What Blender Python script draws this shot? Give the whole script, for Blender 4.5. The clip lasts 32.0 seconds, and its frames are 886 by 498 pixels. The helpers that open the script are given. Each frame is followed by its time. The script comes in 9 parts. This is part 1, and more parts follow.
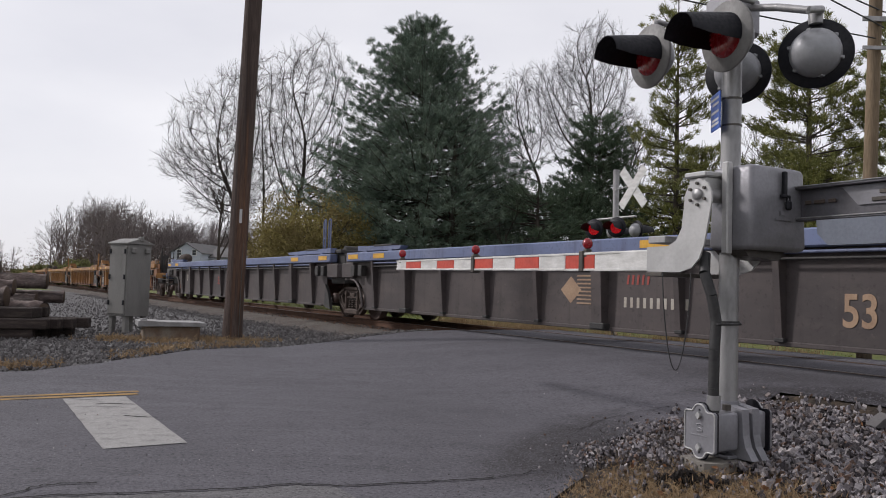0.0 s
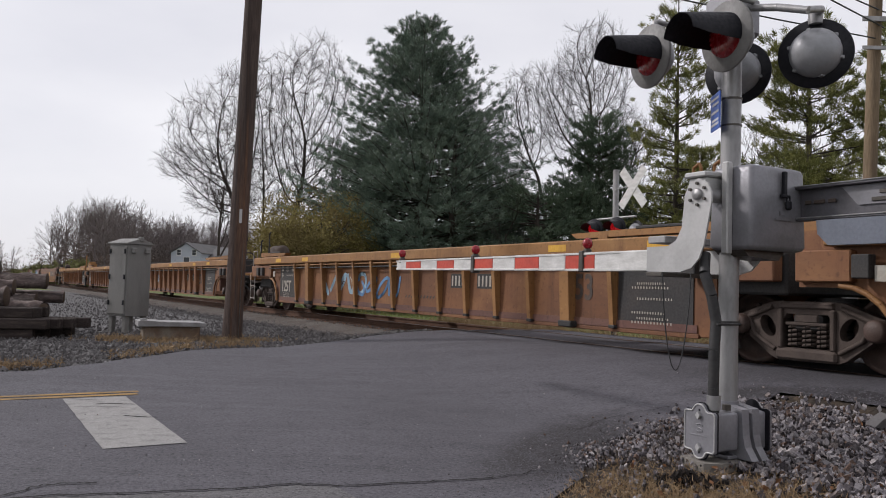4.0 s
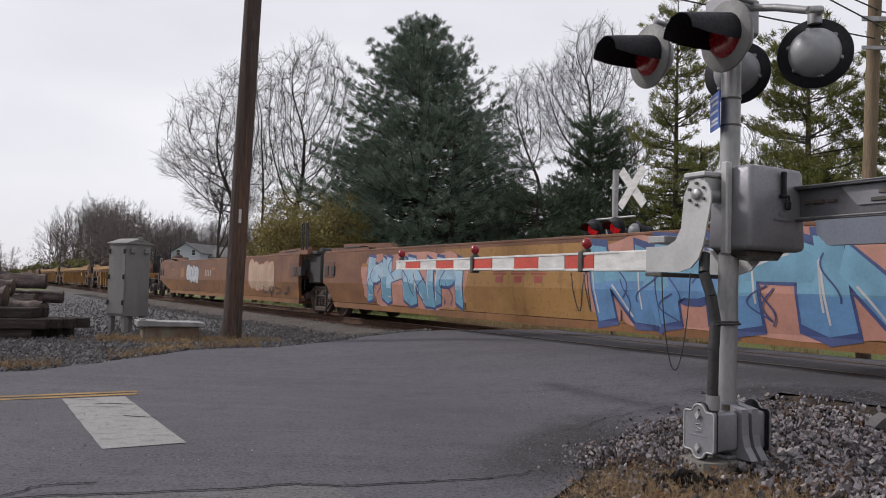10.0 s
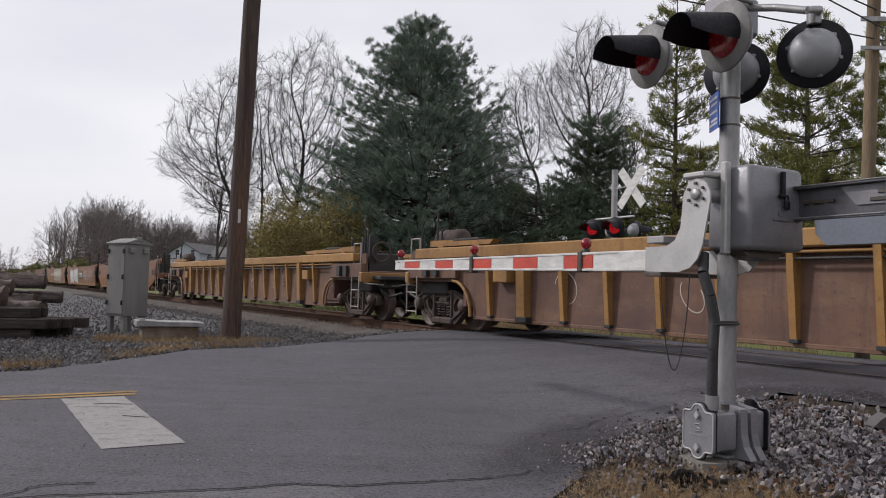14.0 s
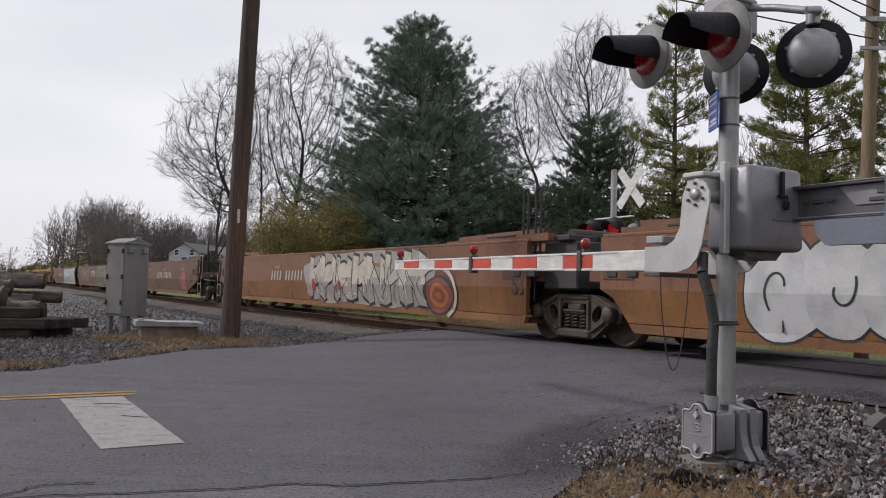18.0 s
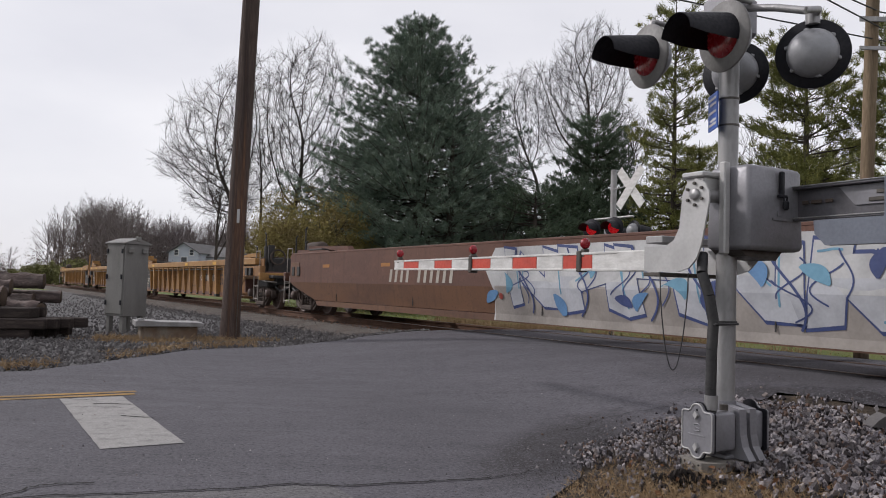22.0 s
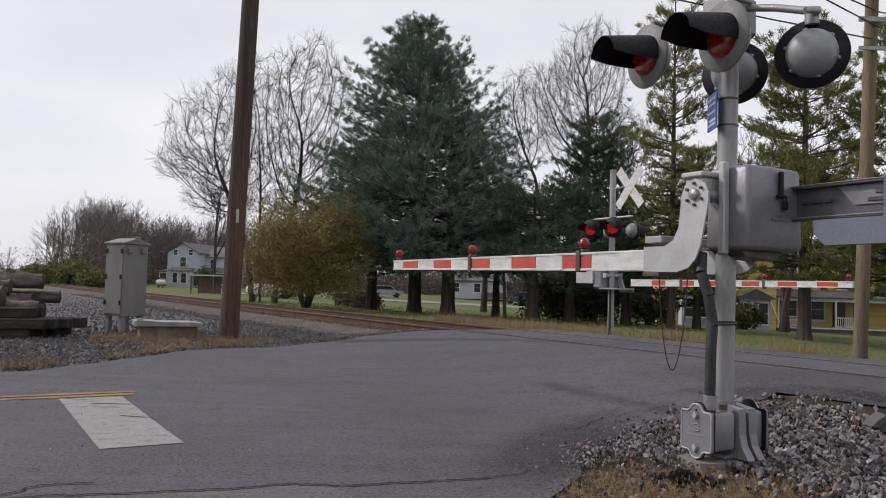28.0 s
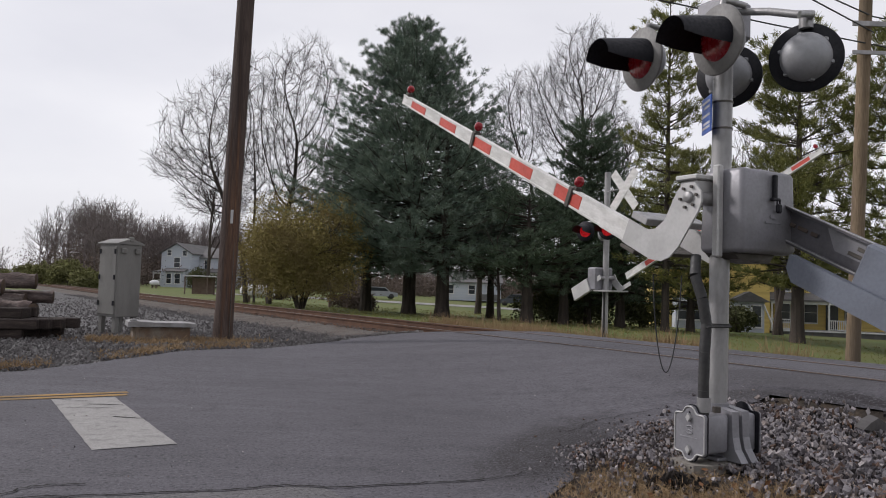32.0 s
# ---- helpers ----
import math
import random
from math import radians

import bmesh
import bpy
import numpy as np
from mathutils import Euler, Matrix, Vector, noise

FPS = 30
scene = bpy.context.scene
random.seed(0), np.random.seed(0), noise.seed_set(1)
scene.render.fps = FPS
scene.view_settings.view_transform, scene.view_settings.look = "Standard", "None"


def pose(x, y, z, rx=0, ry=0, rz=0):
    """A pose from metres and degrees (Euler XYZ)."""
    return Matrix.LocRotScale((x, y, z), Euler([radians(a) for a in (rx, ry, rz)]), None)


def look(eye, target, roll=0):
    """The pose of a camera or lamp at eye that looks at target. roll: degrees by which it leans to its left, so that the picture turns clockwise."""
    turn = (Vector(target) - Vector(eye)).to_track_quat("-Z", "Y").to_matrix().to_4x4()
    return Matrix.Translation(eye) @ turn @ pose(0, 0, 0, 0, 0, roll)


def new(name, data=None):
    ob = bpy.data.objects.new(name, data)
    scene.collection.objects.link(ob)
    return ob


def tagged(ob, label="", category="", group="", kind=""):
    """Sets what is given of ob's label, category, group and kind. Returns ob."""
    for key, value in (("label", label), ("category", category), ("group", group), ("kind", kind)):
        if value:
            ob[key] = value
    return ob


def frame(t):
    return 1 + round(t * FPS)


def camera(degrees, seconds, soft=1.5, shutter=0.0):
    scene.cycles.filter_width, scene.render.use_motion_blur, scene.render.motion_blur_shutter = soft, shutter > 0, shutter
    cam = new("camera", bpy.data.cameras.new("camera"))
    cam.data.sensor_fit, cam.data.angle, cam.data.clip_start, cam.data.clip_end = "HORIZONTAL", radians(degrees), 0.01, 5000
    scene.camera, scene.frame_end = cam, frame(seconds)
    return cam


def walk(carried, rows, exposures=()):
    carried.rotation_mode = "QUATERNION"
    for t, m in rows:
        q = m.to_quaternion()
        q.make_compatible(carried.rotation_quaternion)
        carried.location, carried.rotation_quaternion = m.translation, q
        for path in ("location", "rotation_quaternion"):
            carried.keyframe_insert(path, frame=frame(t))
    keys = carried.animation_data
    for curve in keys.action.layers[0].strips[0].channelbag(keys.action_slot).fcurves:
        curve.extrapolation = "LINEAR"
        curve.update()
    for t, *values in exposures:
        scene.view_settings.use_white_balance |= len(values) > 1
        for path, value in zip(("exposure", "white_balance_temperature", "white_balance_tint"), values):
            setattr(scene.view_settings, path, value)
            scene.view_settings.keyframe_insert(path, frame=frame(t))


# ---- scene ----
cam = camera(58.5, 32.0, soft=1.0)

# ---- camera: carried on the spot, turning a little ----
EYE = (0.0, 0.0, 1.2)
TILT, LEAN = 2.82, 1.64


def aim(yaw=0.0, tilt=0.0, lean=0.0):
    """Camera pose: yaw to the left, tilt up and lean, in degrees from the rest pose."""
    a, b = radians(yaw), radians(TILT + tilt)
    d = (-math.sin(a) * math.cos(b), math.cos(a) * math.cos(b), math.sin(b))
    return look(EYE, tuple(e + 20 * k for e, k in zip(EYE, d)), LEAN + lean)


walk(cam, [
    (0.0, aim(0.22)), (3.5, aim(0.22)), (5.5, aim(0.18)), (13.0, aim(0.17)), (14.0, aim(0.12)), (17.0, aim(0.07)),
    (22.0, aim(0.05)), (23.0, aim(0.0)), (30.0, aim(0.0)), (31.0, aim(0.06)), (31.5, aim(-0.39, 0.05, 0.21)), (32.0, aim(-0.39, 0.13, 0.22)),
], exposures=[(0.0, 0.0, 6500, 13.0), (32.0, 0.0, 6500, 13.0)])

# ---- light: bright overcast, weak wide sun from the side ----
world = bpy.data.worlds.new("overcast_sky")
scene.world = world
world.use_nodes = True
wn, wl = world.node_tree.nodes, world.node_tree.links
wn.clear()
SUN_EL, SUN_ROT = radians(36), radians(287)
sky = wn.new("ShaderNodeTexSky")
sky.sky_type, sky.sun_disc, sky.sun_elevation, sky.sun_rotation = "NISHITA", False, SUN_EL, SUN_ROT
coord = wn.new("ShaderNodeTexCoord")
cmap = wn.new("ShaderNodeMapping")
cmap.inputs["Scale"].default_value = (1.2, 1.2, 3.5)
cloud = wn.new("ShaderNodeTexNoise")
cloud.inputs["Scale"].default_value, cloud.inputs["Detail"].default_value = 1.6, 5
ramp = wn.new("ShaderNodeValToRGB")
ramp.color_ramp.elements[0].position, ramp.color_ramp.elements[0].color = 0.32, (0.75, 0.76, 0.81, 1)
ramp.color_ramp.elements[1].position, ramp.color_ramp.elements[1].color = 0.68, (0.92, 0.925, 0.95, 1)
skymix = wn.new("ShaderNodeMix")
skymix.data_type = "RGBA"
skymix.inputs["Factor"].default_value = 0.93
dim = wn.new("ShaderNodeVectorMath")
dim.operation = "SCALE"
dim.inputs["Scale"].default_value = 0.12
back = wn.new("ShaderNodeBackground")
back.inputs["Strength"].default_value = 1.0
wout = wn.new("ShaderNodeOutputWorld")
wl.new(coord.outputs["Generated"], cmap.inputs["Vector"])
wl.new(cmap.outputs["Vector"], cloud.inputs["Vector"])
wl.new(cloud.outputs["Fac"], ramp.inputs["Fac"])
wl.new(sky.outputs["Color"], dim.inputs[0])
wl.new(dim.outputs["Vector"], skymix.inputs[6])
wl.new(ramp.outputs["Color"], skymix.inputs[7])
wl.new(skymix.outputs[2], back.inputs["Color"])
wl.new(back.outputs["Background"], wout.inputs["Surface"])
sun_data = bpy.data.lights.new("sun", "SUN")
sun_data.energy, sun_data.angle, sun_data.color = 2.5, radians(6), (1.0, 0.972, 0.955)
sun = new("sun", sun_data)
sun.matrix_world = look((-30, 17, 23), (0, 8, 0))

# ---- plan: the track runs straight; s along it (away), d across it from the camera's side ----
U = Vector((-0.521, 0.8535, 0)).normalized()
N = Vector((U.y, -U.x, 0))
TRACK_D, RAIL_Z = 9.7, 0.35
TRACK_RZ = math.degrees(math.atan2(-U.y, -U.x))


def tp(s, d, z=0.0):
    return U * s + N * d + Vector((0, 0, z))


def sd(x, y):
    return U.x * x + U.y * y, N.x * x + N.y * y


def smooth(a, b, v):
    k = min(1.0, max(0.0, (v - a) / (b - a)))
    return k * k * (3 - 2 * k)


def ground_z(x, y):
    s, d = sd(x, y)
    top = RAIL_Z - 0.012 - 0.28 * max(smooth(14.0, 15.2, s), 1 - smooth(3.2, 4.6, s))
    z = top * smooth(4.6, 8.4, d) + 0.08 * smooth(8, 14, s) * (1 - smooth(4.6, 8.4, d))
    if d > TRACK_D:
        z -= top * smooth(11.2, 14.5, d)
        far = max(0.0, d - 12.5)
        z -= 0.030 * min(far, 60) * (1 - smooth(40, 110, s))
        z += 0.006 * min(max(0.0, s - 60), 120) * smooth(0, 10, far)
        z -= 0.75 * (1 - smooth(13, 26, s)) * smooth(12, 22, d)
    return z


# ---- mesh helpers ----
class Shape:
    """Gathers vertices and faces of one mesh."""

    def __init__(self):
        self.v, self.f, self.smooth = [], [], []

    def add(self, verts, faces, soft=False):
        k = len(self.v)
        self.v += [tuple(p) for p in verts]
        self.f += [tuple(i + k for i in f) for f in faces]
        self.smooth += [soft] * len(faces)
        return self

    def box(self, x0, y0, z0, x1, y1, z1, c=0.0, m=None):
        """A box, with edges chamfered by c."""
        x0, x1, y0, y1, z0, z1 = min(x0, x1), max(x0, x1), min(y0, y1), max(y0, y1), min(z0, z1), max(z0, z1)
        c = min(c, (x1 - x0) * 0.45, (y1 - y0) * 0.45, (z1 - z0) * 0.45)
        if c <= 0:
            v = [(x, y, z) for x in (x0, x1) for y in (y0, y1) for z in (z0, z1)]
            f = [(0, 1, 3, 2), (4, 6, 7, 5), (0, 4, 5, 1), (2, 3, 7, 6), (0, 2, 6, 4), (1, 5, 7, 3)]
        else:
            v, ids = [], {}
            for i, (x, sx) in enumerate(((x0, 1), (x1, -1))):
                for j, (y, sy) in enumerate(((y0, 1), (y1, -1))):
                    for k, (z, sz) in enumerate(((z0, 1), (z1, -1))):
                        ids[i, j, k] = len(v)
                        v += [(x, y + sy * c, z + sz * c), (x + sx * c, y, z + sz * c), (x + sx * c, y + sy * c, z)]
            g = lambda i, j, k, a: ids[i, j, k] + a
            f = []
            for i in (0, 1):
                q = [g(i, 0, 0, 0), g(i, 0, 1, 0), g(i, 1, 1, 0), g(i, 1, 0, 0)]
                f.append(tuple(q if i == 0 else q[::-1]))
                q = [g(0, i, 0, 1), g(1, i, 0, 1), g(1, i, 1, 1), g(0, i, 1, 1)]
                f.append(tuple(q if i == 0 else q[::-1]))
                q = [g(0, 0, i, 2), g(0, 1, i, 2), g(1, 1, i, 2), g(1, 0, i, 2)]
                f.append(tuple(q if i == 0 else q[::-1]))
                for j in (0, 1):
                    q = [g(i, j, 0, 0), g(i, j, 1, 0), g(i, j, 1, 1), g(i, j, 0, 1)]
                    f.append(tuple(q if i != j else q[::-1]))
                    q = [g(i, 0, j, 0), g(i, 1, j, 0), g(i, 1, j, 2), g(i, 0, j, 2)]
                    f.append(tuple(q if i == j else q[::-1]))
                    q = [g(0, i, j, 1), g(1, i, j, 1), g(1, i, j, 2), g(0, i, j, 2)]
                    f.append(tuple(q if i != j else q[::-1]))
            for i in (0, 1):
                for j in (0, 1):
                    for k in (0, 1):
                        q = (g(i, j, k, 0), g(i, j, k, 1), g(i, j, k, 2))
                        f.append(q if (i + j + k) % 2 == 0 else q[::-1])
        if m is not None:
            v = [m @ Vector(p) for p in v]
        return self.add(v, f)

    def tube(self, p0, p1, r0, r1=None, n=10, caps=True, soft=True):
        """A round bar from p0 to p1."""
        r1 = r0 if r1 is None else r1
        p0, p1 = Vector(p0), Vector(p1)
        a = (p1 - p0).normalized()
        b = a.orthogonal().normalized()
        c = a.cross(b)
        v = []
        for p, r in ((p0, r0), (p1, r1)):
            v += [p + (b * math.cos(2 * math.pi * i / n) + c * math.sin(2 * math.pi * i / n)) * r for i in range(n)]
        self.add(v, [(i, (i + 1) % n, n + (i + 1) % n, n + i) for i in range(n)], soft)
        if caps:
            self.add(v, [tuple(range(n))[::-1], tuple(range(n, 2 * n))])
        return self

    def path(self, pts, r, n=6):
        """A bent rod through pts."""
        for a, b in zip(pts, pts[1:]):
            self.tube(a, b, r, n=n)
        return self

    def lathe(self, prof, origin, axis, n=24, soft=True):
        """A turned body: prof is a list of (along, radius)."""
        o, a = Vector(origin), Vector(axis).normalized()
        b = a.orthogonal().normalized()
        c = a.cross(b)
        v = []
        for h, r in prof:
            v += [o + a * h + (b * math.cos(2 * math.pi * i / n) + c * math.sin(2 * math.pi * i / n)) * r for i in range(n)]
        f = [(k * n + i, k * n + (i + 1) % n, (k + 1) * n + (i + 1) % n, (k + 1) * n + i) for k in range(len(prof) - 1) for i in range(n)]
        return self.add(v, f, soft)

    def slab(self, pts, a, b, axis="y"):
        """A flat outline, given as pairs, drawn out from a to b along axis (pairs run counter-clockwise seen from the far end)."""
        put = {"y": lambda p, h: (p[0], h, p[1]), "x": lambda p, h: (h, p[0], p[1]), "z": lambda p, h: (p[0], p[1], h)}[axis]
        n = len(pts)
        v = [put(p, a) for p in pts] + [put(p, b) for p in pts]
        f = [tuple(range(n))[::-1], tuple(range(n, 2 * n))] + [(i, (i + 1) % n, n + (i + 1) % n, n + i) for i in range(n)]
        return self.add(v, f)

    def rounded(self, x0, y0, z0, x1, y1, z1, r, e=0.02, top=0.0, n=5):
        """A box with upright edges rounded by r, top and bottom edges by e, drawn in by top at its upper end."""
        v = []
        low = [(z0, e), (z0 + e * 0.3, e * 0.3), (z0 + e, 0.0)]
        high = [(z1 - e, top), (z1 - e * 0.3, top + e * 0.3), (z1, top + e)]
        for z, d in low + high:
            for cx, cy, a0 in ((x1 - r, y1 - r, 0), (x0 + r, y1 - r, 90), (x0 + r, y0 + r, 180), (x1 - r, y0 + r, 270)):
                mx, my = (x0 + x1) / 2, (y0 + y1) / 2
                px = cx - math.copysign(d, cx - mx)
                py = cy - math.copysign(d, cy - my)
                for i in range(n + 1):
                    a = math.radians(a0 + 90 * i / n)
                    v.append((px + r * math.cos(a), py + r * math.sin(a), z))
        m = 4 * (n + 1)
        f = [(k * m + i, k * m + (i + 1) % m, (k + 1) * m + (i + 1) % m, (k + 1) * m + i) for k in range(5) for i in range(m)]
        self.add(v, f, True)
        return self.add(v, [tuple(range(m))[::-1], tuple(range(5 * m, 6 * m))])

    def moved(self, m):
        self.v = [tuple(m @ Vector(p)) for p in self.v]
        return self

    def mesh(self, name, material):
        me = bpy.data.meshes.new(name)
        me.from_pydata(self.v, [], self.f)
        me.polygons.foreach_set("use_smooth", self.smooth)
        if material:
            me.materials.append(material)
        bm = bmesh.new()
        bm.from_mesh(me)
        bmesh.ops.recalc_face_normals(bm, faces=bm.faces)
        bm.to_mesh(me)
        bm.free()
        return me


def raw_mesh(name, verts, faces, material, soft=False):
    me = bpy.data.meshes.new(name)
    me.from_pydata(verts, [], faces)
    if soft:
        me.polygons.foreach_set("use_smooth", [True] * len(me.polygons))
    me.materials.append(material)
    return me


def part(name, shape, material, parent, label=""):
    """One mesh under a thing or a part."""
    ob = new(name, shape if isinstance(shape, bpy.types.Mesh) else shape.mesh(name, material))
    ob.parent = parent
    return tagged(ob, label) if label else ob


def thing(name, label, category, m=None, group="", kind=""):
    ob = new(name)
    ob.empty_display_size = 0.2
    if m is not None:
        ob.matrix_basis = m
    return tagged(ob, label, category, group, kind)


# ---- materials ----
def mat(name, base, rough=0.7, metal=0.0, dark=None, dark_amount=0.5, scale=1.2, fine=30.0, fine_amount=0.25, bump=0.15,
        stretch=(1, 1, 1), light=None, light_amount=0.0, light_scale=3.0, random_shift=False, glow=0.0, leaf=False, island=0.0, edge=(0.42, 0.62), fine_edge=(0.3, 0.7), gloss=None):
    """A surface in base colour with large stains (dark), a second paler wear (light) and a fine grain with relief."""
    m = bpy.data.materials.new(name)
    m.use_nodes = True
    n, l = m.node_tree.nodes, m.node_tree.links
    p = n["Principled BSDF"]
    p.inputs["Roughness"].default_value, p.inputs["Metallic"].default_value, p.inputs["Specular IOR Level"].default_value = rough, metal, gloss if gloss is not None else (0.5 if rough < 0.75 else 0.15)
    tc = n.new("ShaderNodeTexCoord")
    mp = n.new("ShaderNodeMapping")
    mp.inputs["Scale"].default_value = stretch
    l.new(tc.outputs["Object"], mp.inputs["Vector"])
    src = mp.outputs["Vector"]
    if random_shift:
        oi = n.new("ShaderNodeObjectInfo")
        mul = n.new("ShaderNodeMath")
        mul.operation = "MULTIPLY"
        mul.inputs[1].default_value = 60.0
        add = n.new("ShaderNodeVectorMath")
        add.operation = "ADD"
        l.new(oi.outputs["Random"], mul.inputs[0])
        l.new(src, add.inputs[0])
        l.new(mul.outputs[0], add.inputs[1])
        src = add.outputs[0]
    def noise_fac(sc, detail, lo, hi):
        t = n.new("ShaderNodeTexNoise")
        t.inputs["Scale"].default_value, t.inputs["Detail"].default_value = sc, detail
        l.new(src, t.inputs["Vector"])
        r = n.new("ShaderNodeMapRange")
        r.inputs["From Min"].default_value, r.inputs["From Max"].default_value = lo, hi
        l.new(t.outputs["Fac"], r.inputs["Value"])
        return t, r.outputs["Result"]
    def blend(a, b, fac, amount):
        x = n.new("ShaderNodeMix")
        x.data_type = "RGBA"
        k = n.new("ShaderNodeMath")
        k.operation = "MULTIPLY"
        k.inputs[1].default_value = amount
        l.new(fac, k.inputs[0])
        l.new(k.outputs[0], x.inputs["Factor"])
        for sock, c in ((6, a), (7, b)):
            if isinstance(c, tuple):
                x.inputs[sock].default_value = (*c, 1)
            else:
                l.new(c, x.inputs[sock])
        return x.outputs[2]
    dark = dark or tuple(c * 0.5 for c in base)
    _, f1 = noise_fac(scale, 6, *edge)
    col = blend(base, dark, f1, dark_amount)
    if light:
        _, f3 = noise_fac(light_scale, 5, 0.52, 0.70)
        col = blend(col, light, f3, light_amount)
    t2, f2 = noise_fac(fine, 3, *fine_edge)
    col = blend(col, tuple(c * 0.45 for c in base), f2, fine_amount)
    if island or leaf:
        gi = n.new("ShaderNodeNewGeometry")
        col = blend(col, dark, gi.outputs["Random Per Island"], island or 0.7)
    l.new(col, p.inputs["Base Color"])
    rr = n.new("ShaderNodeMapRange")
    rr.inputs["To Min"].default_value, rr.inputs["To Max"].default_value = max(0.05, rough - 0.12), min(1, rough + 0.12)
    l.new(f2, rr.inputs["Value"])
    l.new(rr.outputs["Result"], p.inputs["Roughness"])
    if bump:
        b = n.new("ShaderNodeBump")
        b.inputs["Strength"].default_value, b.inputs["Distance"].default_value = bump, 0.02
        l.new(t2.outputs["Fac"], b.inputs["Height"])
        l.new(b.outputs["Normal"], p.inputs["Normal"])
    if glow:
        p.inputs["Emission Color"].default_value, p.inputs["Emission Strength"].default_value = (*base, 1), glow
    return m


def asphalt(name, base, pit=0.55, chip=1.5, streak=0.35, blotches=()):
    """Worn asphalt: aggregate chips and pits, mottling, and long streaks along the traffic."""
    m = bpy.data.materials.new(name)
    m.use_nodes = True
    n, l = m.node_tree.nodes, m.node_tree.links
    p = n["Principled BSDF"]
    p.inputs["Roughness"].default_value, p.inputs["Specular IOR Level"].default_value = 0.85, 0.3
    tc = n.new("ShaderNodeTexCoord")

    def layer(col, to, stretch, scale, detail, lo, hi, fac):
        mp, t, r, x = n.new("ShaderNodeMapping"), n.new("ShaderNodeTexNoise"), n.new("ShaderNodeMapRange"), n.new("ShaderNodeMix")
        mp.inputs["Rotation"].default_value, mp.inputs["Scale"].default_value = (0, 0, radians(-25)), stretch
        t.inputs["Scale"].default_value, t.inputs["Detail"].default_value, t.inputs["Roughness"].default_value = scale, detail, 0.65
        r.inputs["From Min"].default_value, r.inputs["From Max"].default_value, r.inputs["To Max"].default_value = lo, hi, fac
        x.data_type = "RGBA"
        l.new(tc.outputs["Object"], mp.inputs["Vector"])
        l.new(mp.outputs["Vector"], t.inputs["Vector"])
        l.new(t.outputs["Fac"], r.inputs["Value"])
        l.new(r.outputs["Result"], x.inputs["Factor"])
        if isinstance(col, tuple):
            x.inputs[6].default_value = (*col, 1)
        else:
            l.new(col, x.inputs[6])
        x.inputs[7].default_value = (*to, 1)
        return x.outputs[2], t

    tone = lambda k: tuple(c * k for c in base)
    col, _ = layer(base, tone(0.62), (1, 1, 1), 0.45, 6, 0.45, 0.68, 0.75)
    col, _ = layer(col, tone(1.32), (0.35, 2.2, 1), 0.8, 7, 0.48, 0.70, streak * 1.6)
    col, _ = layer(col, tone(0.60), (0.25, 2.6, 1), 1.3, 7, 0.50, 0.70, streak * 1.5)
    for cx, cy, rx, ry, turn, amount in blotches:
        mp, gr, wob, ad, r, x = (n.new("ShaderNode" + k) for k in ("Mapping", "TexGradient", "TexNoise", "Math", "MapRange", "Mix"))
        mp.vector_type = "TEXTURE"
        mp.inputs["Location"].default_value, mp.inputs["Rotation"].default_value, mp.inputs["Scale"].default_value = (cx, cy, 0.1), (0, 0, radians(turn)), (rx, ry, 3.0)
        gr.gradient_type = "SPHERICAL"
        wob.inputs["Scale"].default_value, wob.inputs["Detail"].default_value = 3.5, 7
        ad.operation, ad.inputs[2].default_value = "MULTIPLY_ADD", -0.3
        ad.inputs[1].default_value = 0.6
        sm = n.new("ShaderNodeMath")
        sm.operation = "ADD"
        r.inputs["From Min"].default_value, r.inputs["From Max"].default_value, r.inputs["To Max"].default_value = 0.05, 0.5, amount
        x.data_type = "RGBA"
        x.inputs[7].default_value = (base[0] * 0.30, base[1] * 0.28, base[2] * 0.26, 1)
        l.new(tc.outputs["Object"], mp.inputs["Vector"])
        l.new(mp.outputs["Vector"], gr.inputs["Vector"])
        l.new(tc.outputs["Object"], wob.inputs["Vector"])
        l.new(wob.outputs["Fac"], ad.inputs[0])
        l.new(gr.outputs["Fac"], sm.inputs[0])
        l.new(ad.outputs[0], sm.inputs[1])
        l.new(sm.outputs[0], r.inputs["Value"])
        l.new(r.outputs["Result"], x.inputs["Factor"])
        l.new(col, x.inputs[6])
        col = x.outputs[2]
    col, _ = layer(col, tone(0.68), (1, 1, 1), 5.0, 8, 0.50, 0.66, 0.6)
    col, _ = layer(col, tone(chip * 1.25), (1, 1, 1), 60.0, 3, 0.54, 0.65, 0.65)
    col, _ = layer(col, tone(chip * 1.1), (1, 1, 1), 26.0, 5, 0.54, 0.67, 0.52)
    col, t = layer(col, tone(pit * 0.4), (1, 1, 1), 34.0, 5, 0.515, 0.64, 0.76)
    l.new(col, p.inputs["Base Color"])
    b = n.new("ShaderNodeBump")
    b.inputs["Strength"].default_value, b.inputs["Distance"].default_value, b.invert = 0.9, 0.012, True
    l.new(t.outputs["Fac"], b.inputs["Height"])
    l.new(b.outputs["Normal"], p.inputs["Normal"])
    return m


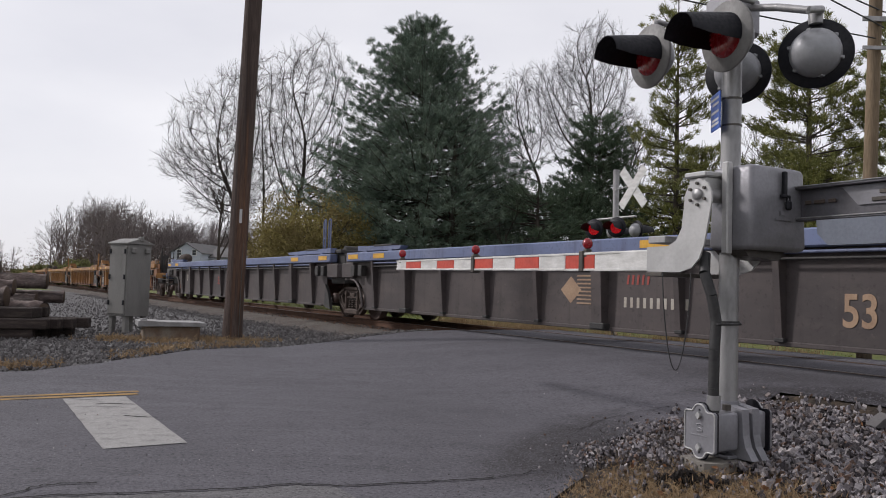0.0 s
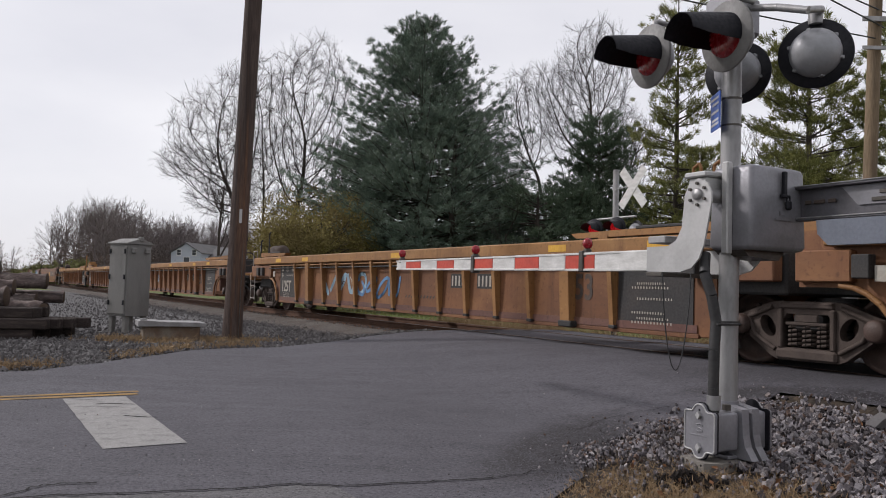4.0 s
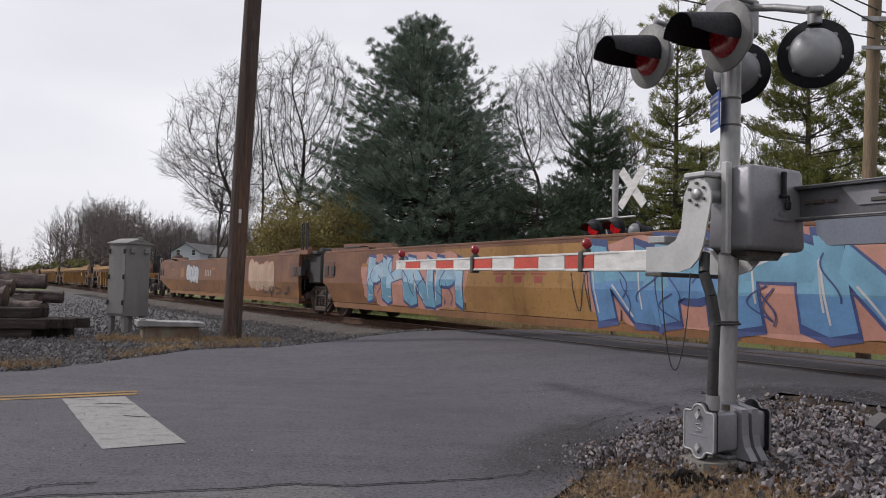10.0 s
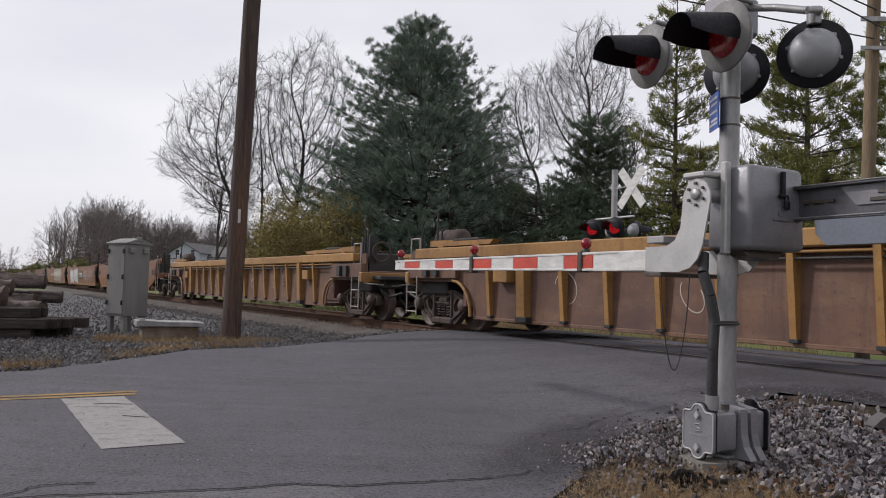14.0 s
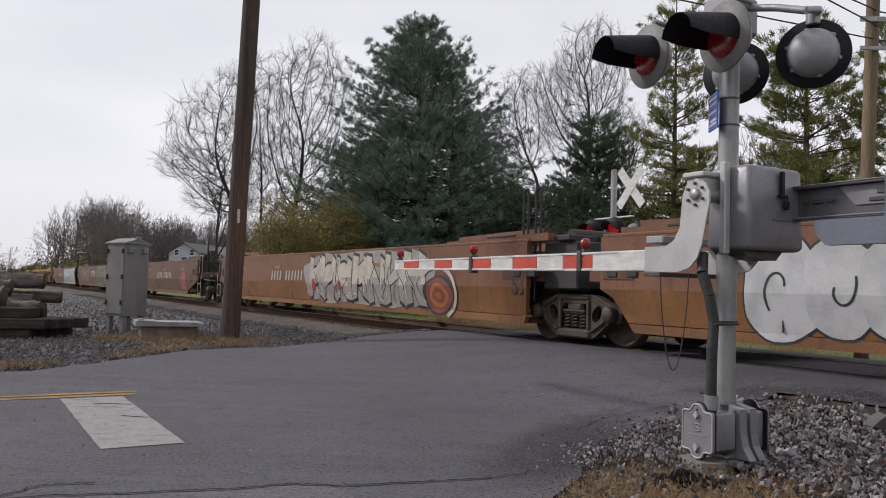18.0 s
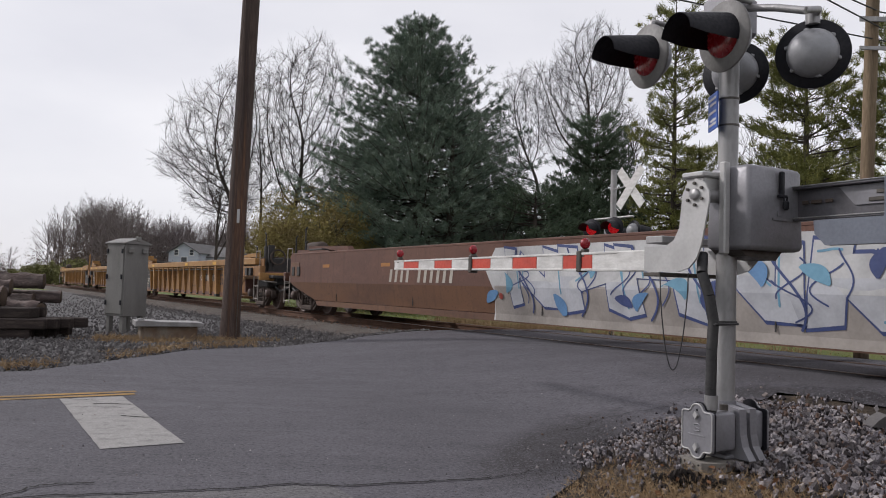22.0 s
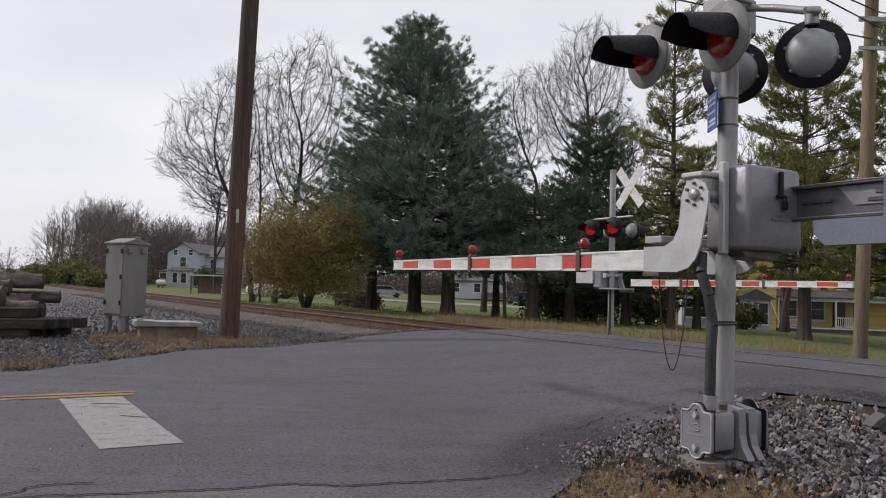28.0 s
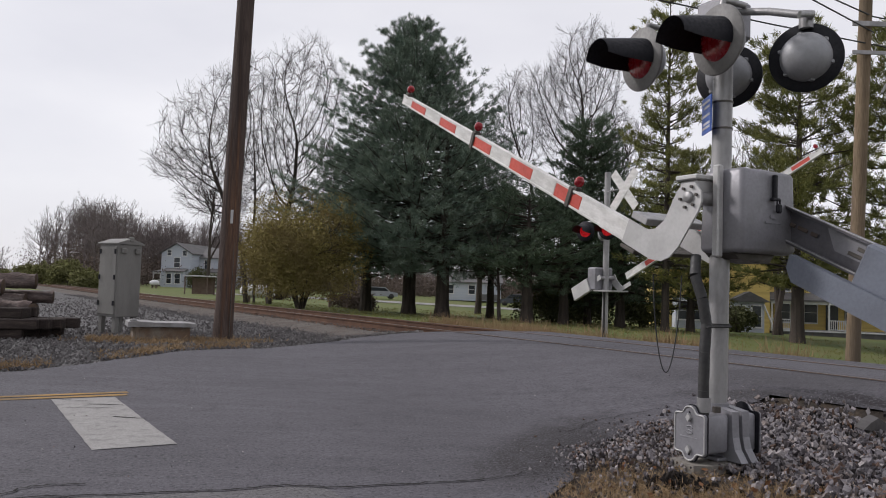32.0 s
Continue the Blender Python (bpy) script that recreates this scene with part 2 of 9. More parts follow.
# dark blotches on the road beside the verge and by the crossing
BLOTCHES = ((1.0, 6.3, 0.6, 1.9, -24, 0.95), (3.7, 7.9, 1.5, 0.5, -26, 0.95), (4.0, 9.0, 2.2, 1.0, -30, 0.6))
ASPHALT = asphalt("asphalt", (0.080, 0.076, 0.087), blotches=BLOTCHES)
OLD_ASPHALT = asphalt("old_asphalt", (0.10, 0.096, 0.10))
GRASS = mat("grass", (0.105, 0.135, 0.045), 0.95, dark=(0.155, 0.14, 0.06), dark_amount=0.6, scale=0.22, fine=22, fine_amount=0.5, bump=0.6,
            light=(0.15, 0.13, 0.06), light_amount=0.35, light_scale=0.7)
GRAVEL = mat("gravel_ground", (0.135, 0.130, 0.132), 0.95, dark=(0.075, 0.07, 0.068), dark_amount=0.8, scale=1.6, fine=14, fine_amount=1.0, bump=1.0, fine_edge=(0.42, 0.58),
             light=(0.24, 0.235, 0.24), light_amount=0.6, light_scale=12)

# ---- ground ----
VERGE_SOIL = mat("verge_soil", (0.062, 0.05, 0.041), 0.95, dark=(0.03, 0.025, 0.021), dark_amount=0.8, scale=2.2, fine=28, fine_amount=0.8, bump=1.0, light=(0.15, 0.10, 0.055), light_amount=0.4, light_scale=5)

def grid(name, xs, ys, zf, material, keep=None, soft=True):
    v, ids, f = [], {}, []
    for i, a in enumerate(xs):
        for j, b in enumerate(ys):
            p = tp(a, b)
            ids[i, j] = len(v)
            v.append((p.x, p.y, zf(p.x, p.y)))
    for i in range(len(xs) - 1):
        for j in range(len(ys) - 1):
            f.append((ids[i, j], ids[i, j + 1], ids[i + 1, j + 1], ids[i + 1, j]))
    ob = new(name, raw_mesh(name, v, f, material, soft))
    return ob


S_LINES = [-1500, -600, -300, -150, -100, -70, -50, -40] + [k * 2.0 for k in range(-16, 61)] + [130, 145, 160, 180, 200, 240, 300, 400, 700, 1500, 3000]
D_LINES = [-1500, -500, -200, -100, -60, -40, -30, -20, -15] + [k * 0.75 for k in range(-16, 30)] + [24, 27, 30, 34, 38, 44, 50, 56, 62, 68, 74, 85, 100, 130, 180, 300, 600, 1500, 3000]
ground = grid("ground", S_LINES, D_LINES, lambda x, y: ground_z(x, y) - 0.05, GRASS)
tagged(ground, "patchy autumn lawn, green with worn brown spots", "ground", kind="structure")


def sheet(name, outline, z_up, material, label, category, step=0.6, wobble=0.0):
    """A sheet that follows the ground, within an outline in s and d (d runs as rows; outline(d) gives the two s ends)."""
    v, f, rows = [], [], []
    d0, d1, span = outline
    nd = max(2, int((d1 - d0) / step))
    ns = 60
    for j in range(nd + 1):
        d = d0 + (d1 - d0) * j / nd
        a, b = span(d)
        row = []
        for i in range(ns + 1):
            k = i / ns
            s = a + (b - a) * (k ** 1.0)
            if wobble and i in (0, ns):
                s += wobble * noise.noise(Vector((d * 1.7, i * 3.1, 0.3)))
            p = tp(s, d)
            row.append(len(v))
            v.append((p.x, p.y, ground_z(p.x, p.y) + z_up))
        rows.append(row)
    for r0, r1 in zip(rows, rows[1:]):
        for i in range(ns):
            f.append((r0[i], r0[i + 1], r1[i + 1], r1[i]))
    ob = new(name, raw_mesh(name, v, f, material, True))
    return tagged(ob, label, category, kind="structure")


def road_span(d):
    """The two edges of the asphalt at the distance d across."""
    if d < 0.4:
        left = 11.0 - 0.02 * (0.4 - d)
    elif d < 3.8:
        left = 11.0 + 2.5 * smooth(0.4, 4.2, d)
    else:
        left = 13.42 + 0.1 * (d - 3.8)
    right = 3.3 + 0.05 * (d - 1) if d < 2.4 else 3.37 + 1.6 * smooth(2.4, 5.2, d) - 3.0 * smooth(7.1, 7.9, d)
    return left, right


road = sheet("road", (-16.0, 11.9, road_span), 0.0, ASPHALT, "worn dark asphalt road rising to the level crossing", "road", 0.3, 0.22)
sheet("road_beyond", (11.9, 60.0, lambda d: (0.5 * d, 0.5 * d - 8.0)), 0.0, ASPHALT, "dark asphalt road bending away behind the track", "road", 1.0)
sheet("gravel_yard", (-16.0, 8.2, lambda d: (75.0, road_span(d)[0] - 0.35)), -0.02, GRAVEL, "grey gravel yard with dry weeds beside the track", "gravel", 0.5)
sheet("gravel_verge", (-6.0, 8.4, lambda d: (road_span(d)[1] + 0.4, -40.0)), -0.02, VERGE_SOIL, "dark soil verge under crushed stone beside the road", "gravel", 0.5)


def marking(name, s0, s1, d0, d1, material, label, rows=24):
    """A painted strip, 4 mm above the asphalt, with worn edges."""
    v, f = [], []
    rng = random.Random(5)
    for i in range(rows + 1):
        s = s0 + (s1 - s0) * i / rows
        for d in (d0, d1):
            p = tp(s, d + rng.uniform(-0.003, 0.003))
            v.append((p.x, p.y, ground_z(p.x, p.y) + 0.005))
    f = [(2 * i, 2 * i + 1, 2 * i + 3, 2 * i + 2) for i in range(rows)]
    return tagged(new(name, raw_mesh(name, v, f, material)), label, "road marking", kind="structure")


PAINT_WHITE = mat("road_paint_white", (0.31, 0.30, 0.292), 0.8, dark=(0.24, 0.235, 0.23), dark_amount=0.4, scale=5.0, light=(0.12, 0.118, 0.12), light_amount=0.55, light_scale=9.0, stretch=(1, 1, 1), fine=85, fine_amount=0.6, bump=0.3)
PAINT_YELLOW = mat("road_paint_yellow", (0.34, 0.21, 0.08), 0.8, dark=(0.17, 0.125, 0.075), dark_amount=0.8, scale=3, fine=90, fine_amount=0.4, bump=0.3)
marking("stop_line", 6.02, 8.62, 0.9, 1.48, PAINT_WHITE, "worn white stop line painted on asphalt")
marking("centre_line", 8.70, 8.80, -16, 1.62, PAINT_YELLOW, "faded yellow centre line", 80)
marking("centre_line", 8.88, 8.98, -16, 1.66, PAINT_YELLOW, "faded yellow centre line", 80)

# ---- track ----
RUST = mat("rail_rust", (0.11, 0.062, 0.042), 0.8, dark=(0.05, 0.03, 0.024), scale=3, fine=60, bump=0.3)
RAIL_TOP = mat("rail_head", (0.11, 0.095, 0.087), 0.4, metal=0.6, dark=(0.14, 0.12, 0.11), scale=2, fine=50, bump=0.05)
TIE = mat("tie_wood", (0.06, 0.045, 0.036), 0.9, dark=(0.03, 0.024, 0.02), scale=2, fine=30, stretch=(1, 6, 1), bump=0.6)
BALLAST = mat("ballast", (0.125, 0.112, 0.102), 0.95, dark=(0.08, 0.058, 0.046), dark_amount=0.85, scale=1.4, fine=26, fine_amount=0.85, bump=1.0,
              light=(0.24, 0.2, 0.17), light_amount=0.4, light_scale=16)


def along(s, d, z=0.0, rz=0.0):
    """The pose of a thing beside the track, turned with it."""
    p = tp(s, d, z)
    return pose(p.x, p.y, p.z, 0, 0, TRACK_RZ + rz)


def profile_strip(name, prof, s_list, material, soft=False):
    """A strip along the track with the cross-section prof: pairs of d and z."""
    v, f, n = [], [], len(prof)
    for s in s_list:
        v += [tp(s, TRACK_D + d, z) for d, z in prof]
    for i in range(len(s_list) - 1):
        f += [(i * n + j, i * n + j + 1, (i + 1) * n + j + 1, (i + 1) * n + j) for j in range(n - 1)]
    return raw_mesh(name, [tuple(p) for p in v], f, material, soft)


LONG = [-400, -200, -100] + [k * 2 for k in range(-20, 61)] + [140, 170, 210, 260, 320, 400, 520, 700]
bed_far = [(-3.0, -0.02), (-2.3, 0.06), (-1.75, RAIL_Z - 0.2), (-1.35, RAIL_Z - 0.165), (1.35, RAIL_Z - 0.165), (1.75, RAIL_Z - 0.2), (2.4, 0.1), (3.2, -0.1)]
tagged(new("ballast", profile_strip("ballast", bed_far, [14.3] + [s for s in LONG if s > 15], BALLAST)), "rust-brown ballast bed under the track", "ballast", kind="structure")
tagged(new("ballast", profile_strip("ballast", bed_far, [s for s in LONG if s < 4] + [4.4], BALLAST)), "rust-brown ballast bed under the track", "ballast", kind="structure")
for k, side in enumerate((-1, 1)):
    o = side * 0.755
    web = [(o - 0.07, RAIL_Z - 0.17), (o - 0.07, RAIL_Z - 0.155), (o - 0.012, RAIL_Z - 0.14), (o - 0.012, RAIL_Z - 0.045), (o - 0.036, RAIL_Z - 0.036), (o - 0.036, RAIL_Z - 0.008), (o - 0.028, RAIL_Z - 0.004),
           (o + 0.028, RAIL_Z - 0.004), (o + 0.036, RAIL_Z - 0.008), (o + 0.036, RAIL_Z - 0.036), (o + 0.012, RAIL_Z - 0.045), (o + 0.012, RAIL_Z - 0.14), (o + 0.07, RAIL_Z - 0.155), (o + 0.07, RAIL_Z - 0.17)]
    rail = thing("rail", "rusty steel rail with a worn bright head", "rail", kind="structure")
    part("rail_body", profile_strip("rail_body", web, LONG, RUST), None, rail)
    part("rail_head", profile_strip("rail_head", [(o - 0.03, RAIL_Z - 0.003), (o - 0.02, RAIL_Z), (o + 0.02, RAIL_Z), (o + 0.03, RAIL_Z - 0.003)], LONG, RAIL_TOP), None, rail, "bright worn rail head")
tie_shape = Shape().box(-0.115, -1.3, -0.18, 0.115, 1.3, 0.0, 0.015)
tie_mesh = tie_shape.mesh("tie", TIE)
ties = thing("ties", "dark weathered wooden sleepers under the rails", "railway sleepers", kind="structure")
for i in range(170):
    s = 14.8 + i * 0.53
    t = part("tie", tie_mesh, None, ties)
    t.matrix_basis = along(s, TRACK_D + random.uniform(-0.04, 0.04), RAIL_Z - 0.155 + random.uniform(-0.01, 0.01), random.uniform(-1.2, 1.2))

# crossing surface: dark flangeways and seams along the rails
SEAM = mat("crossing_seam", (0.06, 0.058, 0.062), 0.9, dark=(0.045, 0.043, 0.043), scale=3, fine=50, bump=0.4)
WORN = asphalt("worn_asphalt", (0.078, 0.075, 0.086))


def crossing_strip(d0, d1, material, label, up, s0=2.2, s1=13.9, wave=0.0):
    v, n = [], 40
    for i in range(n + 1):
        s = s0 + (s1 - s0) * i / n
        for d in (d0 + wave * noise.noise(Vector((s * 0.9, d0, 0))), d1 + wave * noise.noise(Vector((s * 0.8, d1, 3)))):
            p = tp(s, d)
            v.append((p.x, p.y, ground_z(p.x, p.y) + up))
    f = [(2 * i, 2 * i + 1, 2 * i + 3, 2 * i + 2) for i in range(n)]
    tagged(new("crossing_surface", raw_mesh("crossing_surface", v, f, material)), label, "crossing", kind="structure")


crossing_strip(TRACK_D - 0.62, TRACK_D + 0.62, WORN, "dark worn asphalt between the rails", 0.004)
crossing_strip(TRACK_D - 0.70, TRACK_D - 0.63, SEAM, "open flangeway beside the rail", 0.005)
crossing_strip(TRACK_D + 0.63, TRACK_D + 0.70, SEAM, "open flangeway beside the rail", 0.005)
crossing_strip(TRACK_D - 0.86, TRACK_D - 0.81, SEAM, "open seam beside the rail", 0.005)

# ---- the train ----
def body_paint(name, base, dark, light, amount=0.7):
    """Old car paint: broad faded patches, dust, runs of rust and small chips."""
    m = bpy.data.materials.new(name)
    m.use_nodes = True
    n, l = m.node_tree.nodes, m.node_tree.links
    p = n["Principled BSDF"]
    p.inputs["Roughness"].default_value, p.inputs["Specular IOR Level"].default_value = 0.6, 0.3
    tc, oi = n.new("ShaderNodeTexCoord"), n.new("ShaderNodeObjectInfo")
    k = n.new("ShaderNodeMath")
    k.operation, k.inputs[1].default_value = "MULTIPLY", 60.0
    add = n.new("ShaderNodeVectorMath")
    add.operation = "ADD"
    l.new(oi.outputs["Random"], k.inputs[0])
    l.new(tc.outputs["Object"], add.inputs[0])
    l.new(k.outputs[0], add.inputs[1])

    def layer(col, to, stretch, scale, detail, lo, hi, fac):
        mp, t, r, x = n.new("ShaderNodeMapping"), n.new("ShaderNodeTexNoise"), n.new("ShaderNodeMapRange"), n.new("ShaderNodeMix")
        mp.inputs["Scale"].default_value = stretch
        t.inputs["Scale"].default_value, t.inputs["Detail"].default_value, t.inputs["Roughness"].default_value = scale, detail, 0.6
        r.inputs["From Min"].default_value, r.inputs["From Max"].default_value, r.inputs["To Max"].default_value = lo, hi, fac
        x.data_type = "RGBA"
        l.new(add.outputs[0], mp.inputs["Vector"])
        l.new(mp.outputs["Vector"], t.inputs["Vector"])
        l.new(t.outputs["Fac"], r.inputs["Value"])
        l.new(r.outputs["Result"], x.inputs["Factor"])
        if isinstance(col, tuple):
            x.inputs[6].default_value = (*col, 1)
        else:
            l.new(col, x.inputs[6])
        x.inputs[7].default_value = (*to, 1)
        return x.outputs[2], t

    rust = (dark[0] * 0.62, dark[1] * 0.55, dark[2] * 0.6)
    col, _ = layer(base, dark, (0.45, 0.45, 1.1), 0.9, 8, 0.40, 0.66, amount)
    col, _ = layer(col, light, (0.8, 0.8, 1.6), 1.3, 7, 0.50, 0.72, 0.55)
    col, _ = layer(col, rust, (6.0, 6.0, 0.45), 1.0, 5, 0.54, 0.72, 0.45)
    col, t = layer(col, rust, (1, 1, 1), 16.0, 6, 0.56, 0.70, 0.55)
    col, _ = layer(col, tuple(min(0.6, c * 1.25) for c in light), (1, 1, 1), 9.0, 6, 0.62, 0.72, 0.35)
    l.new(col, p.inputs["Base Color"])
    b = n.new("ShaderNodeBump")
    b.inputs["Strength"].default_value, b.inputs["Distance"].default_value = 0.12, 0.01
    l.new(t.outputs["Fac"], b.inputs["Height"])
    l.new(b.outputs["Normal"], p.inputs["Normal"])
    return m


TAN = body_paint("tan_car_paint", (0.275, 0.138, 0.050), (0.148, 0.07, 0.031), (0.345, 0.19, 0.077))
RUST_WALL = body_paint("rust_tan_car_paint", (0.195, 0.086, 0.038), (0.106, 0.048, 0.027), (0.272, 0.138, 0.061), 0.8)
# lighter than BROWN: the light on the lower side is put into this paint
SKIRT = body_paint("orange_brown_car_paint", (0.20, 0.088, 0.030), (0.115, 0.054, 0.027), (0.245, 0.118, 0.045), 0.85)
OCHRE_WALL = body_paint("brown_ochre_car_paint", (0.215, 0.110, 0.043), (0.122, 0.062, 0.03), (0.285, 0.155, 0.063))
OCHRE = body_paint("ochre_car_paint", (0.295, 0.158, 0.051), (0.17, 0.086, 0.035), (0.37, 0.215, 0.08))
BROWN = body_paint("brown_car_paint", (0.165, 0.074, 0.040), (0.10, 0.047, 0.031), (0.215, 0.108, 0.060), 0.85)
REDBROWN = body_paint("red_brown_car_paint", (0.115, 0.054, 0.037), (0.072, 0.036, 0.028), (0.155, 0.078, 0.054))
DULL_SKIRT = body_paint("dull_brown_car_paint", (0.125, 0.062, 0.034), (0.08, 0.042, 0.03), (0.16, 0.080, 0.042), 0.85)
SINGLE_WALL = body_paint("worn_brown_panel_paint", (0.15, 0.082, 0.053), (0.078, 0.045, 0.040), (0.215, 0.132, 0.085), 0.9)
GREY_CAR = body_paint("grey_brown_car_paint", (0.07, 0.058, 0.057), (0.042, 0.036, 0.036), (0.10, 0.082, 0.074))
BLUE_CAR = body_paint("blue_car_paint", (0.13, 0.16, 0.27), (0.085, 0.095, 0.15), (0.19, 0.21, 0.29))
RUST_BAND = body_paint("red_rust_band", (0.135, 0.066, 0.052), (0.085, 0.045, 0.038), (0.19, 0.11, 0.075), 0.8)
DIRTY_STEEL = mat("dirty_steel", (0.085, 0.066, 0.057), 0.8, dark=(0.045, 0.036, 0.032), scale=4, fine=40, bump=0.2, random_shift=True)
WHEEL_STEEL = mat("wheel_steel", (0.075, 0.046, 0.036), 0.65, metal=0.1, dark=(0.03, 0.024, 0.022), scale=6, fine=50, bump=0.15, random_shift=True)
BLACK_STEEL = mat("black_steel", (0.022, 0.021, 0.021), 0.7, dark=(0.04, 0.033, 0.028), scale=4, fine=40, bump=0.15)
GRAB = mat("grab_iron", (0.36, 0.33, 0.30), 0.6, metal=0.2, dark=(0.12, 0.08, 0.06), scale=6, bump=0.1)
PALE_MARK = mat("pale_marking", (0.39, 0.36, 0.31), 0.7, dark=(0.3, 0.25, 0.2), scale=5, bump=0.0)
BLACK_PANEL = mat("black_panel", (0.024, 0.022, 0.022), 0.7, dark=(0.05, 0.038, 0.032), scale=2, bump=0.05, random_shift=True)
FADED_TAG = mat("faded_orange_tag", (0.33, 0.14, 0.03), 0.7, dark=(0.2, 0.09, 0.035), scale=3, bump=0.0, random_shift=True)
YELLOW_TAG = mat("yellow_tag", (0.6, 0.33, 0.03), 0.6, dark=(0.4, 0.2, 0.04), scale=4, bump=0.0)

WHEEL_R, CAR_W = 0.457, 1.47
wheels_rolling = []       # wheelsets with their axle's place in the train


def wheelset_mesh():
    sh = Shape()
    for side in (-1, 1):
        y = side * 0.755
        prof = [(-0.06, 0.10), (-0.06, 0.17), (-0.012, 0.19), (-0.012, 0.385), (-0.065, 0.40), (-0.065, 0.452), (0.045, WHEEL_R), (0.06, 0.482), (0.075, 0.478), (0.078, 0.40), (0.02, 0.37), (0.02, 0.20), (0.08, 0.16), (0.08, 0.1)]
        sh.lathe([(-h * side * -1 * -1, r) for h, r in prof] if side > 0 else prof, (0, y, 0), (0, 1, 0), 28)
        for k in range(3):
            a = 2 * math.pi * k / 3
            sh.box(-0.035, -0.012, -0.035, 0.035, 0.012, 0.035, 0.008, Matrix.Translation((0.28 * math.cos(a), y + side * 0.02, 0.28 * math.sin(a))))
    sh.tube((0, -0.98, 0), (0, 0.98, 0), 0.085, n=12)
    return sh.mesh("wheelset", WHEEL_STEEL)


def side_frame_mesh(half):
    """Cast side frame of a truck: one plate with a spring opening and two rounded side windows."""
    rim = [(1.04, 0.60), (0.80, 0.68), (0.50, 0.79), (0.40, 0.81)]
    low = [(0.40, 0.10), (0.50, 0.14), (0.78, 0.35), (0.80, 0.36), (0.80, 0.50), (0.98, 0.50), (0.98, 0.36), (1.06, 0.38), (1.09, 0.48), (1.08, 0.56)]
    outer = low + rim + [(-x, z) for x, z in reversed(rim)] + [(-x, z) for x, z in reversed(low)]
    spring_hole = [(0.31, 0.25), (0.31, 0.60), (0.27, 0.66), (-0.27, 0.66), (-0.31, 0.60), (-0.31, 0.25)]
    eye = []
    for k in range(16):
        a = 2 * math.pi * k / 16
        eye.append((0.53 + 0.115 * math.cos(a), 0.50 + 0.125 * math.sin(a) + 0.05 * math.cos(a)))
    loops = [outer, spring_hole, eye, [(-x, z) for x, z in eye]]
    bm = bmesh.new()
    edges = []
    for lp in loops:
        vs = [bm.verts.new((x, -0.07, z)) for x, z in lp]
        edges += [bm.edges.new((vs[k], vs[(k + 1) % len(vs)])) for k in range(len(vs))]
    faces = [g for g in bmesh.ops.triangle_fill(bm, use_beauty=True, edges=edges)["geom"] if isinstance(g, bmesh.types.BMFace)]
    back = bmesh.ops.extrude_face_region(bm, geom=faces)["geom"]
    bmesh.ops.translate(bm, vec=(0, 0.14, 0), verts=[g for g in back if isinstance(g, bmesh.types.BMVert)])
    bmesh.ops.recalc_face_normals(bm, faces=bm.faces)
    me = bpy.data.meshes.new("side_frame")
    bm.to_mesh(me)
    bm.free()
    extra = Shape().box(-0.40, -0.12, 0.10, 0.40, 0.12, 0.24, 0.03).box(-0.36, -0.10, 0.72, 0.36, 0.10, 0.80, 0.02)
    for e in (-1, 1):
        extra.path([(e * 0.42, -0.085, 0.22), (e * 0.70, -0.085, 0.38), (e * 0.80, -0.085, 0.60), (e * 0.46, -0.085, 0.74)], 0.028, 6)
        extra.box(e * 0.31, -0.11, 0.24, e * 0.38, 0.11, 0.72, 0.015)
    bm = bmesh.new()
    bm.from_mesh(me)
    bm.from_mesh(extra.mesh("frame_ribs", None))
    bm.to_mesh(me)
    bm.free()
    me.materials.append(DIRTY_STEEL)
    return me


def spring_shape():
    sh = Shape().box(-0.16, -0.09, 0.55, 0.16, 0.09, 0.655, 0.02).box(-0.27, -0.10, 0.52, 0.27, 0.10, 0.56, 0.01)
    turns = 5
    for x in (-0.19, 0.0, 0.19):
        last = None
        for i in range(turns * 8 + 1):
            a = 2 * math.pi * i / 8
            p = (x + 0.075 * math.cos(a), 0.075 * math.sin(a), 0.25 + 0.27 * i / (turns * 8))
            if last:
                sh.tube(last, p, 0.022, n=5, caps=False)
            last = p
    return sh


def cap_shape():
    return Shape().lathe([(0.0, 0.13), (0.10, 0.13), (0.13, 0.10), (0.135, 0.0)], (0, 0, 0), (0, -1, 0), 14)


def bolster_shape(half):
    sh = Shape().box(-0.19, -1.05, 0.46, 0.19, 1.05, 0.66, 0.03)
    sh.box(-0.30, -0.5, 0.62, 0.30, 0.5, 0.86, 0.05)
    for s in (-1, 1):
        sh.box(s * 0.34, -0.9, 0.32, s * 0.42, 0.9, 0.42, 0.01)
        sh.tube((s * (half - 0.4), -0.72, 0.4), (s * (half - 0.4), 0.72, 0.4), 0.045, n=8)
    return sh


HALF = 0.89
WHEELSET = wheelset_mesh()
FRAME_M, SPRING_M, CAP_M, BOLSTER_M = (side_frame_mesh(HALF), spring_shape().mesh("spring_nest", DIRTY_STEEL),
                                        cap_shape().mesh("bearing_cap", WHEEL_STEEL), bolster_shape(HALF).mesh("bolster", BLACK_STEEL))


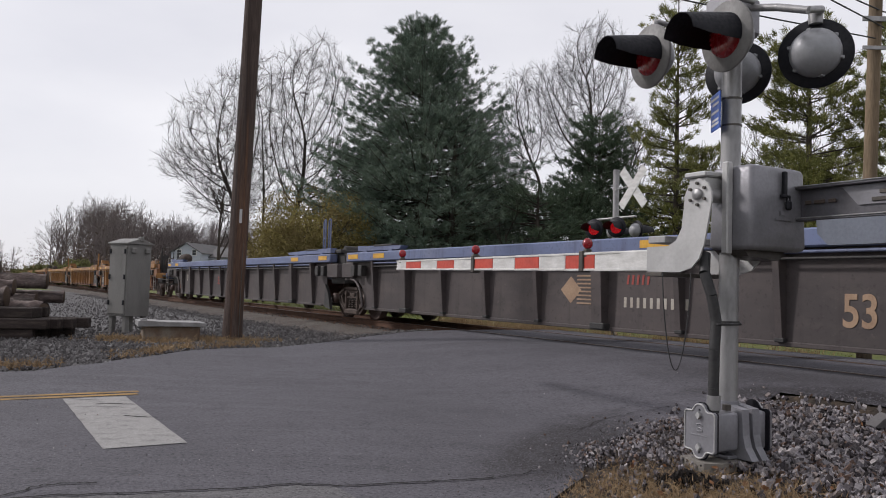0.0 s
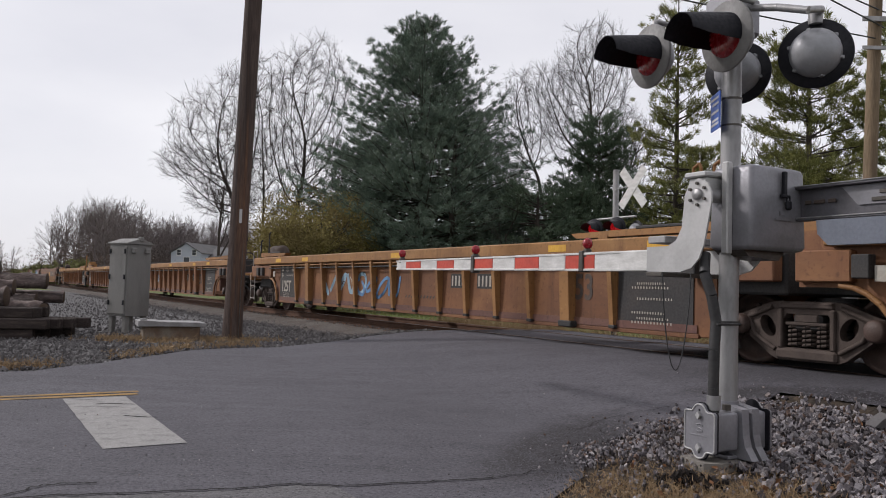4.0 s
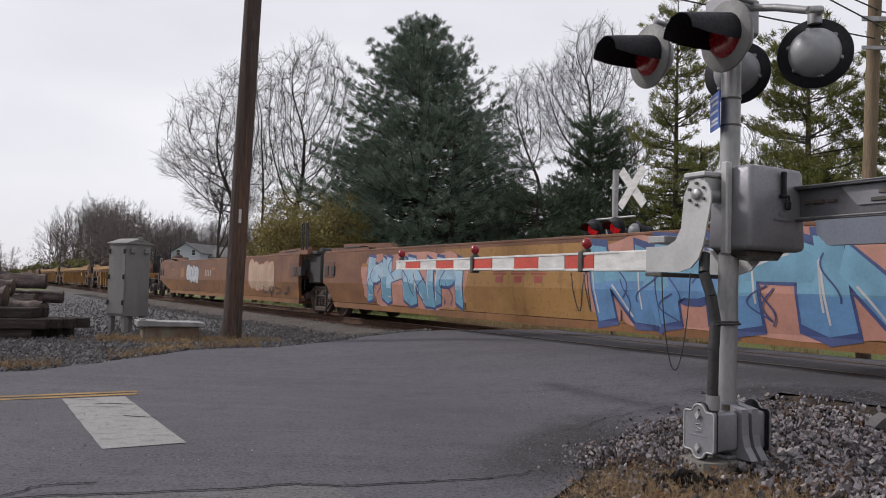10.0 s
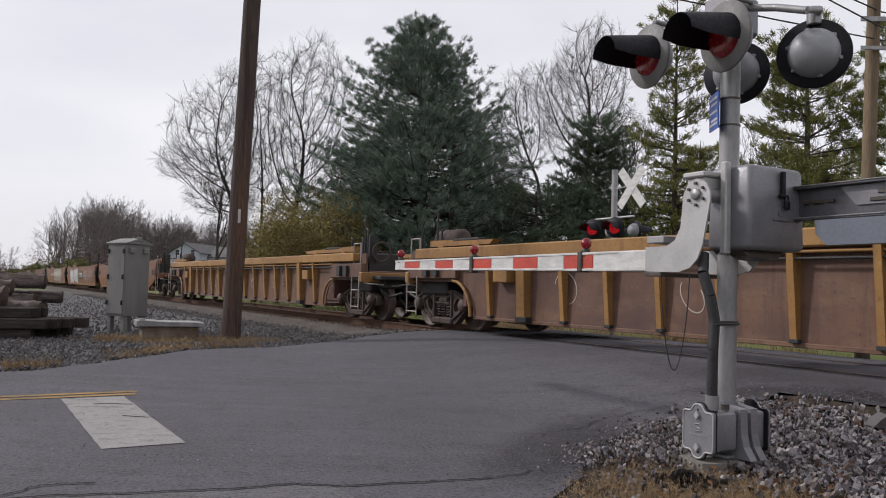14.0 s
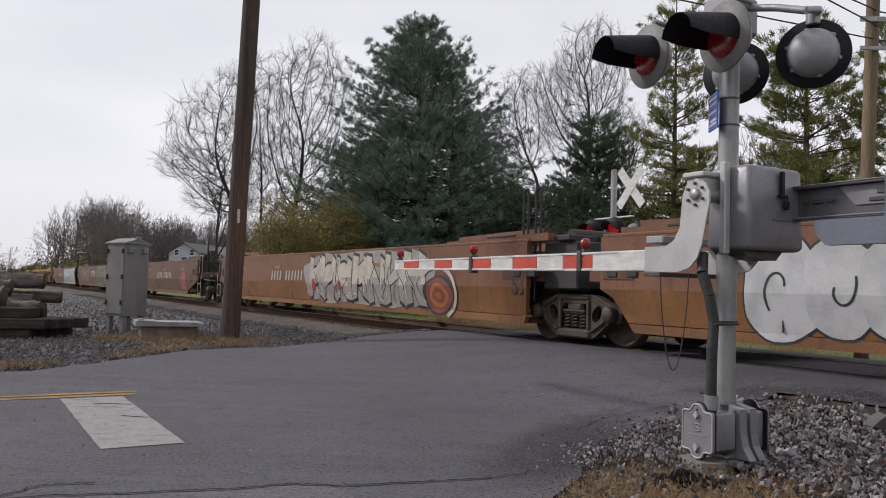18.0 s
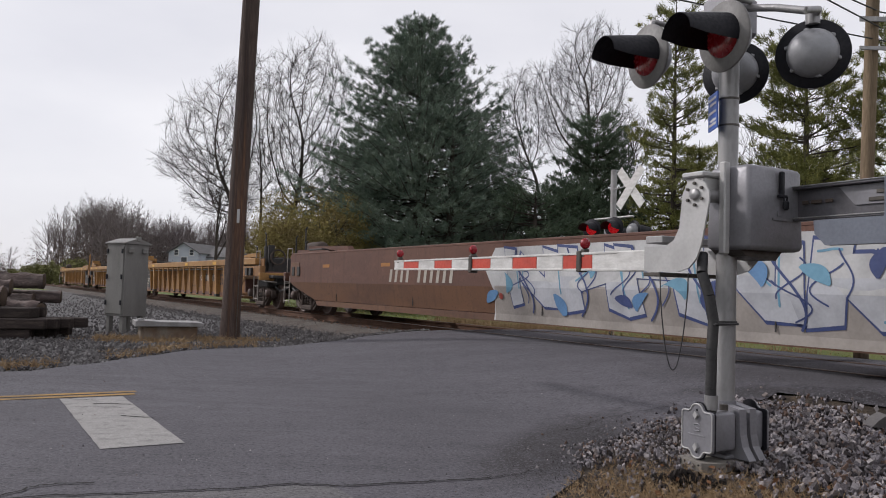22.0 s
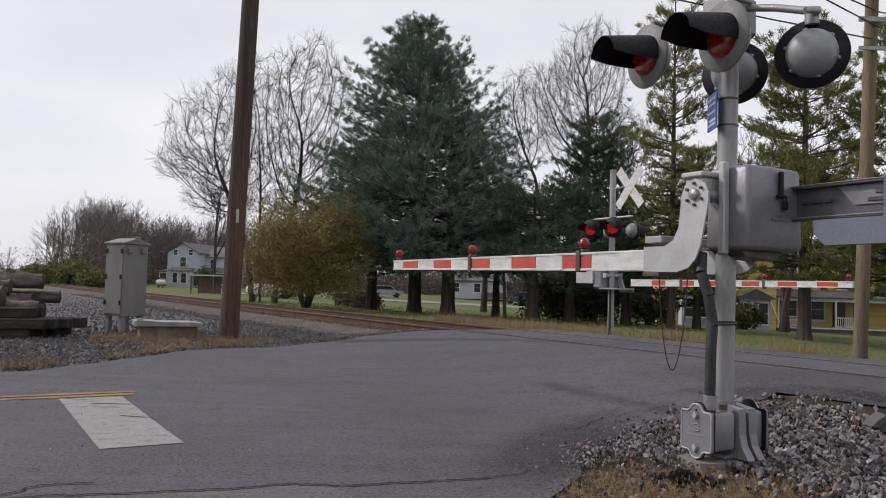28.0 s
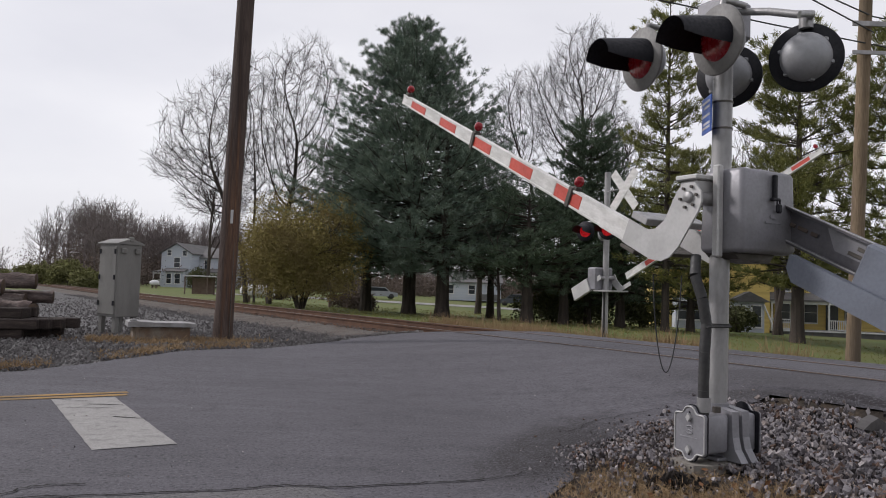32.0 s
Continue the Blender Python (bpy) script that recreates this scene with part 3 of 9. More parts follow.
def truck(unit, x, q):
    """A two-axle truck under a unit at x along it; q is its place in the train."""
    bogie = part("truck", BOLSTER_M, None, unit, "greasy dark steel truck with coil springs")
    bogie.matrix_basis = pose(x, 0, 0)
    for s in (-1, 1):
        f = part("side_frame", FRAME_M, None, bogie)
        f.matrix_basis = pose(0, s * 0.98, 0)
        k = part("spring_nest", SPRING_M, None, bogie)
        k.matrix_basis = pose(0, s * 0.98, 0)
        for e in (-1, 1):
            c = part("bearing_cap", CAP_M, None, bogie)
            c.matrix_basis = pose(e * HALF, s * 1.07, WHEEL_R + 0.05, 0, 0, 0 if s < 0 else 180)
    for e in (-1, 1):
        w = part("wheelset", WHEELSET, None, bogie, "steel wheels on an axle, rusty faces")
        w.matrix_basis = pose(e * HALF, 0, WHEEL_R)
        wheels_rolling.append((w, e * HALF, q - e * HALF))


def arch_outline(x0, x1, zb, zt, za, cut0, cut1):
    """Side outline with a wheel arch cut from each end below za; cut: length of the arm over the truck."""
    pts = [(x0 + cut0, zb)] if cut0 else [(x0, zb)]
    pts += [(x1 - cut1, zb)] if cut1 else [(x1, zb)]
    if cut1:
        for k in range(1, 7):
            a = math.pi / 2 * k / 6
            pts.append((x1 - cut1 + 0.62 * (1 - math.cos(a)), zb + 0.05 + (za - zb - 0.05) * math.sin(a)))
        pts.append((x1, za))
    pts += [(x1, zt), (x0, zt)]
    if cut0:
        pts.append((x0, za))
        for k in range(5, -1, -1):
            a = math.pi / 2 * (k + 1) / 6
            pts.append((x0 + cut0 - 0.62 * (1 - math.cos(a)), zb + 0.05 + (za - zb - 0.05) * math.sin(a)))
    return pts


BEND_Z, BAND_Z = 0.90, 0.42             # smooth cars: where the side bends in, and the top of its foot band
SILL_Z, TOP_Z, ARM_Z = 0.30, 1.66, 0.98      # above the rail: bottom sill, top chord, arms over the trucks


def tuck(z):
    """How far the smooth side leans in at the height z."""
    return 0.17 * max(0.0, BEND_Z - max(z, BAND_Z))


def ladder(x, y, z0, z1, w, rungs):
    sh = Shape()
    for e in (-w / 2, w / 2):
        sh.tube((x + e, y, z0), (x + e, y, z1), 0.016, n=6)
    for i in range(rungs):
        z = z0 + (z1 - z0) * (i + 0.15) / rungs
        sh.tube((x - w / 2, y, z), (x + w / 2, y, z), 0.014, n=6)
    return sh


def unit_ends(unit, lx, paint, front_end, rear_end, posts, seed):
    """Platforms, ladders, guides and fittings over both ends of a unit."""
    end_paint = BLACK_STEEL if posts > 2 else RUST_BAND
    for e, is_end in ((1, front_end), (-1, rear_end)):
        xe = e * lx
        part("end_platform", Shape().box(xe - e * 1.9, -1.2, ARM_Z + 0.02, xe - e * 0.02, 1.2, ARM_Z + 0.24, 0.02), end_paint if is_end else paint, unit)
        part("end_bulkhead", Shape().box(xe - e * 2.12, -1.25, 0.5, xe - e * 2.0, 1.25, TOP_Z - 0.06, 0.01), end_paint, unit)
        for s in (-1, 1):
            part("pocket_bracket", Shape().box(xe - e * 0.75, s * 1.36, ARM_Z + 0.1, xe - e * 0.95, s * 1.50, ARM_Z + 0.36, 0.01).box(xe - e * 1.15, s * 1.36, ARM_Z + 0.1, xe - e * 1.35, s * 1.50, ARM_Z + 0.36, 0.01), BLACK_STEEL, unit)
            if is_end:
                part("ladder", ladder(xe - e * 0.28, s * 1.45, 0.28, ARM_Z + 0.1, 0.42, 2), GRAB, unit, "bent steel stirrup step")
                part("handrail", Shape().path([(xe - e * 0.5, s * 1.40, ARM_Z + 0.2), (xe - e * 0.5, s * 1.40, TOP_Z + 0.22), (xe - e * 0.12, s * 1.40, TOP_Z + 0.22), (xe - e * 0.12, s * 1.40, ARM_Z + 0.2)], 0.016), GRAB, unit)
        if is_end:
            part("coupler", Shape().box(xe - e * 0.4, -0.1, 0.74, xe + e * 0.62, 0.1, 0.95, 0.03).box(xe + e * 0.45, -0.16, 0.70, xe + e * 0.8, 0.16, 1.0, 0.05), DIRTY_STEEL, unit)
            part("air_hose", Shape().path([(xe, -0.45, 0.8), (xe + e * 0.2, -0.45, 0.55), (xe + e * 0.5, -0.42, 0.34), (xe + e * 0.85, -0.38, 0.42)], 0.028), BLACK_STEEL, unit, "black rubber air hose")
            if e < 0:
                part("air_reservoir", Shape().lathe([(-0.50, 0.0), (-0.47, 0.15), (-0.40, 0.22), (0.40, 0.22), (0.47, 0.15), (0.50, 0.0)], (xe + 0.75, -0.75, TOP_Z + 0.22), (1, 0, 0), 14), DIRTY_STEEL, unit, "round air reservoir")
                part("reservoir_bracket", Shape().box(xe + 0.45, -0.9, ARM_Z + 0.2, xe + 0.55, -0.6, TOP_Z + 0.1, 0.01).box(xe + 0.95, -0.9, ARM_Z + 0.2, xe + 1.05, -0.6, TOP_Z + 0.1, 0.01), BLACK_STEEL, unit)
            else:
                part("brake_stand", Shape().box(xe - 0.55, -1.0, ARM_Z + 0.2, xe - 0.45, -0.8, TOP_Z + 0.45, 0.01).box(xe - 0.95, -1.0, ARM_Z + 0.2, xe - 0.85, -0.8, TOP_Z + 0.42, 0.01), BLACK_STEEL, unit, "upright brake stand")
                part("brake_wheel", Shape().lathe([(-0.015, 0.22), (-0.015, 0.27), (0.015, 0.27), (0.015, 0.22), (-0.015, 0.22)], (xe - 0.38, -0.7, TOP_Z + 0.05), (1, 0, 0), 20).tube((xe - 0.5, -0.7, TOP_Z + 0.05), (xe - 0.36, -0.7, TOP_Z + 0.05), 0.03).path([(xe - 0.38, -0.95, TOP_Z + 0.05), (xe - 0.38, -0.45, TOP_Z + 0.05)], 0.014), DIRTY_STEEL, unit, "dark round brake wheel")
            # gear as plain black blocks, with the shade between the cars in their colour
            part("brake_gear", Shape().box(xe - e * 1.15, -1.12, 0.70, xe - e * 0.12, 1.12, ARM_Z + 0.03, 0.04).box(xe - e * 0.95, -1.30, ARM_Z + 0.2, xe - e * 0.60, -0.85, TOP_Z + 0.02, 0.03).box(xe - e * 1.6, -0.9, ARM_Z + 0.2, xe - e * 1.2, 0.3, TOP_Z + 0.06, 0.04), BLACK_STEEL, unit, "black brake gear and levers")
            for dx, dy, top in ((0.20, -1.18, 0.55), (0.62, -1.05, 0.80), (1.05, -1.20, 0.36)):
                part("lever_rod", Shape().path([(xe - e * dx, dy, ARM_Z), (xe - e * dx, dy, TOP_Z + top), (xe - e * (dx + 0.10), dy, TOP_Z + top + 0.06)], 0.024, 6), BLACK_STEEL, unit)
            part("draft_gear", Shape().box(xe - e * 0.5, -0.42, 0.60, xe + e * 0.42, 0.42, ARM_Z - 0.06, 0.04).box(xe - e * 0.1, -0.95, 0.80, xe + e * 0.30, 0.95, ARM_Z + 0.06, 0.03).box(xe - e * 0.1, -1.15, ARM_Z + 0.02, xe + e * 0.50, 1.15, ARM_Z + 0.12, 0.02), BLACK_STEEL, unit, "black draft gear and crossover step")
            part("uncoupling_rod", Shape().path([(xe, -1.35, 0.92), (xe + e * 0.22, -1.30, 0.90), (xe + e * 0.30, -0.6, 0.86), (xe + e * 0.55, -0.15, 0.98)], 0.018, 6), GRAB, unit, "bent uncoupling rod")
            part("brake_hose", Shape().path([(xe - e * 0.2, -0.85, 1.0), (xe + e * 0.15, -0.92, 0.72), (xe + e * 0.5, -0.88, 0.60), (xe + e * 0.95, -0.80, 0.70)], 0.03), BLACK_STEEL, unit, "black rubber hose")
            part("end_sill", Shape().box(xe - e * 0.1, -1.45, ARM_Z - 0.05, xe + e * 0.06, 1.45, ARM_Z + 0.2, 0.02), paint, unit)
        for s in (-1, 1):
            g0, g1 = (0.95, 3.1) if e < 0 else (0.5, 3.6)
            sh = Shape()
            sh.slab([(xe - e * g0, TOP_Z + 0.03), (xe - e * g1, TOP_Z + 0.03), (xe - e * (g1 + 0.12), TOP_Z + 0.11), (xe - e * g0, TOP_Z + 0.16)], s * 1.24, s * 1.42)
            for q in (0.2, 0.8):
                xq = xe - e * (g0 + (g1 - g0) * q)
                sh.box(xq - 0.1, s * 1.22, TOP_Z - 0.02, xq + 0.1, s * 1.43, TOP_Z + 0.06)
            part("container_guide", sh, paint, unit)
            part("guide_plate", Shape().box(xe - e * (g0 + 0.9), s * 1.22, TOP_Z + 0.12, xe - e * (g0 + 1.8), s * 1.43, TOP_Z + 0.165, 0.01), BLACK_STEEL, unit)
    if rear_end is False and posts < 3 and seed >= 20 and seed < 90:
        for x0, w, h in ((0.02, 0.36, 0.46), (0.62, 0.55, 0.30)):
            part("corner_box", Shape().box(-lx + x0, -1.28, TOP_Z - 0.1, -lx + x0 + w, -0.80, TOP_Z + h, 0.015), paint, unit, "upright tan steel box")
    if posts in (1, 3):
        dark = posts == 3
        for dx in (1.05, 1.40):
            x = lx - dx
            sh = Shape().path([(x, -1.25, ARM_Z - 0.3), (x, -1.25, TOP_Z + 0.92), (x + 0.10, -1.25, TOP_Z + 0.97), (x + 0.13, -1.25, TOP_Z + 0.9), (x + 0.13, -1.25, ARM_Z + 0.2)], 0.022, 6)
            for z in (0.15, 0.45, 0.72):
                sh.tube((x, -1.25, TOP_Z + z), (x + 0.13, -1.25, TOP_Z + z), 0.013, n=5)
            part("locking_post", sh, BLACK_STEEL if dark else paint, unit, "tall upright locking post")
        part("brake_rigging", Shape().box(lx - 0.85, -1.22, ARM_Z - 0.1, lx + 0.02, 1.22, TOP_Z + 0.02, 0.03).box(lx - 0.50, -1.30, TOP_Z + 0.02, lx - 0.10, -0.7, TOP_Z + 0.12, 0.02).tube((lx - 0.30, -1.1, TOP_Z + 0.12), (lx - 0.30, 0.6, TOP_Z + 0.12), 0.11, n=12), BLACK_STEEL, unit, "greasy black gear over the joint")


def well_unit(kind, q_front, q_rear, front_end, rear_end, paint, chord, label, seed, pitch=1.05, rib_paint=None, skirt=None, panels=False):
    """One well of a container car between q_front and q_rear in the train (places of its trucks or couplings)."""
    gap = 1.15
    rib_paint, skirt = rib_paint or chord, skirt or paint
    a = q_front + (gap if front_end else 0.12)
    b = q_rear - (gap if rear_end else 0.12)
    centre, lx = (a + b) / 2, (b - a) / 2
    unit = thing("well_car", label, "rail car", group="train of empty container well cars")
    cut_f, cut_r = (2.45 if front_end else 1.2), (2.45 if rear_end else 1.2)
    if kind == "ribbed":
        for s in (-1, 1):
            if panels:
                part("rust_band", Shape().box(-lx + cut_r + 0.05, s * (CAR_W - 0.16), SILL_Z + 0.04, lx - cut_f - 0.05, s * (CAR_W - 0.15), SILL_Z + 0.15), RUST_BAND, unit, "red-brown rust and dust band along the sill")
            y0, y1 = s * (CAR_W - 0.20), s * (CAR_W - 0.17)
            side = Shape().slab(arch_outline(-lx, lx if front_end else lx - 0.95, SILL_Z, TOP_Z - 0.02, ARM_Z, cut_r, cut_f if front_end else 0), min(y0, y1), max(y0, y1))
            wall = part("side_wall", side, paint, unit)
            part("top_chord", Shape().box(-lx + 0.4, s * (CAR_W - 0.22), TOP_Z - 0.22, lx - 0.4, s * (CAR_W + 0.0), TOP_Z, 0.02), chord, unit)
            part("chord_rail", Shape().tube((-lx + 1.8, s * (CAR_W - 0.06), TOP_Z - 0.27), (lx - 1.8, s * (CAR_W - 0.06), TOP_Z - 0.27), 0.022, n=6), chord, unit)
            part("chord_rail", Shape().tube((-lx + 1.8, s * (CAR_W - 0.05), TOP_Z - 0.35), (lx - 1.8, s * (CAR_W - 0.05), TOP_Z - 0.35), 0.018, n=6), BLACK_STEEL, unit)
            if not panels and pitch < 1.3:
                for e, cut in ((1, cut_f), (-1, cut_r)):
                    part("valve_box", Shape().box(e * (lx - cut - 1.30), s * (CAR_W - 0.18), 0.98, e * (lx - cut - 0.88), s * (CAR_W + 0.02), 1.24, 0.012), rib_paint, unit, "tan steel box on the side")
            part("bottom_sill", Shape().box(-lx + cut_r + 0.02, s * (CAR_W - 0.21), SILL_Z - 0.03, lx - cut_f - 0.02, s * (CAR_W - 0.15), SILL_Z + 0.03, 0.008), paint, unit)
            inset = 1.62 if panels else 0.62
            span = 2 * lx - cut_r - cut_f - 2 * inset
            count = max(3, round(span / pitch))
            rib = Shape().slab([(0, SILL_Z + 0.06), (0, TOP_Z - 0.22), (0.17, TOP_Z - 0.22), (0.075, SILL_Z + 0.06)], -0.045, 0.045, "x")
            rib_mesh = rib.mesh("rib", rib_paint)
            wide = Shape().slab([(0, SILL_Z + 0.02), (0, TOP_Z - 0.22), (0.185, TOP_Z - 0.22), (0.13, SILL_Z + 0.02)], -0.11, 0.11, "x").mesh("stake", rib_paint)
            foot_small = Shape().box(-0.07, 0.0, SILL_Z + 0.02, 0.06, 0.085, SILL_Z + 0.07, 0.008).mesh("rib_foot", BLACK_STEEL)
            foot_wide = Shape().box(-0.17, 0.0, SILL_Z - 0.01, 0.15, 0.15, SILL_Z + 0.09, 0.015).mesh("stake_foot", BLACK_STEEL)
            for i in range(count + 1):
                x = -lx + cut_r + inset + span * i / count
                big = i in (1, count - 1) or i == count // 2 and pitch > 1.3
                r = part("stake" if big else "rib", wide if big else rib_mesh, None, unit)
                r.matrix_basis = pose(x, s * (CAR_W - 0.172), 0, 0, 0, 0 if s > 0 else 180)
                if s < 0:
                    r = part("stake_foot" if big else "rib_foot", foot_wide if big else foot_small, None, unit)
                    r.matrix_basis = pose(x, -(CAR_W - 0.172), 0, 0, 0, 180)
            for e, cut in ((1, cut_f), (-1, cut_r)):
                if e > 0 and not front_end:
                    part("corner_flare", Shape().slab([(lx - 0.97, SILL_Z - 0.04), (lx - 0.58, SILL_Z - 0.10), (lx - 0.74, 0.62), (lx - 0.97, 0.86)], s * (CAR_W - 0.20), s * (CAR_W - 0.12)), BLACK_STEEL, unit, "black flared corner plate")
                else:
                    part("arch_flange", Shape().path([(e * (lx - cut + 0.66 * (1 - math.cos(k * math.pi / 12))), s * (CAR_W - 0.1), SILL_Z + 0.02 + (ARM_Z - SILL_Z) * math.sin(k * math.pi / 12)) for k in range(7)], 0.035, 5), rib_paint, unit)
                if panels:
                    part("black_panel", Shape().box(e * (lx - cut - 0.12), s * (CAR_W - 0.168), SILL_Z + 0.06, e * (lx - cut - 1.54), s * (CAR_W - 0.155), TOP_Z - 0.24), BLACK_PANEL, unit, "black painted panel")
            for e, cut in ((1, cut_f), (-1, cut_r)):
                part("end_plate", Shape().box(e * (lx - 0.02), s * (CAR_W - 0.23), ARM_Z + 0.06, e * (lx - cut + 0.5), s * (CAR_W - 0.05), TOP_Z - 0.26, 0.015), paint, unit)
    else:
        for s in (-1, 1):
            # upright side above a skirt that leans in, and an upright band along its foot
            y0, y1 = s * (CAR_W - 0.10), s * CAR_W
            ea = 0.58                      # wall ends over the truck it rests on
            eb = 0.58 if front_end else 1.00
            part("side_wall", Shape().slab([(-lx + ea, BEND_Z), (lx - eb, BEND_Z), (lx - eb, TOP_Z + 0.02), (-lx + ea, TOP_Z + 0.02)], min(y0, y1), max(y0, y1)), paint, unit)
            x0, x1 = -lx + cut_r - 0.1, lx - (cut_f - 0.1 if front_end else 1.10)
            if front_end:
                front = [(x1, BAND_Z), (lx - eb - 0.25, 0.78), (lx - eb, BEND_Z)]
            else:
                front = [(x1, BAND_Z), (lx - eb, BEND_Z)]
            ring = [(x0, BAND_Z)] + front + [(-lx + ea, BEND_Z), (-lx + ea + 0.25, 0.78)]
            sh, m_ = Shape(), len(ring)
            sh.add([(x, s * (CAR_W - tuck(z)), z) for x, z in ring] + [(x, s * (CAR_W - tuck(z) - 0.08), z) for x, z in ring],
                   [tuple(range(m_)), tuple(range(2 * m_ - 1, m_ - 1, -1))] + [(i, (i + 1) % m_, m_ + (i + 1) % m_, m_ + i) for i in range(m_)])
            part("skirt", sh, skirt, unit)
            yb = CAR_W - tuck(BAND_Z)
            part("foot_band", Shape().slab([(x0 + 0.12, SILL_Z - 0.02), (x1 - 0.05, SILL_Z - 0.02), (x1, BAND_Z - 0.012), (x0, BAND_Z - 0.012)], min(s * yb, s * (yb - 0.08)), max(s * yb, s * (yb - 0.08))), skirt, unit, "orange-brown band along the foot")
            part("top_chord", Shape().box(-lx + 0.6, s * (CAR_W - 0.2), TOP_Z + 0.02, lx - eb, s * (CAR_W - 0.02), TOP_Z + 0.07, 0.01), chord, unit)
            for x in (-lx * 0.62, -lx * 0.22, lx * 0.22, lx * 0.66):
                part("flap_seam", Shape().box(x, s * (CAR_W - tuck(0.60) - 0.004), 0.44, x + 0.018, s * (CAR_W - tuck(0.60) + 0.006), 0.66), BLACK_STEEL, unit)
            for e, cut in ((1, eb), (-1, ea)):
                part("access_plate", Shape().box(e * (lx - cut - 0.06), s * (CAR_W - 0.004), 1.04, e * (lx - cut - 0.70), s * (CAR_W + 0.012), 1.46, 0.03), REDBROWN if paint == BROWN else DULL_SKIRT, unit, "rounded grey-brown access plate")
                part("slope_sheet", Shape().slab([(e * (lx - 1.1), TOP_Z + 0.02), (e * (lx - 3.9), TOP_Z + 0.02), (e * (lx - 3.7), TOP_Z + 0.22), (e * (lx - 1.0), TOP_Z + 0.28)], s * 0.95, s * 1.1), paint, unit)
            for k in range(5):
                x = -lx + 3.2 + (2 * lx - 6.4) * k / 4
                part("reflector", Shape().box(x - 0.22, s * CAR_W, 1.30, x + 0.22, s * (CAR_W + 0.006), 1.38), FADED_TAG, unit, "faded orange reflective tag")
    part("well_floor", Shape().box(-lx + cut_r, -CAR_W + 0.3, SILL_Z - 0.02, -lx + cut_r + 1.6, CAR_W - 0.3, SILL_Z + 0.06), paint, unit)
    part("well_floor", Shape().box(lx - cut_f - 1.6, -CAR_W + 0.3, SILL_Z - 0.02, lx - cut_f, CAR_W - 0.3, SILL_Z + 0.06), paint, unit)
    for k in range(4):
        x = -lx + cut_r + 3.2 + (2 * lx - cut_r - cut_f - 6.4) * k / 3
        part("cross_bearer", Shape().box(x - 0.14, -CAR_W + 0.2, SILL_Z - 0.02, x + 0.14, CAR_W - 0.2, SILL_Z + 0.10, 0.02), paint, unit)
    unit_ends(unit, lx, chord, front_end, rear_end, (0 if kind == "ribbed" else 4) if front_end else (3 if kind == "plain" else 1), seed)
    if front_end:
        truck(unit, centre - (q_front + 2.08), q_front + 2.08)
    if rear_end:
        truck(unit, centre - (q_rear - 2.08), q_rear - 2.08)
    else:
        shift = 0.35 if kind == "plain" else -0.05
        truck(unit, centre - q_rear - shift, q_rear + shift)
    return unit, centre, lx


LJ, LC = 19.4, 21.3
consist = []


def articulated(q, kind, paint, chord, label, seed, first=0, pitch=1.05, rib_paint=None, skirt=None, panels=False):
    """Three wells from the coupling at q; returns the units made."""
    ends = [(q, q + LC, True, False), (q + LC, q + LC + LJ, False, False), (q + LC + LJ, q + 2 * LC + LJ, False, True)]
    made = []
    for i, (a, b, fe, re) in enumerate(ends):
        if i >= first:
            u = well_unit(kind, a, b, fe, re, paint, chord, label, seed + i, pitch, rib_paint, skirt, panels)
            consist.append(u)
            made.append(u)
    return made


CAR = 2 * LC + LJ
blue_wells = articulated(-CAR, "ribbed", GREY_CAR, BLUE_CAR, "empty grey-brown well car with a faded blue top chord", 10, first=1, pitch=1.5, rib_paint=GREY_CAR)
tan_wells_a = articulated(0.0, "ribbed", RUST_WALL, TAN, "empty tan well car with ribbed rusty sides", 20, panels=True)
tan_wells_b = articulated(CAR, "ribbed", RUST_WALL, TAN, "empty tan well car with ribbed rusty sides", 30, panels=True, rib_paint=RUST_WALL)
brown_wells = articulated(2 * CAR, "plain", BROWN, BROWN, "empty brown well car with smooth sides and sprayed letters", 40, skirt=SKIRT)
single_wells = []
for i in range(3):
    q0 = 3 * CAR + 23.0 * i
    u = well_unit("ribbed", q0, q0 + 23.0, True, True, SINGLE_WALL, OCHRE, "empty single well car, rusty panels and ochre ribs", 50 + i)
    consist.append(u)
    single_wells.append(u)
Q8 = 3 * CAR + 69.0
brown_wells_b = articulated(Q8, "plain", BROWN, BROWN, "empty brown well car with smooth sides and white sprayed letters", 60, skirt=SKIRT)
brown_wells_c = articulated(Q8 + CAR, "plain", REDBROWN, REDBROWN, "empty red-brown well car with smooth grimy sides", 70, skirt=DULL_SKIRT)
tan_wells_c = articulated(Q8 + 2 * CAR, "ribbed", OCHRE_WALL, OCHRE, "empty ochre well car with ribbed sides", 80, panels=True)

# ---- crossing signals ----
GALV = mat("galvanised_steel", (0.32, 0.315, 0.315), 0.45, metal=0.5, dark=(0.2, 0.197, 0.198), dark_amount=0.7, scale=5, fine=40, fine_amount=0.12, bump=0.05, stretch=(1, 1, 0.4))
ALU = mat("aluminium_paint", (0.43, 0.425, 0.42), 0.5, metal=0.2, dark=(0.33, 0.325, 0.32), dark_amount=0.6, scale=4, fine=35, fine_amount=0.12, bump=0.06)
CASTING = mat("grey_casting", (0.225, 0.222, 0.24), 0.45, metal=0.25, dark=(0.15, 0.148, 0.158), dark_amount=0.7, scale=3.5, fine=45, fine_amount=0.15, bump=0.06)
BLACKPAINT = mat("black_paint", (0.009, 0.009, 0.013), 0.62, dark=(0.016, 0.016, 0.02), scale=5, fine=40, bump=0.04, gloss=0.25)
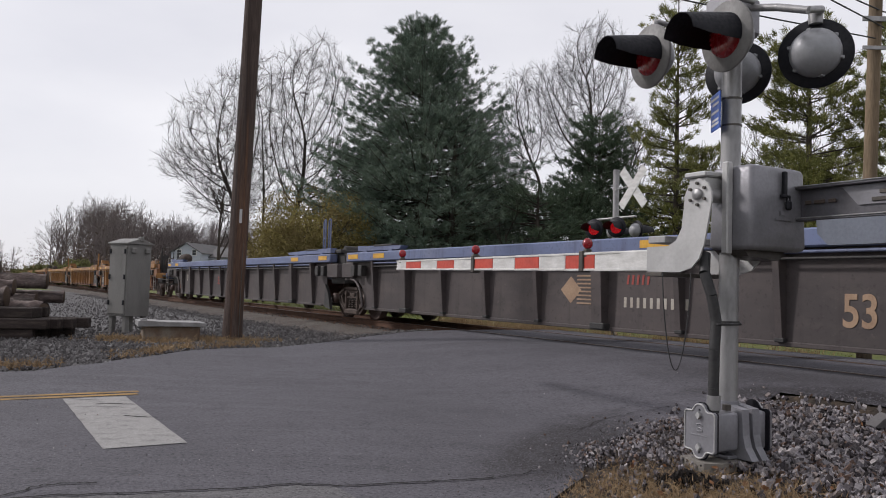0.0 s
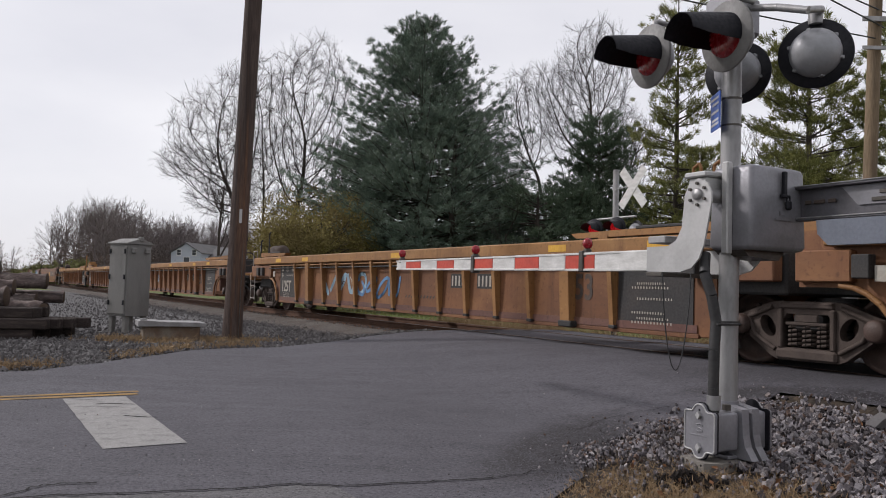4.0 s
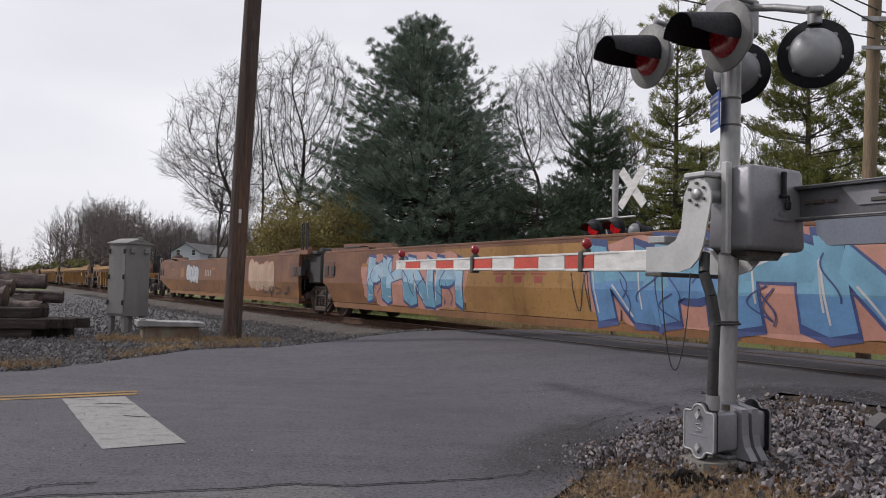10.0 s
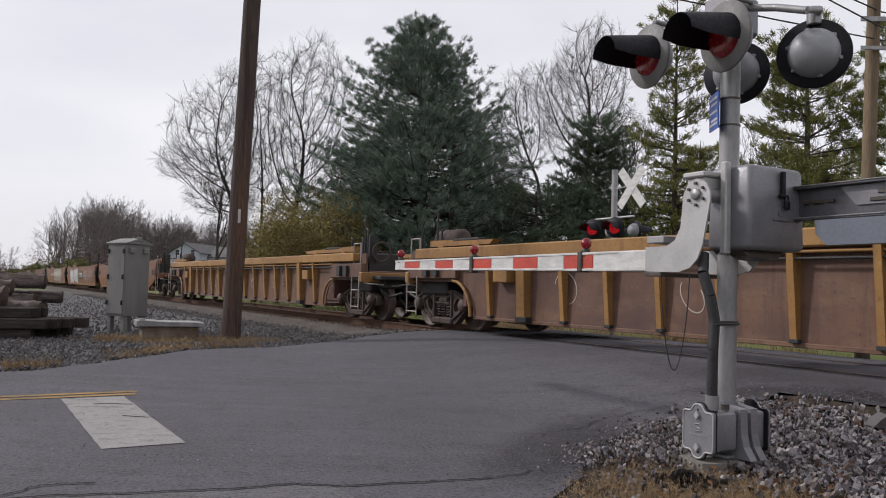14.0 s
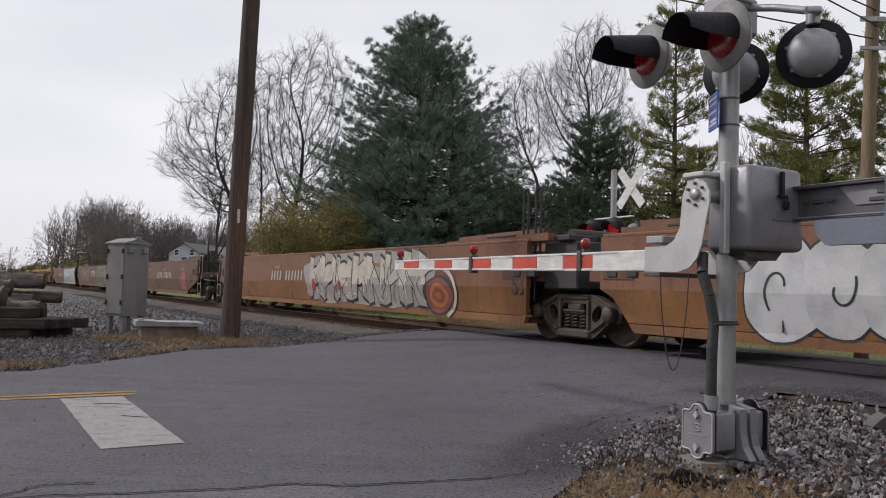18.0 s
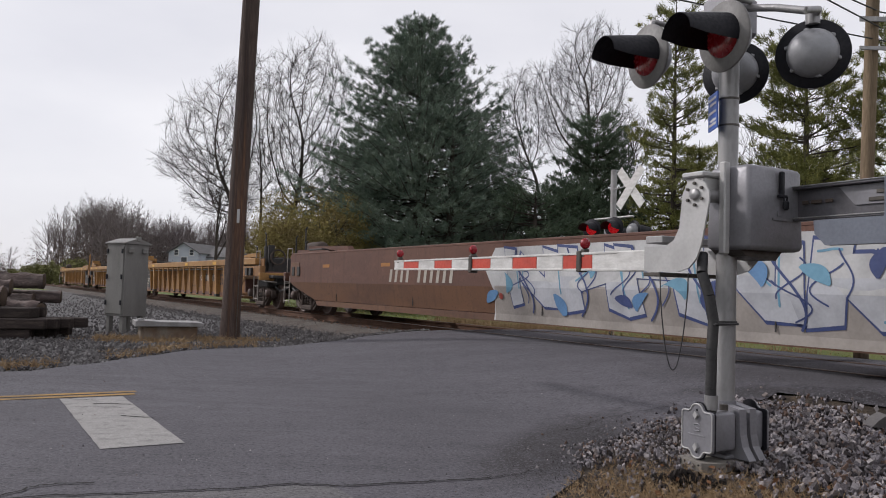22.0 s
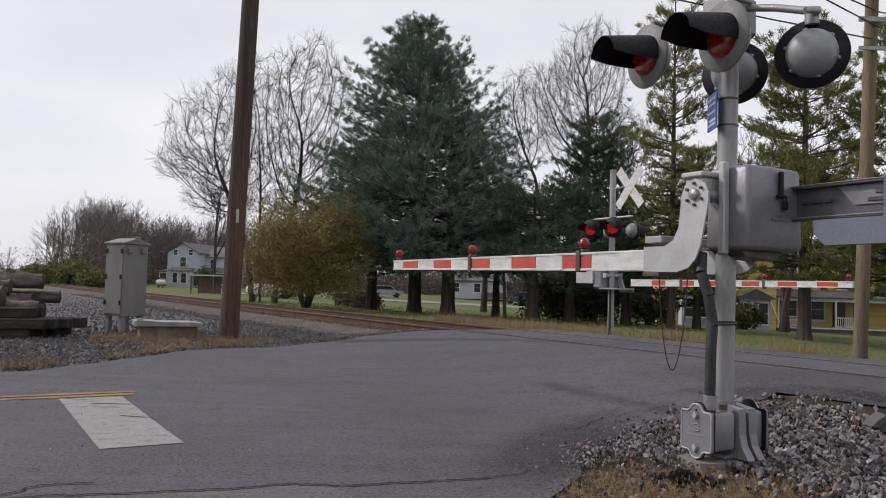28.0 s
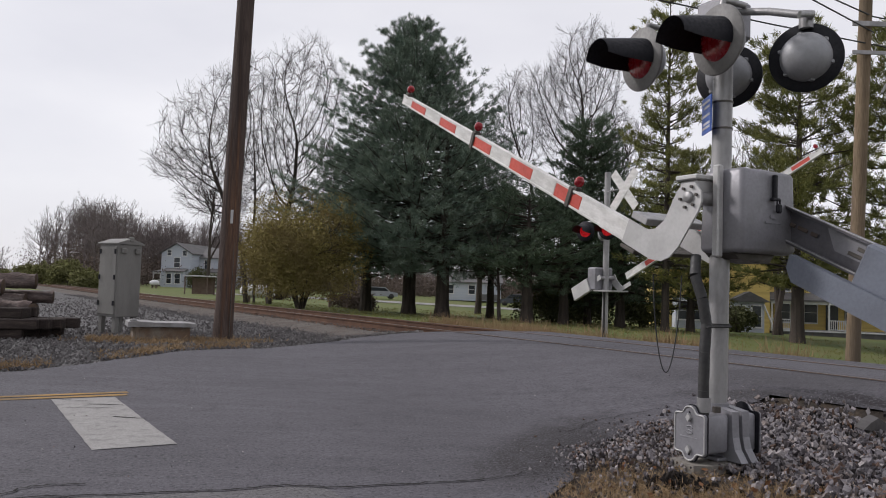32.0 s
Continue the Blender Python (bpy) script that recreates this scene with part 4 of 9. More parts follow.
BACKPLATE = mat("grey_backplate", (0.17, 0.165, 0.16), 0.6, dark=(0.11, 0.105, 0.1), scale=6, fine=40, bump=0.04)
RED_LENS = mat("red_lens", (0.30, 0.010, 0.018), 0.2, dark=(0.18, 0.006, 0.01), scale=20, fine=60, bump=0.2)
RED_GLOW = mat("red_lens_glowing", (0.55, 0.012, 0.018), 0.25, dark=(0.3, 0.006, 0.01), scale=12, bump=0.0, glow=0.35)
RED_LIT = mat("red_lens_lit", (0.20, 0.008, 0.012), 0.25, dark=(0.10, 0.004, 0.006), scale=12, bump=0.0, glow=0.03)
LED = mat("lit_led", (1.0, 0.03, 0.05), 0.3, scale=5, bump=0.0, glow=2.5)
RUBBER = mat("black_rubber", (0.02, 0.02, 0.021), 0.6, dark=(0.035, 0.033, 0.032), scale=6, bump=0.05)
ARM_WHITE = mat("arm_white", (0.62, 0.61, 0.59), 0.45, dark=(0.40, 0.39, 0.37), dark_amount=0.6, scale=5, fine=30, bump=0.03, stretch=(1, 1, 3))
ARM_RED = mat("arm_red", (0.50, 0.055, 0.03), 0.45, dark=(0.36, 0.04, 0.025), dark_amount=0.6, scale=5, fine=30, bump=0.03)
BLUE_SIGN = mat("blue_sign", (0.03, 0.10, 0.42), 0.4, dark=(0.02, 0.07, 0.3), scale=5, bump=0.0)
CONCRETE = mat("concrete", (0.20, 0.185, 0.165), 0.9, dark=(0.22, 0.20, 0.18), scale=4, fine=40, bump=0.3)
HOUSING = mat("lamp_housing_paint", (0.27, 0.275, 0.29), 0.5, metal=0.15, dark=(0.25, 0.25, 0.26), scale=5, fine=40, fine_amount=0.12, bump=0.05)
# darker than the other steel: the shade inside the channel is put into its colour
CHANNEL_SHADE = mat("shaded_channel_steel", (0.115, 0.112, 0.125), 0.5, metal=0.4, dark=(0.07, 0.066, 0.07), dark_amount=0.7, scale=4, fine=40, fine_amount=0.2, bump=0.08)
PLATE_STEEL = mat("blue_grey_plate", (0.135, 0.15, 0.185), 0.55, metal=0.2, dark=(0.10, 0.11, 0.135), dark_amount=0.7, scale=2.5, fine=45, fine_amount=0.15, bump=0.06)
BOLT = mat("bolt_steel", (0.10, 0.09, 0.08), 0.5, metal=0.6, scale=8, bump=0.05)


def lamp_shapes(f):
    """Parts of a flashing lamp at the origin that faces along f (level)."""
    f = Vector(f).normalized()
    up = Vector((0, 0, 1))
    side = up.cross(f)
    disc = Shape().lathe([(0.012, 0.0), (0.012, 0.245), (0.004, 0.25), (-0.004, 0.25), (-0.012, 0.245), (-0.012, 0.0)], (0, 0, 0), f, 40)
    body = Shape().lathe([(-0.012, 0.175), (-0.05, 0.172), (-0.11, 0.15), (-0.15, 0.11), (-0.17, 0.06), (-0.175, 0.0)], (0, 0, 0), f, 28)
    for a in range(6):
        t = math.pi * 2 * a / 6 + 0.3
        p = (side * math.cos(t) + up * math.sin(t)) * 0.17 - f * 0.03
        body.box(-0.018, -0.018, -0.012, 0.018, 0.018, 0.012, 0.004, Matrix.Translation(p))
    lens = Shape().lathe([(0.013, 0.152), (0.03, 0.145), (0.042, 0.11), (0.05, 0.05), (0.052, 0.0)], (0, 0, 0), f, 28)
    hood = Shape()
    n, rings = 22, ((0.0, 0.165, 112), (0.13, 0.164, 106), (0.27, 0.160, 98), (0.41, 0.155, 84))
    v = []
    for h, r, part_of in rings:
        for i in range(n + 1):
            a = math.radians(-part_of) + 2 * math.radians(part_of) * i / n
            p = f * (0.012 + h) + (up * math.cos(a) + side * math.sin(a)) * r - up * (h * 0.09)
            v.append(p)
    inner = [p * 1.0 - (p - f * p.dot(f)).normalized() * 0.006 for p in v]
    k = len(v)
    faces = []
    for j in range(len(rings) - 1):
        for i in range(n):
            q = (j * (n + 1) + i, j * (n + 1) + i + 1, (j + 1) * (n + 1) + i + 1, (j + 1) * (n + 1) + i)
            faces += [q, tuple(k + x for x in q[::-1])]
    hood.add(v + inner, faces, True)
    return disc, body, lens, hood


def flasher(parent, at, f, dark_back=True, lit=False, glass=None):
    disc, body, lens, hood = lamp_shapes(f)
    m = Matrix.Translation(at)
    plate = part("lamp", disc.moved(m), BACKPLATE if not dark_back else BLACKPAINT, parent, "round flashing lamp on a dark disc")
    part("housing", body.moved(m), HOUSING, plate, "grey domed lamp housing")
    part("lens", lens.moved(m), glass or (RED_LIT if lit else RED_LENS), plate, "red glass lens")
    part("hood", hood.moved(m), BLACKPAINT, plate, "long black hood over the lens")
    if lit:
        q = Vector(at) + Vector(f).normalized() * 0.055
        part("lit_filament", Shape().tube(q + Vector((0, -0.02, 0.02)), q + Vector((0, 0.03, 0.03)), 0.005, n=6), LED, plate, "small bright red light")
    return plate


def gate(parent, plane_x, length, near_parts, mid_joint, pivot, first=0.396):
    """The striped gate arm, built along +y from the pivot (the part's origin)."""
    def at(y, z):
        return y - pivot[0], z - pivot[1]
    arm = part("gate_arm", Shape().tube((plane_x - 0.04, 0, 0), (plane_x + 0.42, 0, 0), 0.05, n=16), GALV, parent, "red and white striped gate arm with red lamps")
    arm.matrix_basis = Matrix.Translation((0, *pivot))
    z0, z1 = 1.455 - pivot[1], 1.47 - pivot[1]
    tip = length
    y = tip
    k = 0
    while y > 0.48 + first * 0.6:
        y_next = y - (first if k else first * 0.66)
        red = k % 2 == 1 and y > 1.2
        h = 0.050 + 0.028 * (1 - (y + y_next) / 2 / tip)
        zc = z1 + (z0 - z1) * (1 - (y + y_next) / 2 / tip)
        q0, q1 = max(y_next, 0.48) - pivot[0], y - pivot[0]
        part("stripe", Shape().box(plane_x - 0.028, q0, zc - h, plane_x + 0.028, q1, zc + h, 0.006), ARM_RED if red else ARM_WHITE, arm, "red stripe" if red else "white stripe")
        part("edge_strip", Shape().box(plane_x - 0.034, q0, zc + h - 0.012, plane_x + 0.034, q1, zc + h + 0.008, 0.003), ARM_WHITE, arm)
        part("edge_strip", Shape().box(plane_x - 0.034, q0, zc - h - 0.008, plane_x + 0.034, q1, zc - h + 0.012, 0.003), ARM_WHITE, arm)
        y = y_next
        k += 1
    for j in mid_joint:
        part("clamp", Shape().box(plane_x - 0.045, j - 0.03 - pivot[0], z0 - 0.085, plane_x + 0.045, j + 0.03 - pivot[0], z0 + 0.10, 0.008), BOLT, arm, "dark steel clamp")
    for j in (mid_joint[0] - 0.04, *mid_joint[1:], tip - 0.1):
        yy, zz = j - pivot[0], z0 + 0.10
        lamp = part("arm_lamp", Shape().lathe([(-0.042, 0.0), (-0.038, 0.024), (-0.018, 0.036), (0.018, 0.036), (0.038, 0.024), (0.042, 0.0)], (plane_x, yy, zz + 0.062), (1, 0, 0), 18).moved(Matrix.Translation((0, 0, zz + 0.062)) @ Matrix.Diagonal((1, 1, 1.3, 1)) @ Matrix.Translation((0, 0, -zz - 0.062))), RED_LENS, arm, "small red warning lamp")
        part("lamp_foot", Shape().box(plane_x - 0.03, yy - 0.025, zz - 0.06, plane_x + 0.03, yy + 0.025, zz + 0.015, 0.006), BOLT, arm)
    return arm


# near signal: local x runs with the road away from the stop line, y along the gate arm
SIGNAL_RZ = 29.28
near_signal = thing("crossing_signal", "grey steel crossing signal mast with flashing lamps and a lowered gate", "crossing signal", pose(2.089, 5.85, 0.0, 0, 0, SIGNAL_RZ), "level crossing signals")
part("mast", Shape().tube((0, 0, 0.05), (0.02, 0, 3.5), 0.072, n=24), GALV, near_signal, "galvanised steel mast")
part("mast_band", Shape().tube((0.016, 0, 2.46), (0.016, 0, 2.475), 0.077, n=20), BOLT, near_signal)
part("mast_band", Shape().tube((0.016, 0, 2.66), (0.016, 0, 2.675), 0.077, n=20), BOLT, near_signal)
# foot: footing, base casting, two junction boxes
part("footing", Shape().slab([(-0.40, -0.16), (-0.30, -0.23), (0.05, -0.20), (0.05, 0.10), (-0.36, 0.10)], -0.03, 0.045, "z"), CONCRETE, near_signal, "pale concrete footing")
foot = Shape().box(-0.16, -0.16, 0.05, 0.16, 0.16, 0.075, 0.006).tube((0, 0, 0.07), (0, 0, 0.44), 0.10, 0.085, n=18)
for dx, dy in ((1, 0), (0, 1), (-1, 0), (0, -1)):
    foot.slab([(0.08, 0.07), (0.26, 0.055), (0.22, 0.10), (0.12, 0.20), (0.085, 0.36)], -0.035, 0.035) if dx == 1 else foot.box(dx * 0.06 - 0.05, dy * 0.06 - 0.05, 0.05, dx * 0.2 + 0.03, dy * 0.2 + 0.03, 0.10, 0.01)
part("base_casting", foot, CASTING, near_signal)
for x in (-0.075, 0.03):
    part("base_flange", Shape().slab([(-0.20, 0.40), (-0.21, 0.22), (-0.23, 0.14), (-0.29, 0.055), (0.14, 0.055), (0.12, 0.40), (0.0, 0.43)], x, x + 0.07, "x"), CASTING, near_signal, "flared cast flange")


def lobed(ym, zm, hy, hz, grow_by=0.0):
    """Outline of a cast cover: a rounded rectangle with an ear above and below."""
    hy, hz, ear, ew, r = hy + grow_by, hz + grow_by, 0.052 + grow_by, 0.050 + grow_by, 0.022
    right = []
    for k in range(4):
        a = math.radians(90 * k / 3)
        right.append((hy - r + r * math.cos(a), hz - r + r * math.sin(a)))
    right += [(ew + 0.026, hz), (ew + 0.010, hz + 0.008), (ew, hz + 0.022)]
    for k in range(1, 5):
        a = math.radians(90 * k / 4)
        right.append((ew * math.cos(a), hz + 0.016 + (ear - 0.016) * math.sin(a)))
    left = [(-y, z) for y, z in right[-2::-1]]
    top = right + left
    return [(ym + y, zm + z) for y, z in top] + [(ym + y, zm - z) for y, z in top[::-1]]


def junction_box(x0, x1, y0, y1, z0, z1, face):
    """A cast junction box with a lobed cover on the side face (-1 or 1 along x)."""
    box = part("junction_box", Shape().rounded(x0, y0 + 0.012, z0 + 0.01, x1, y1 - 0.012, z1 - 0.01, 0.022, 0.018), CASTING, near_signal, "cast grey junction box with a bolted cover")
    xf = x0 if face < 0 else x1
    ym, zm, hy, hz = (y0 + y1) / 2, (z0 + z1) / 2, (y1 - y0) / 2 + 0.010, (z1 - z0) / 2
    part("gasket", Shape().slab(lobed(ym, zm, hy, hz, 0.004), xf - face * 0.004, xf + face * 0.006, "x"), BLACKPAINT, box)
    part("cover", Shape().slab(lobed(ym, zm, hy, hz), xf + face * 0.006, xf + face * 0.026, "x"), CASTING, box, "pale lobed cover")
    rim = lobed(ym, zm, hy - 0.007, hz - 0.007)
    part("cover_rim", Shape().path([(xf + face * 0.027, y, z) for y, z in rim + rim[:1]], 0.006, 6), ALU, box, "bright worn rim")
    for z in (zm + hz * 0.78, zm - hz * 0.78):
        part("wing_nut", Shape().slab([(ym - 0.02, z), (ym, z - 0.03), (ym + 0.02, z), (ym, z + 0.03)], xf + face * 0.026, xf + face * 0.048, "x").tube((xf, ym, z), (xf + face * 0.04, ym, z), 0.018, n=10), ALU, box)
        part("ear_hole", Shape().tube((xf + face * 0.02, ym, zm + (z - zm) * 1.32), (xf + face * 0.0275, ym, zm + (z - zm) * 1.32), 0.009, n=8), BLACKPAINT, box)
    part("emblem", Shape().path([(xf + face * 0.027, ym + y, zm + 0.02 + z) for y, z in ((-0.03, 0.02), (-0.015, 0.032), (0.03, 0.026), (0.012, 0.004), (-0.022, -0.002), (-0.03, -0.016), (0.01, -0.024), (0.03, -0.012))], 0.005, 5), CASTING, box)
    part("raised_bars", Shape().box(xf + face * 0.025, ym - 0.07, zm - 0.035, xf + face * 0.029, ym + 0.08, zm - 0.025, 0.001), CASTING, box)
    return box


junction_box(-0.325, -0.09, -0.20, 0.065, 0.105, 0.39, -1)
junction_box(0.09, 0.185, -0.21, 0.06, 0.10, 0.39, 1)
part("bolt", Shape().tube((-0.14, -0.12, 0.39), (-0.14, -0.12, 0.43), 0.03, n=8), BOLT, near_signal)
part("conduit", Shape().path([(-0.27, -0.12, 0.38), (-0.275, -0.12, 0.55), (-0.27, -0.12, 0.82), (-0.255, -0.12, 1.02), (-0.28, -0.1, 1.20), (-0.30, -0.05, 1.36), (-0.24, 0.0, 1.5)], 0.038, 12), RUBBER, near_signal, "black rubber conduit")
part("conduit_fitting", Shape().tube((-0.27, -0.12, 0.40), (-0.27, -0.12, 0.50), 0.048, n=14), GALV, near_signal)
part("cable_tie", Shape().tube((0, 0, 1.0), (0, 0, 1.018), 0.085, n=16).path([(-0.29, -0.16, 1.0), (0.02, -0.1, 1.0)], 0.01, 5), RUBBER, near_signal)
loop_pts = []
for k in range(25):
    q = k / 24
    loop_pts.append((-0.52 + 0.16 * q, 0.14 - 0.12 * q, 1.36 - 0.70 * math.sin(math.pi * q) ** 0.62))
part("cable", Shape().path(loop_pts, 0.0045, 5), RUBBER, near_signal, "thin black cable hanging in a loop")
# gate mechanism
mech = part("gate_mechanism", Shape().rounded(-0.115, -0.30, 1.535, 0.48, 0.09, 2.145, 0.035, 0.035, 0.012), CASTING, near_signal, "large grey cast gate mechanism box")

part("flange", Shape().box(-0.17, -0.135, 1.50, -0.11, -0.075, 2.17, 0.01), ALU, mech, "bright edge flange")
part("lower_case", Shape().slab([(-0.10, 1.55), (-0.02, 1.49), (0.30, 1.47), (0.38, 1.55)], -0.20, 0.06), BOLT, mech)
part("hasp", Shape().box(0.20, -0.325, 1.93, 0.235, -0.295, 2.11, 0.006).box(0.175, -0.33, 1.92, 0.26, -0.30, 1.94, 0.004), BLACKPAINT, mech)
part("padlock", Shape().box(0.215, -0.345, 1.83, 0.265, -0.31, 1.90, 0.012).path([(0.225, -0.325, 1.89), (0.225, -0.325, 1.93), (0.255, -0.325, 1.93), (0.255, -0.325, 1.89)], 0.007, 6), BLACKPAINT, mech, "dark padlock")
part("top_ledge", Shape().box(-0.30, -0.05, 2.06, -0.05, 0.16, 2.10, 0.01).box(-0.27, -0.03, 1.96, -0.1, 0.14, 2.06, 0.01), ALU, mech)
part("embossing", Shape().box(0.13, -0.304, 1.755, 0.30, -0.299, 1.768, 0.0).box(0.18, -0.304, 1.79, 0.25, -0.299, 1.82, 0.0), CASTING, mech)
PIVOT = (-0.026, 1.925)
ARM_X = -0.30
near_arm = gate(near_signal, ARM_X, 4.95, True, (1.29, 3.09), PIVOT)


def off(pts):
    return [(y - PIVOT[0], z - PIVOT[1]) for y, z in pts]


bracket = [(0.48, 1.56), (0.262, 1.56), (0.18, 1.60), (0.125, 1.69), (0.098, 1.93), (0.06, 2.00), (-0.026, 2.04), (-0.115, 2.00), (-0.150, 1.93), (-0.150, 1.86), (-0.12, 1.72), (-0.085, 1.56), (-0.04, 1.46), (0.03, 1.395), (0.14, 1.366), (0.48, 1.372)]
plate = part("arm_bracket", Shape().slab(off(bracket), ARM_X - 0.05, ARM_X - 0.035, "x"), ALU, near_arm, "pale aluminium arm bracket")
part("arm_bracket", Shape().slab(off(bracket), 0.28, 0.295, "x"), ALU, near_arm, "pale aluminium arm bracket")
part("shear_plate", Shape().box(ARM_X - 0.045, 0.36 - PIVOT[0], 1.375 - PIVOT[1], ARM_X + 0.04, 0.80 - PIVOT[0], 1.535 - PIVOT[1], 0.006), ARM_WHITE, near_arm, "clean white end plate")
part("cross_tube", Shape().box(ARM_X - 0.06, 0.28 - PIVOT[0], 1.585 - PIVOT[1], 0.30, 0.46 - PIVOT[0], 1.64 - PIVOT[1], 0.006), GALV, near_arm)
part("lower_channel", Shape().box(ARM_X - 0.07, 0.30 - PIVOT[0], 1.335 - PIVOT[1], 0.30, 0.47 - PIVOT[0], 1.365 - PIVOT[1], 0.004), BOLT, near_arm)
for k in range(6):
    a = math.pi * 2 * k / 6 + 0.5
    part("bolt", Shape().tube((ARM_X - 0.068, 0.075 * math.cos(a), 0.078 * math.sin(a)), (ARM_X - 0.05, 0.075 * math.cos(a), 0.078 * math.sin(a)), 0.012, n=6), BOLT, near_arm)
part("hub", Shape().lathe([(0.0, 0.042), (0.02, 0.042), (0.025, 0.03), (0.03, 0.0)], (ARM_X - 0.05, 0, 0), (-1, 0, 0), 16), GALV, near_arm)
part("bolt", Shape().tube((ARM_X - 0.04, 0.55 - PIVOT[0], -0.42), (ARM_X - 0.034, 0.55 - PIVOT[0], -0.42), 0.012, n=8).tube((ARM_X - 0.04, 0.55 - PIVOT[0], -0.52), (ARM_X - 0.034, 0.55 - PIVOT[0], -0.52), 0.012, n=8), BOLT, near_arm)
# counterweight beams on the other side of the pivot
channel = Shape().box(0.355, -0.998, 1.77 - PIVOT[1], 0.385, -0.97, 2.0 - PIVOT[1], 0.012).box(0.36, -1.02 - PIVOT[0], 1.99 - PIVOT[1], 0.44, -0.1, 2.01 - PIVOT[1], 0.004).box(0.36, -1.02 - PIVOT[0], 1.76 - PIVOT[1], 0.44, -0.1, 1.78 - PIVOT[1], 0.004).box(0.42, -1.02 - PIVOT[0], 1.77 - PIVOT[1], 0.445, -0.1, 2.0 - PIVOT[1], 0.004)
part("counterweight_beam", channel, CHANNEL_SHADE, near_arm, "steel channel of the counterweight")
part("counterweight", Shape().box(0.26, -1.75, 1.70 - PIVOT[1], 0.42, -1.03 - PIVOT[0], 2.02 - PIVOT[1], 0.02), PLATE_STEEL, near_arm, "thick blue-grey counterweight plate")
part("counterweight", Shape().slab([(-1.5, -0.36), (-0.64, -0.36), (-0.56, -0.28), (-0.55, -0.185), (-1.5, -0.185)], 0.20, 0.27, "x"), PLATE_STEEL, near_arm, "thick blue-grey counterweight plate")
part("channel_edge", Shape().box(0.352, -1.0, 2.008 - PIVOT[1], 0.372, -0.1, 2.016 - PIVOT[1], 0.003).box(0.352, -1.0, 1.775 - PIVOT[1], 0.368, -0.1, 1.785 - PIVOT[1], 0.003), GALV, near_arm, "bright channel lip")
# pale plate added for the lit inside of the channel
part("channel_lining", Shape().slab([(-0.72, -0.075), (-0.96, -0.075), (-0.985, -0.05), (-0.985, 0.03), (-0.96, 0.06), (-0.60, 0.06)], 0.408, 0.416, "x"), CASTING, near_arm, "pale inner plate of the channel")
for y, w, z in ((-0.34, 0.05, -0.03), (-0.43, 0.09, -0.03), (-0.53, 0.06, -0.03), (-0.93, 0.11, 0.005), (-0.90, 0.16, -0.045)):
    part("slot", Shape().box(0.398, y - w / 2, z - 0.014, 0.408, y + w / 2, z + 0.014, 0.004), DIRTY_STEEL if w < 0.1 else BOLT, near_arm, "dark slot with a bolt")
# head: crossarm, junction box, four lamps
head = part("lamp_crossarm", Shape().path([(0.0, 0.60, 3.37), (0.0, 0.35, 3.40), (0.0, 0.0, 3.36), (0.02, -0.4, 3.25), (0.05, -0.62, 3.17)], 0.028, 10), GALV, near_signal)
part("terminal_box", Shape().box(-0.16, -0.15, 3.12, 0.16, 0.12, 3.42, 0.03), CASTING, near_signal, "grey terminal box on the mast top")
part("lamp_hanger", Shape().path([(0.0, 0.55, 3.37), (-0.25, 0.53, 3.36), (-0.27, 0.53, 3.28)], 0.022, 8), GALV, near_signal)
part("lamp_hanger", Shape().path([(0.0, -0.2, 3.35), (-0.25, -0.225, 3.33), (-0.27, -0.225, 3.25)], 0.022, 8), GALV, near_signal)
part("lamp_hanger", Shape().path([(0.0, 0.2, 3.37), (0.27, 0.187, 3.28), (0.28, 0.187, 3.18)], 0.022, 8), GALV, near_signal)
part("lamp_hanger", Shape().path([(0.05, -0.60, 3.18), (0.27, -0.56, 3.24), (0.29, -0.50, 3.19)], 0.026, 8).tube((0.29, -0.50, 3.15), (0.29, -0.50, 3.23), 0.05, n=12), GALV, near_signal)
flasher(near_signal, (-0.30, 0.53, 3.07), (-1.0, 0.12, -0.04), False, True)
flasher(near_signal, (-0.30, -0.225, 3.03), (-1.0, 0.12, -0.04), False, True)
flasher(near_signal, (0.30, 0.187, 2.956), (0.86, 0.5, 0.0))
flasher(near_signal, (0.30, -0.494, 2.942), (0.84, 0.55, 0.0))
turn_plate = Matrix.Translation((-0.165, -0.055, 0)) @ Matrix.Rotation(radians(-32), 4, "Z")
sign = part("notice_plate", Shape().box(-0.005, 0.0, 2.43, 0.005, 0.22, 2.70, 0.0, turn_plate), BLUE_SIGN, near_signal, "small blue notice plate")
for k, z in enumerate((2.66, 2.62, 2.56, 2.50, 2.47)):
    part("text_bar", Shape().box(-0.008, 0.02, z - 0.009, -0.0055, 0.20 - 0.03 * (k % 2), z + 0.009, 0.0, turn_plate), ARM_WHITE, sign)

# far signal
far_signal = thing("crossing_signal", "silver crossing signal mast with a white crossbuck and a striped gate", "crossing signal", pose(4.175, 19.53, 0.0, 0, 0, SIGNAL_RZ + 180), "level crossing signals")
part("mast", Shape().tube((0, 0, 0.0), (0, 0, 4.25), 0.075, n=18), GALV, far_signal, "galvanised steel mast")
part("footing", Shape().box(-0.3, -0.3, -0.1, 0.3, 0.3, 0.06, 0.02), CONCRETE, far_signal, "pale concrete footing")
for k, tilt in enumerate((42, -42)):
    m = Matrix.Translation((0.09 + 0.012 * k, 0.70, 3.74)) @ Matrix.Rotation(radians(tilt), 4, "X")
    part("crossbuck_blade", Shape().box(-0.005, -0.115, -0.6, 0.005, 0.115, 0.6, 0.0, m), ARM_WHITE, far_signal, "white crossbuck blade")
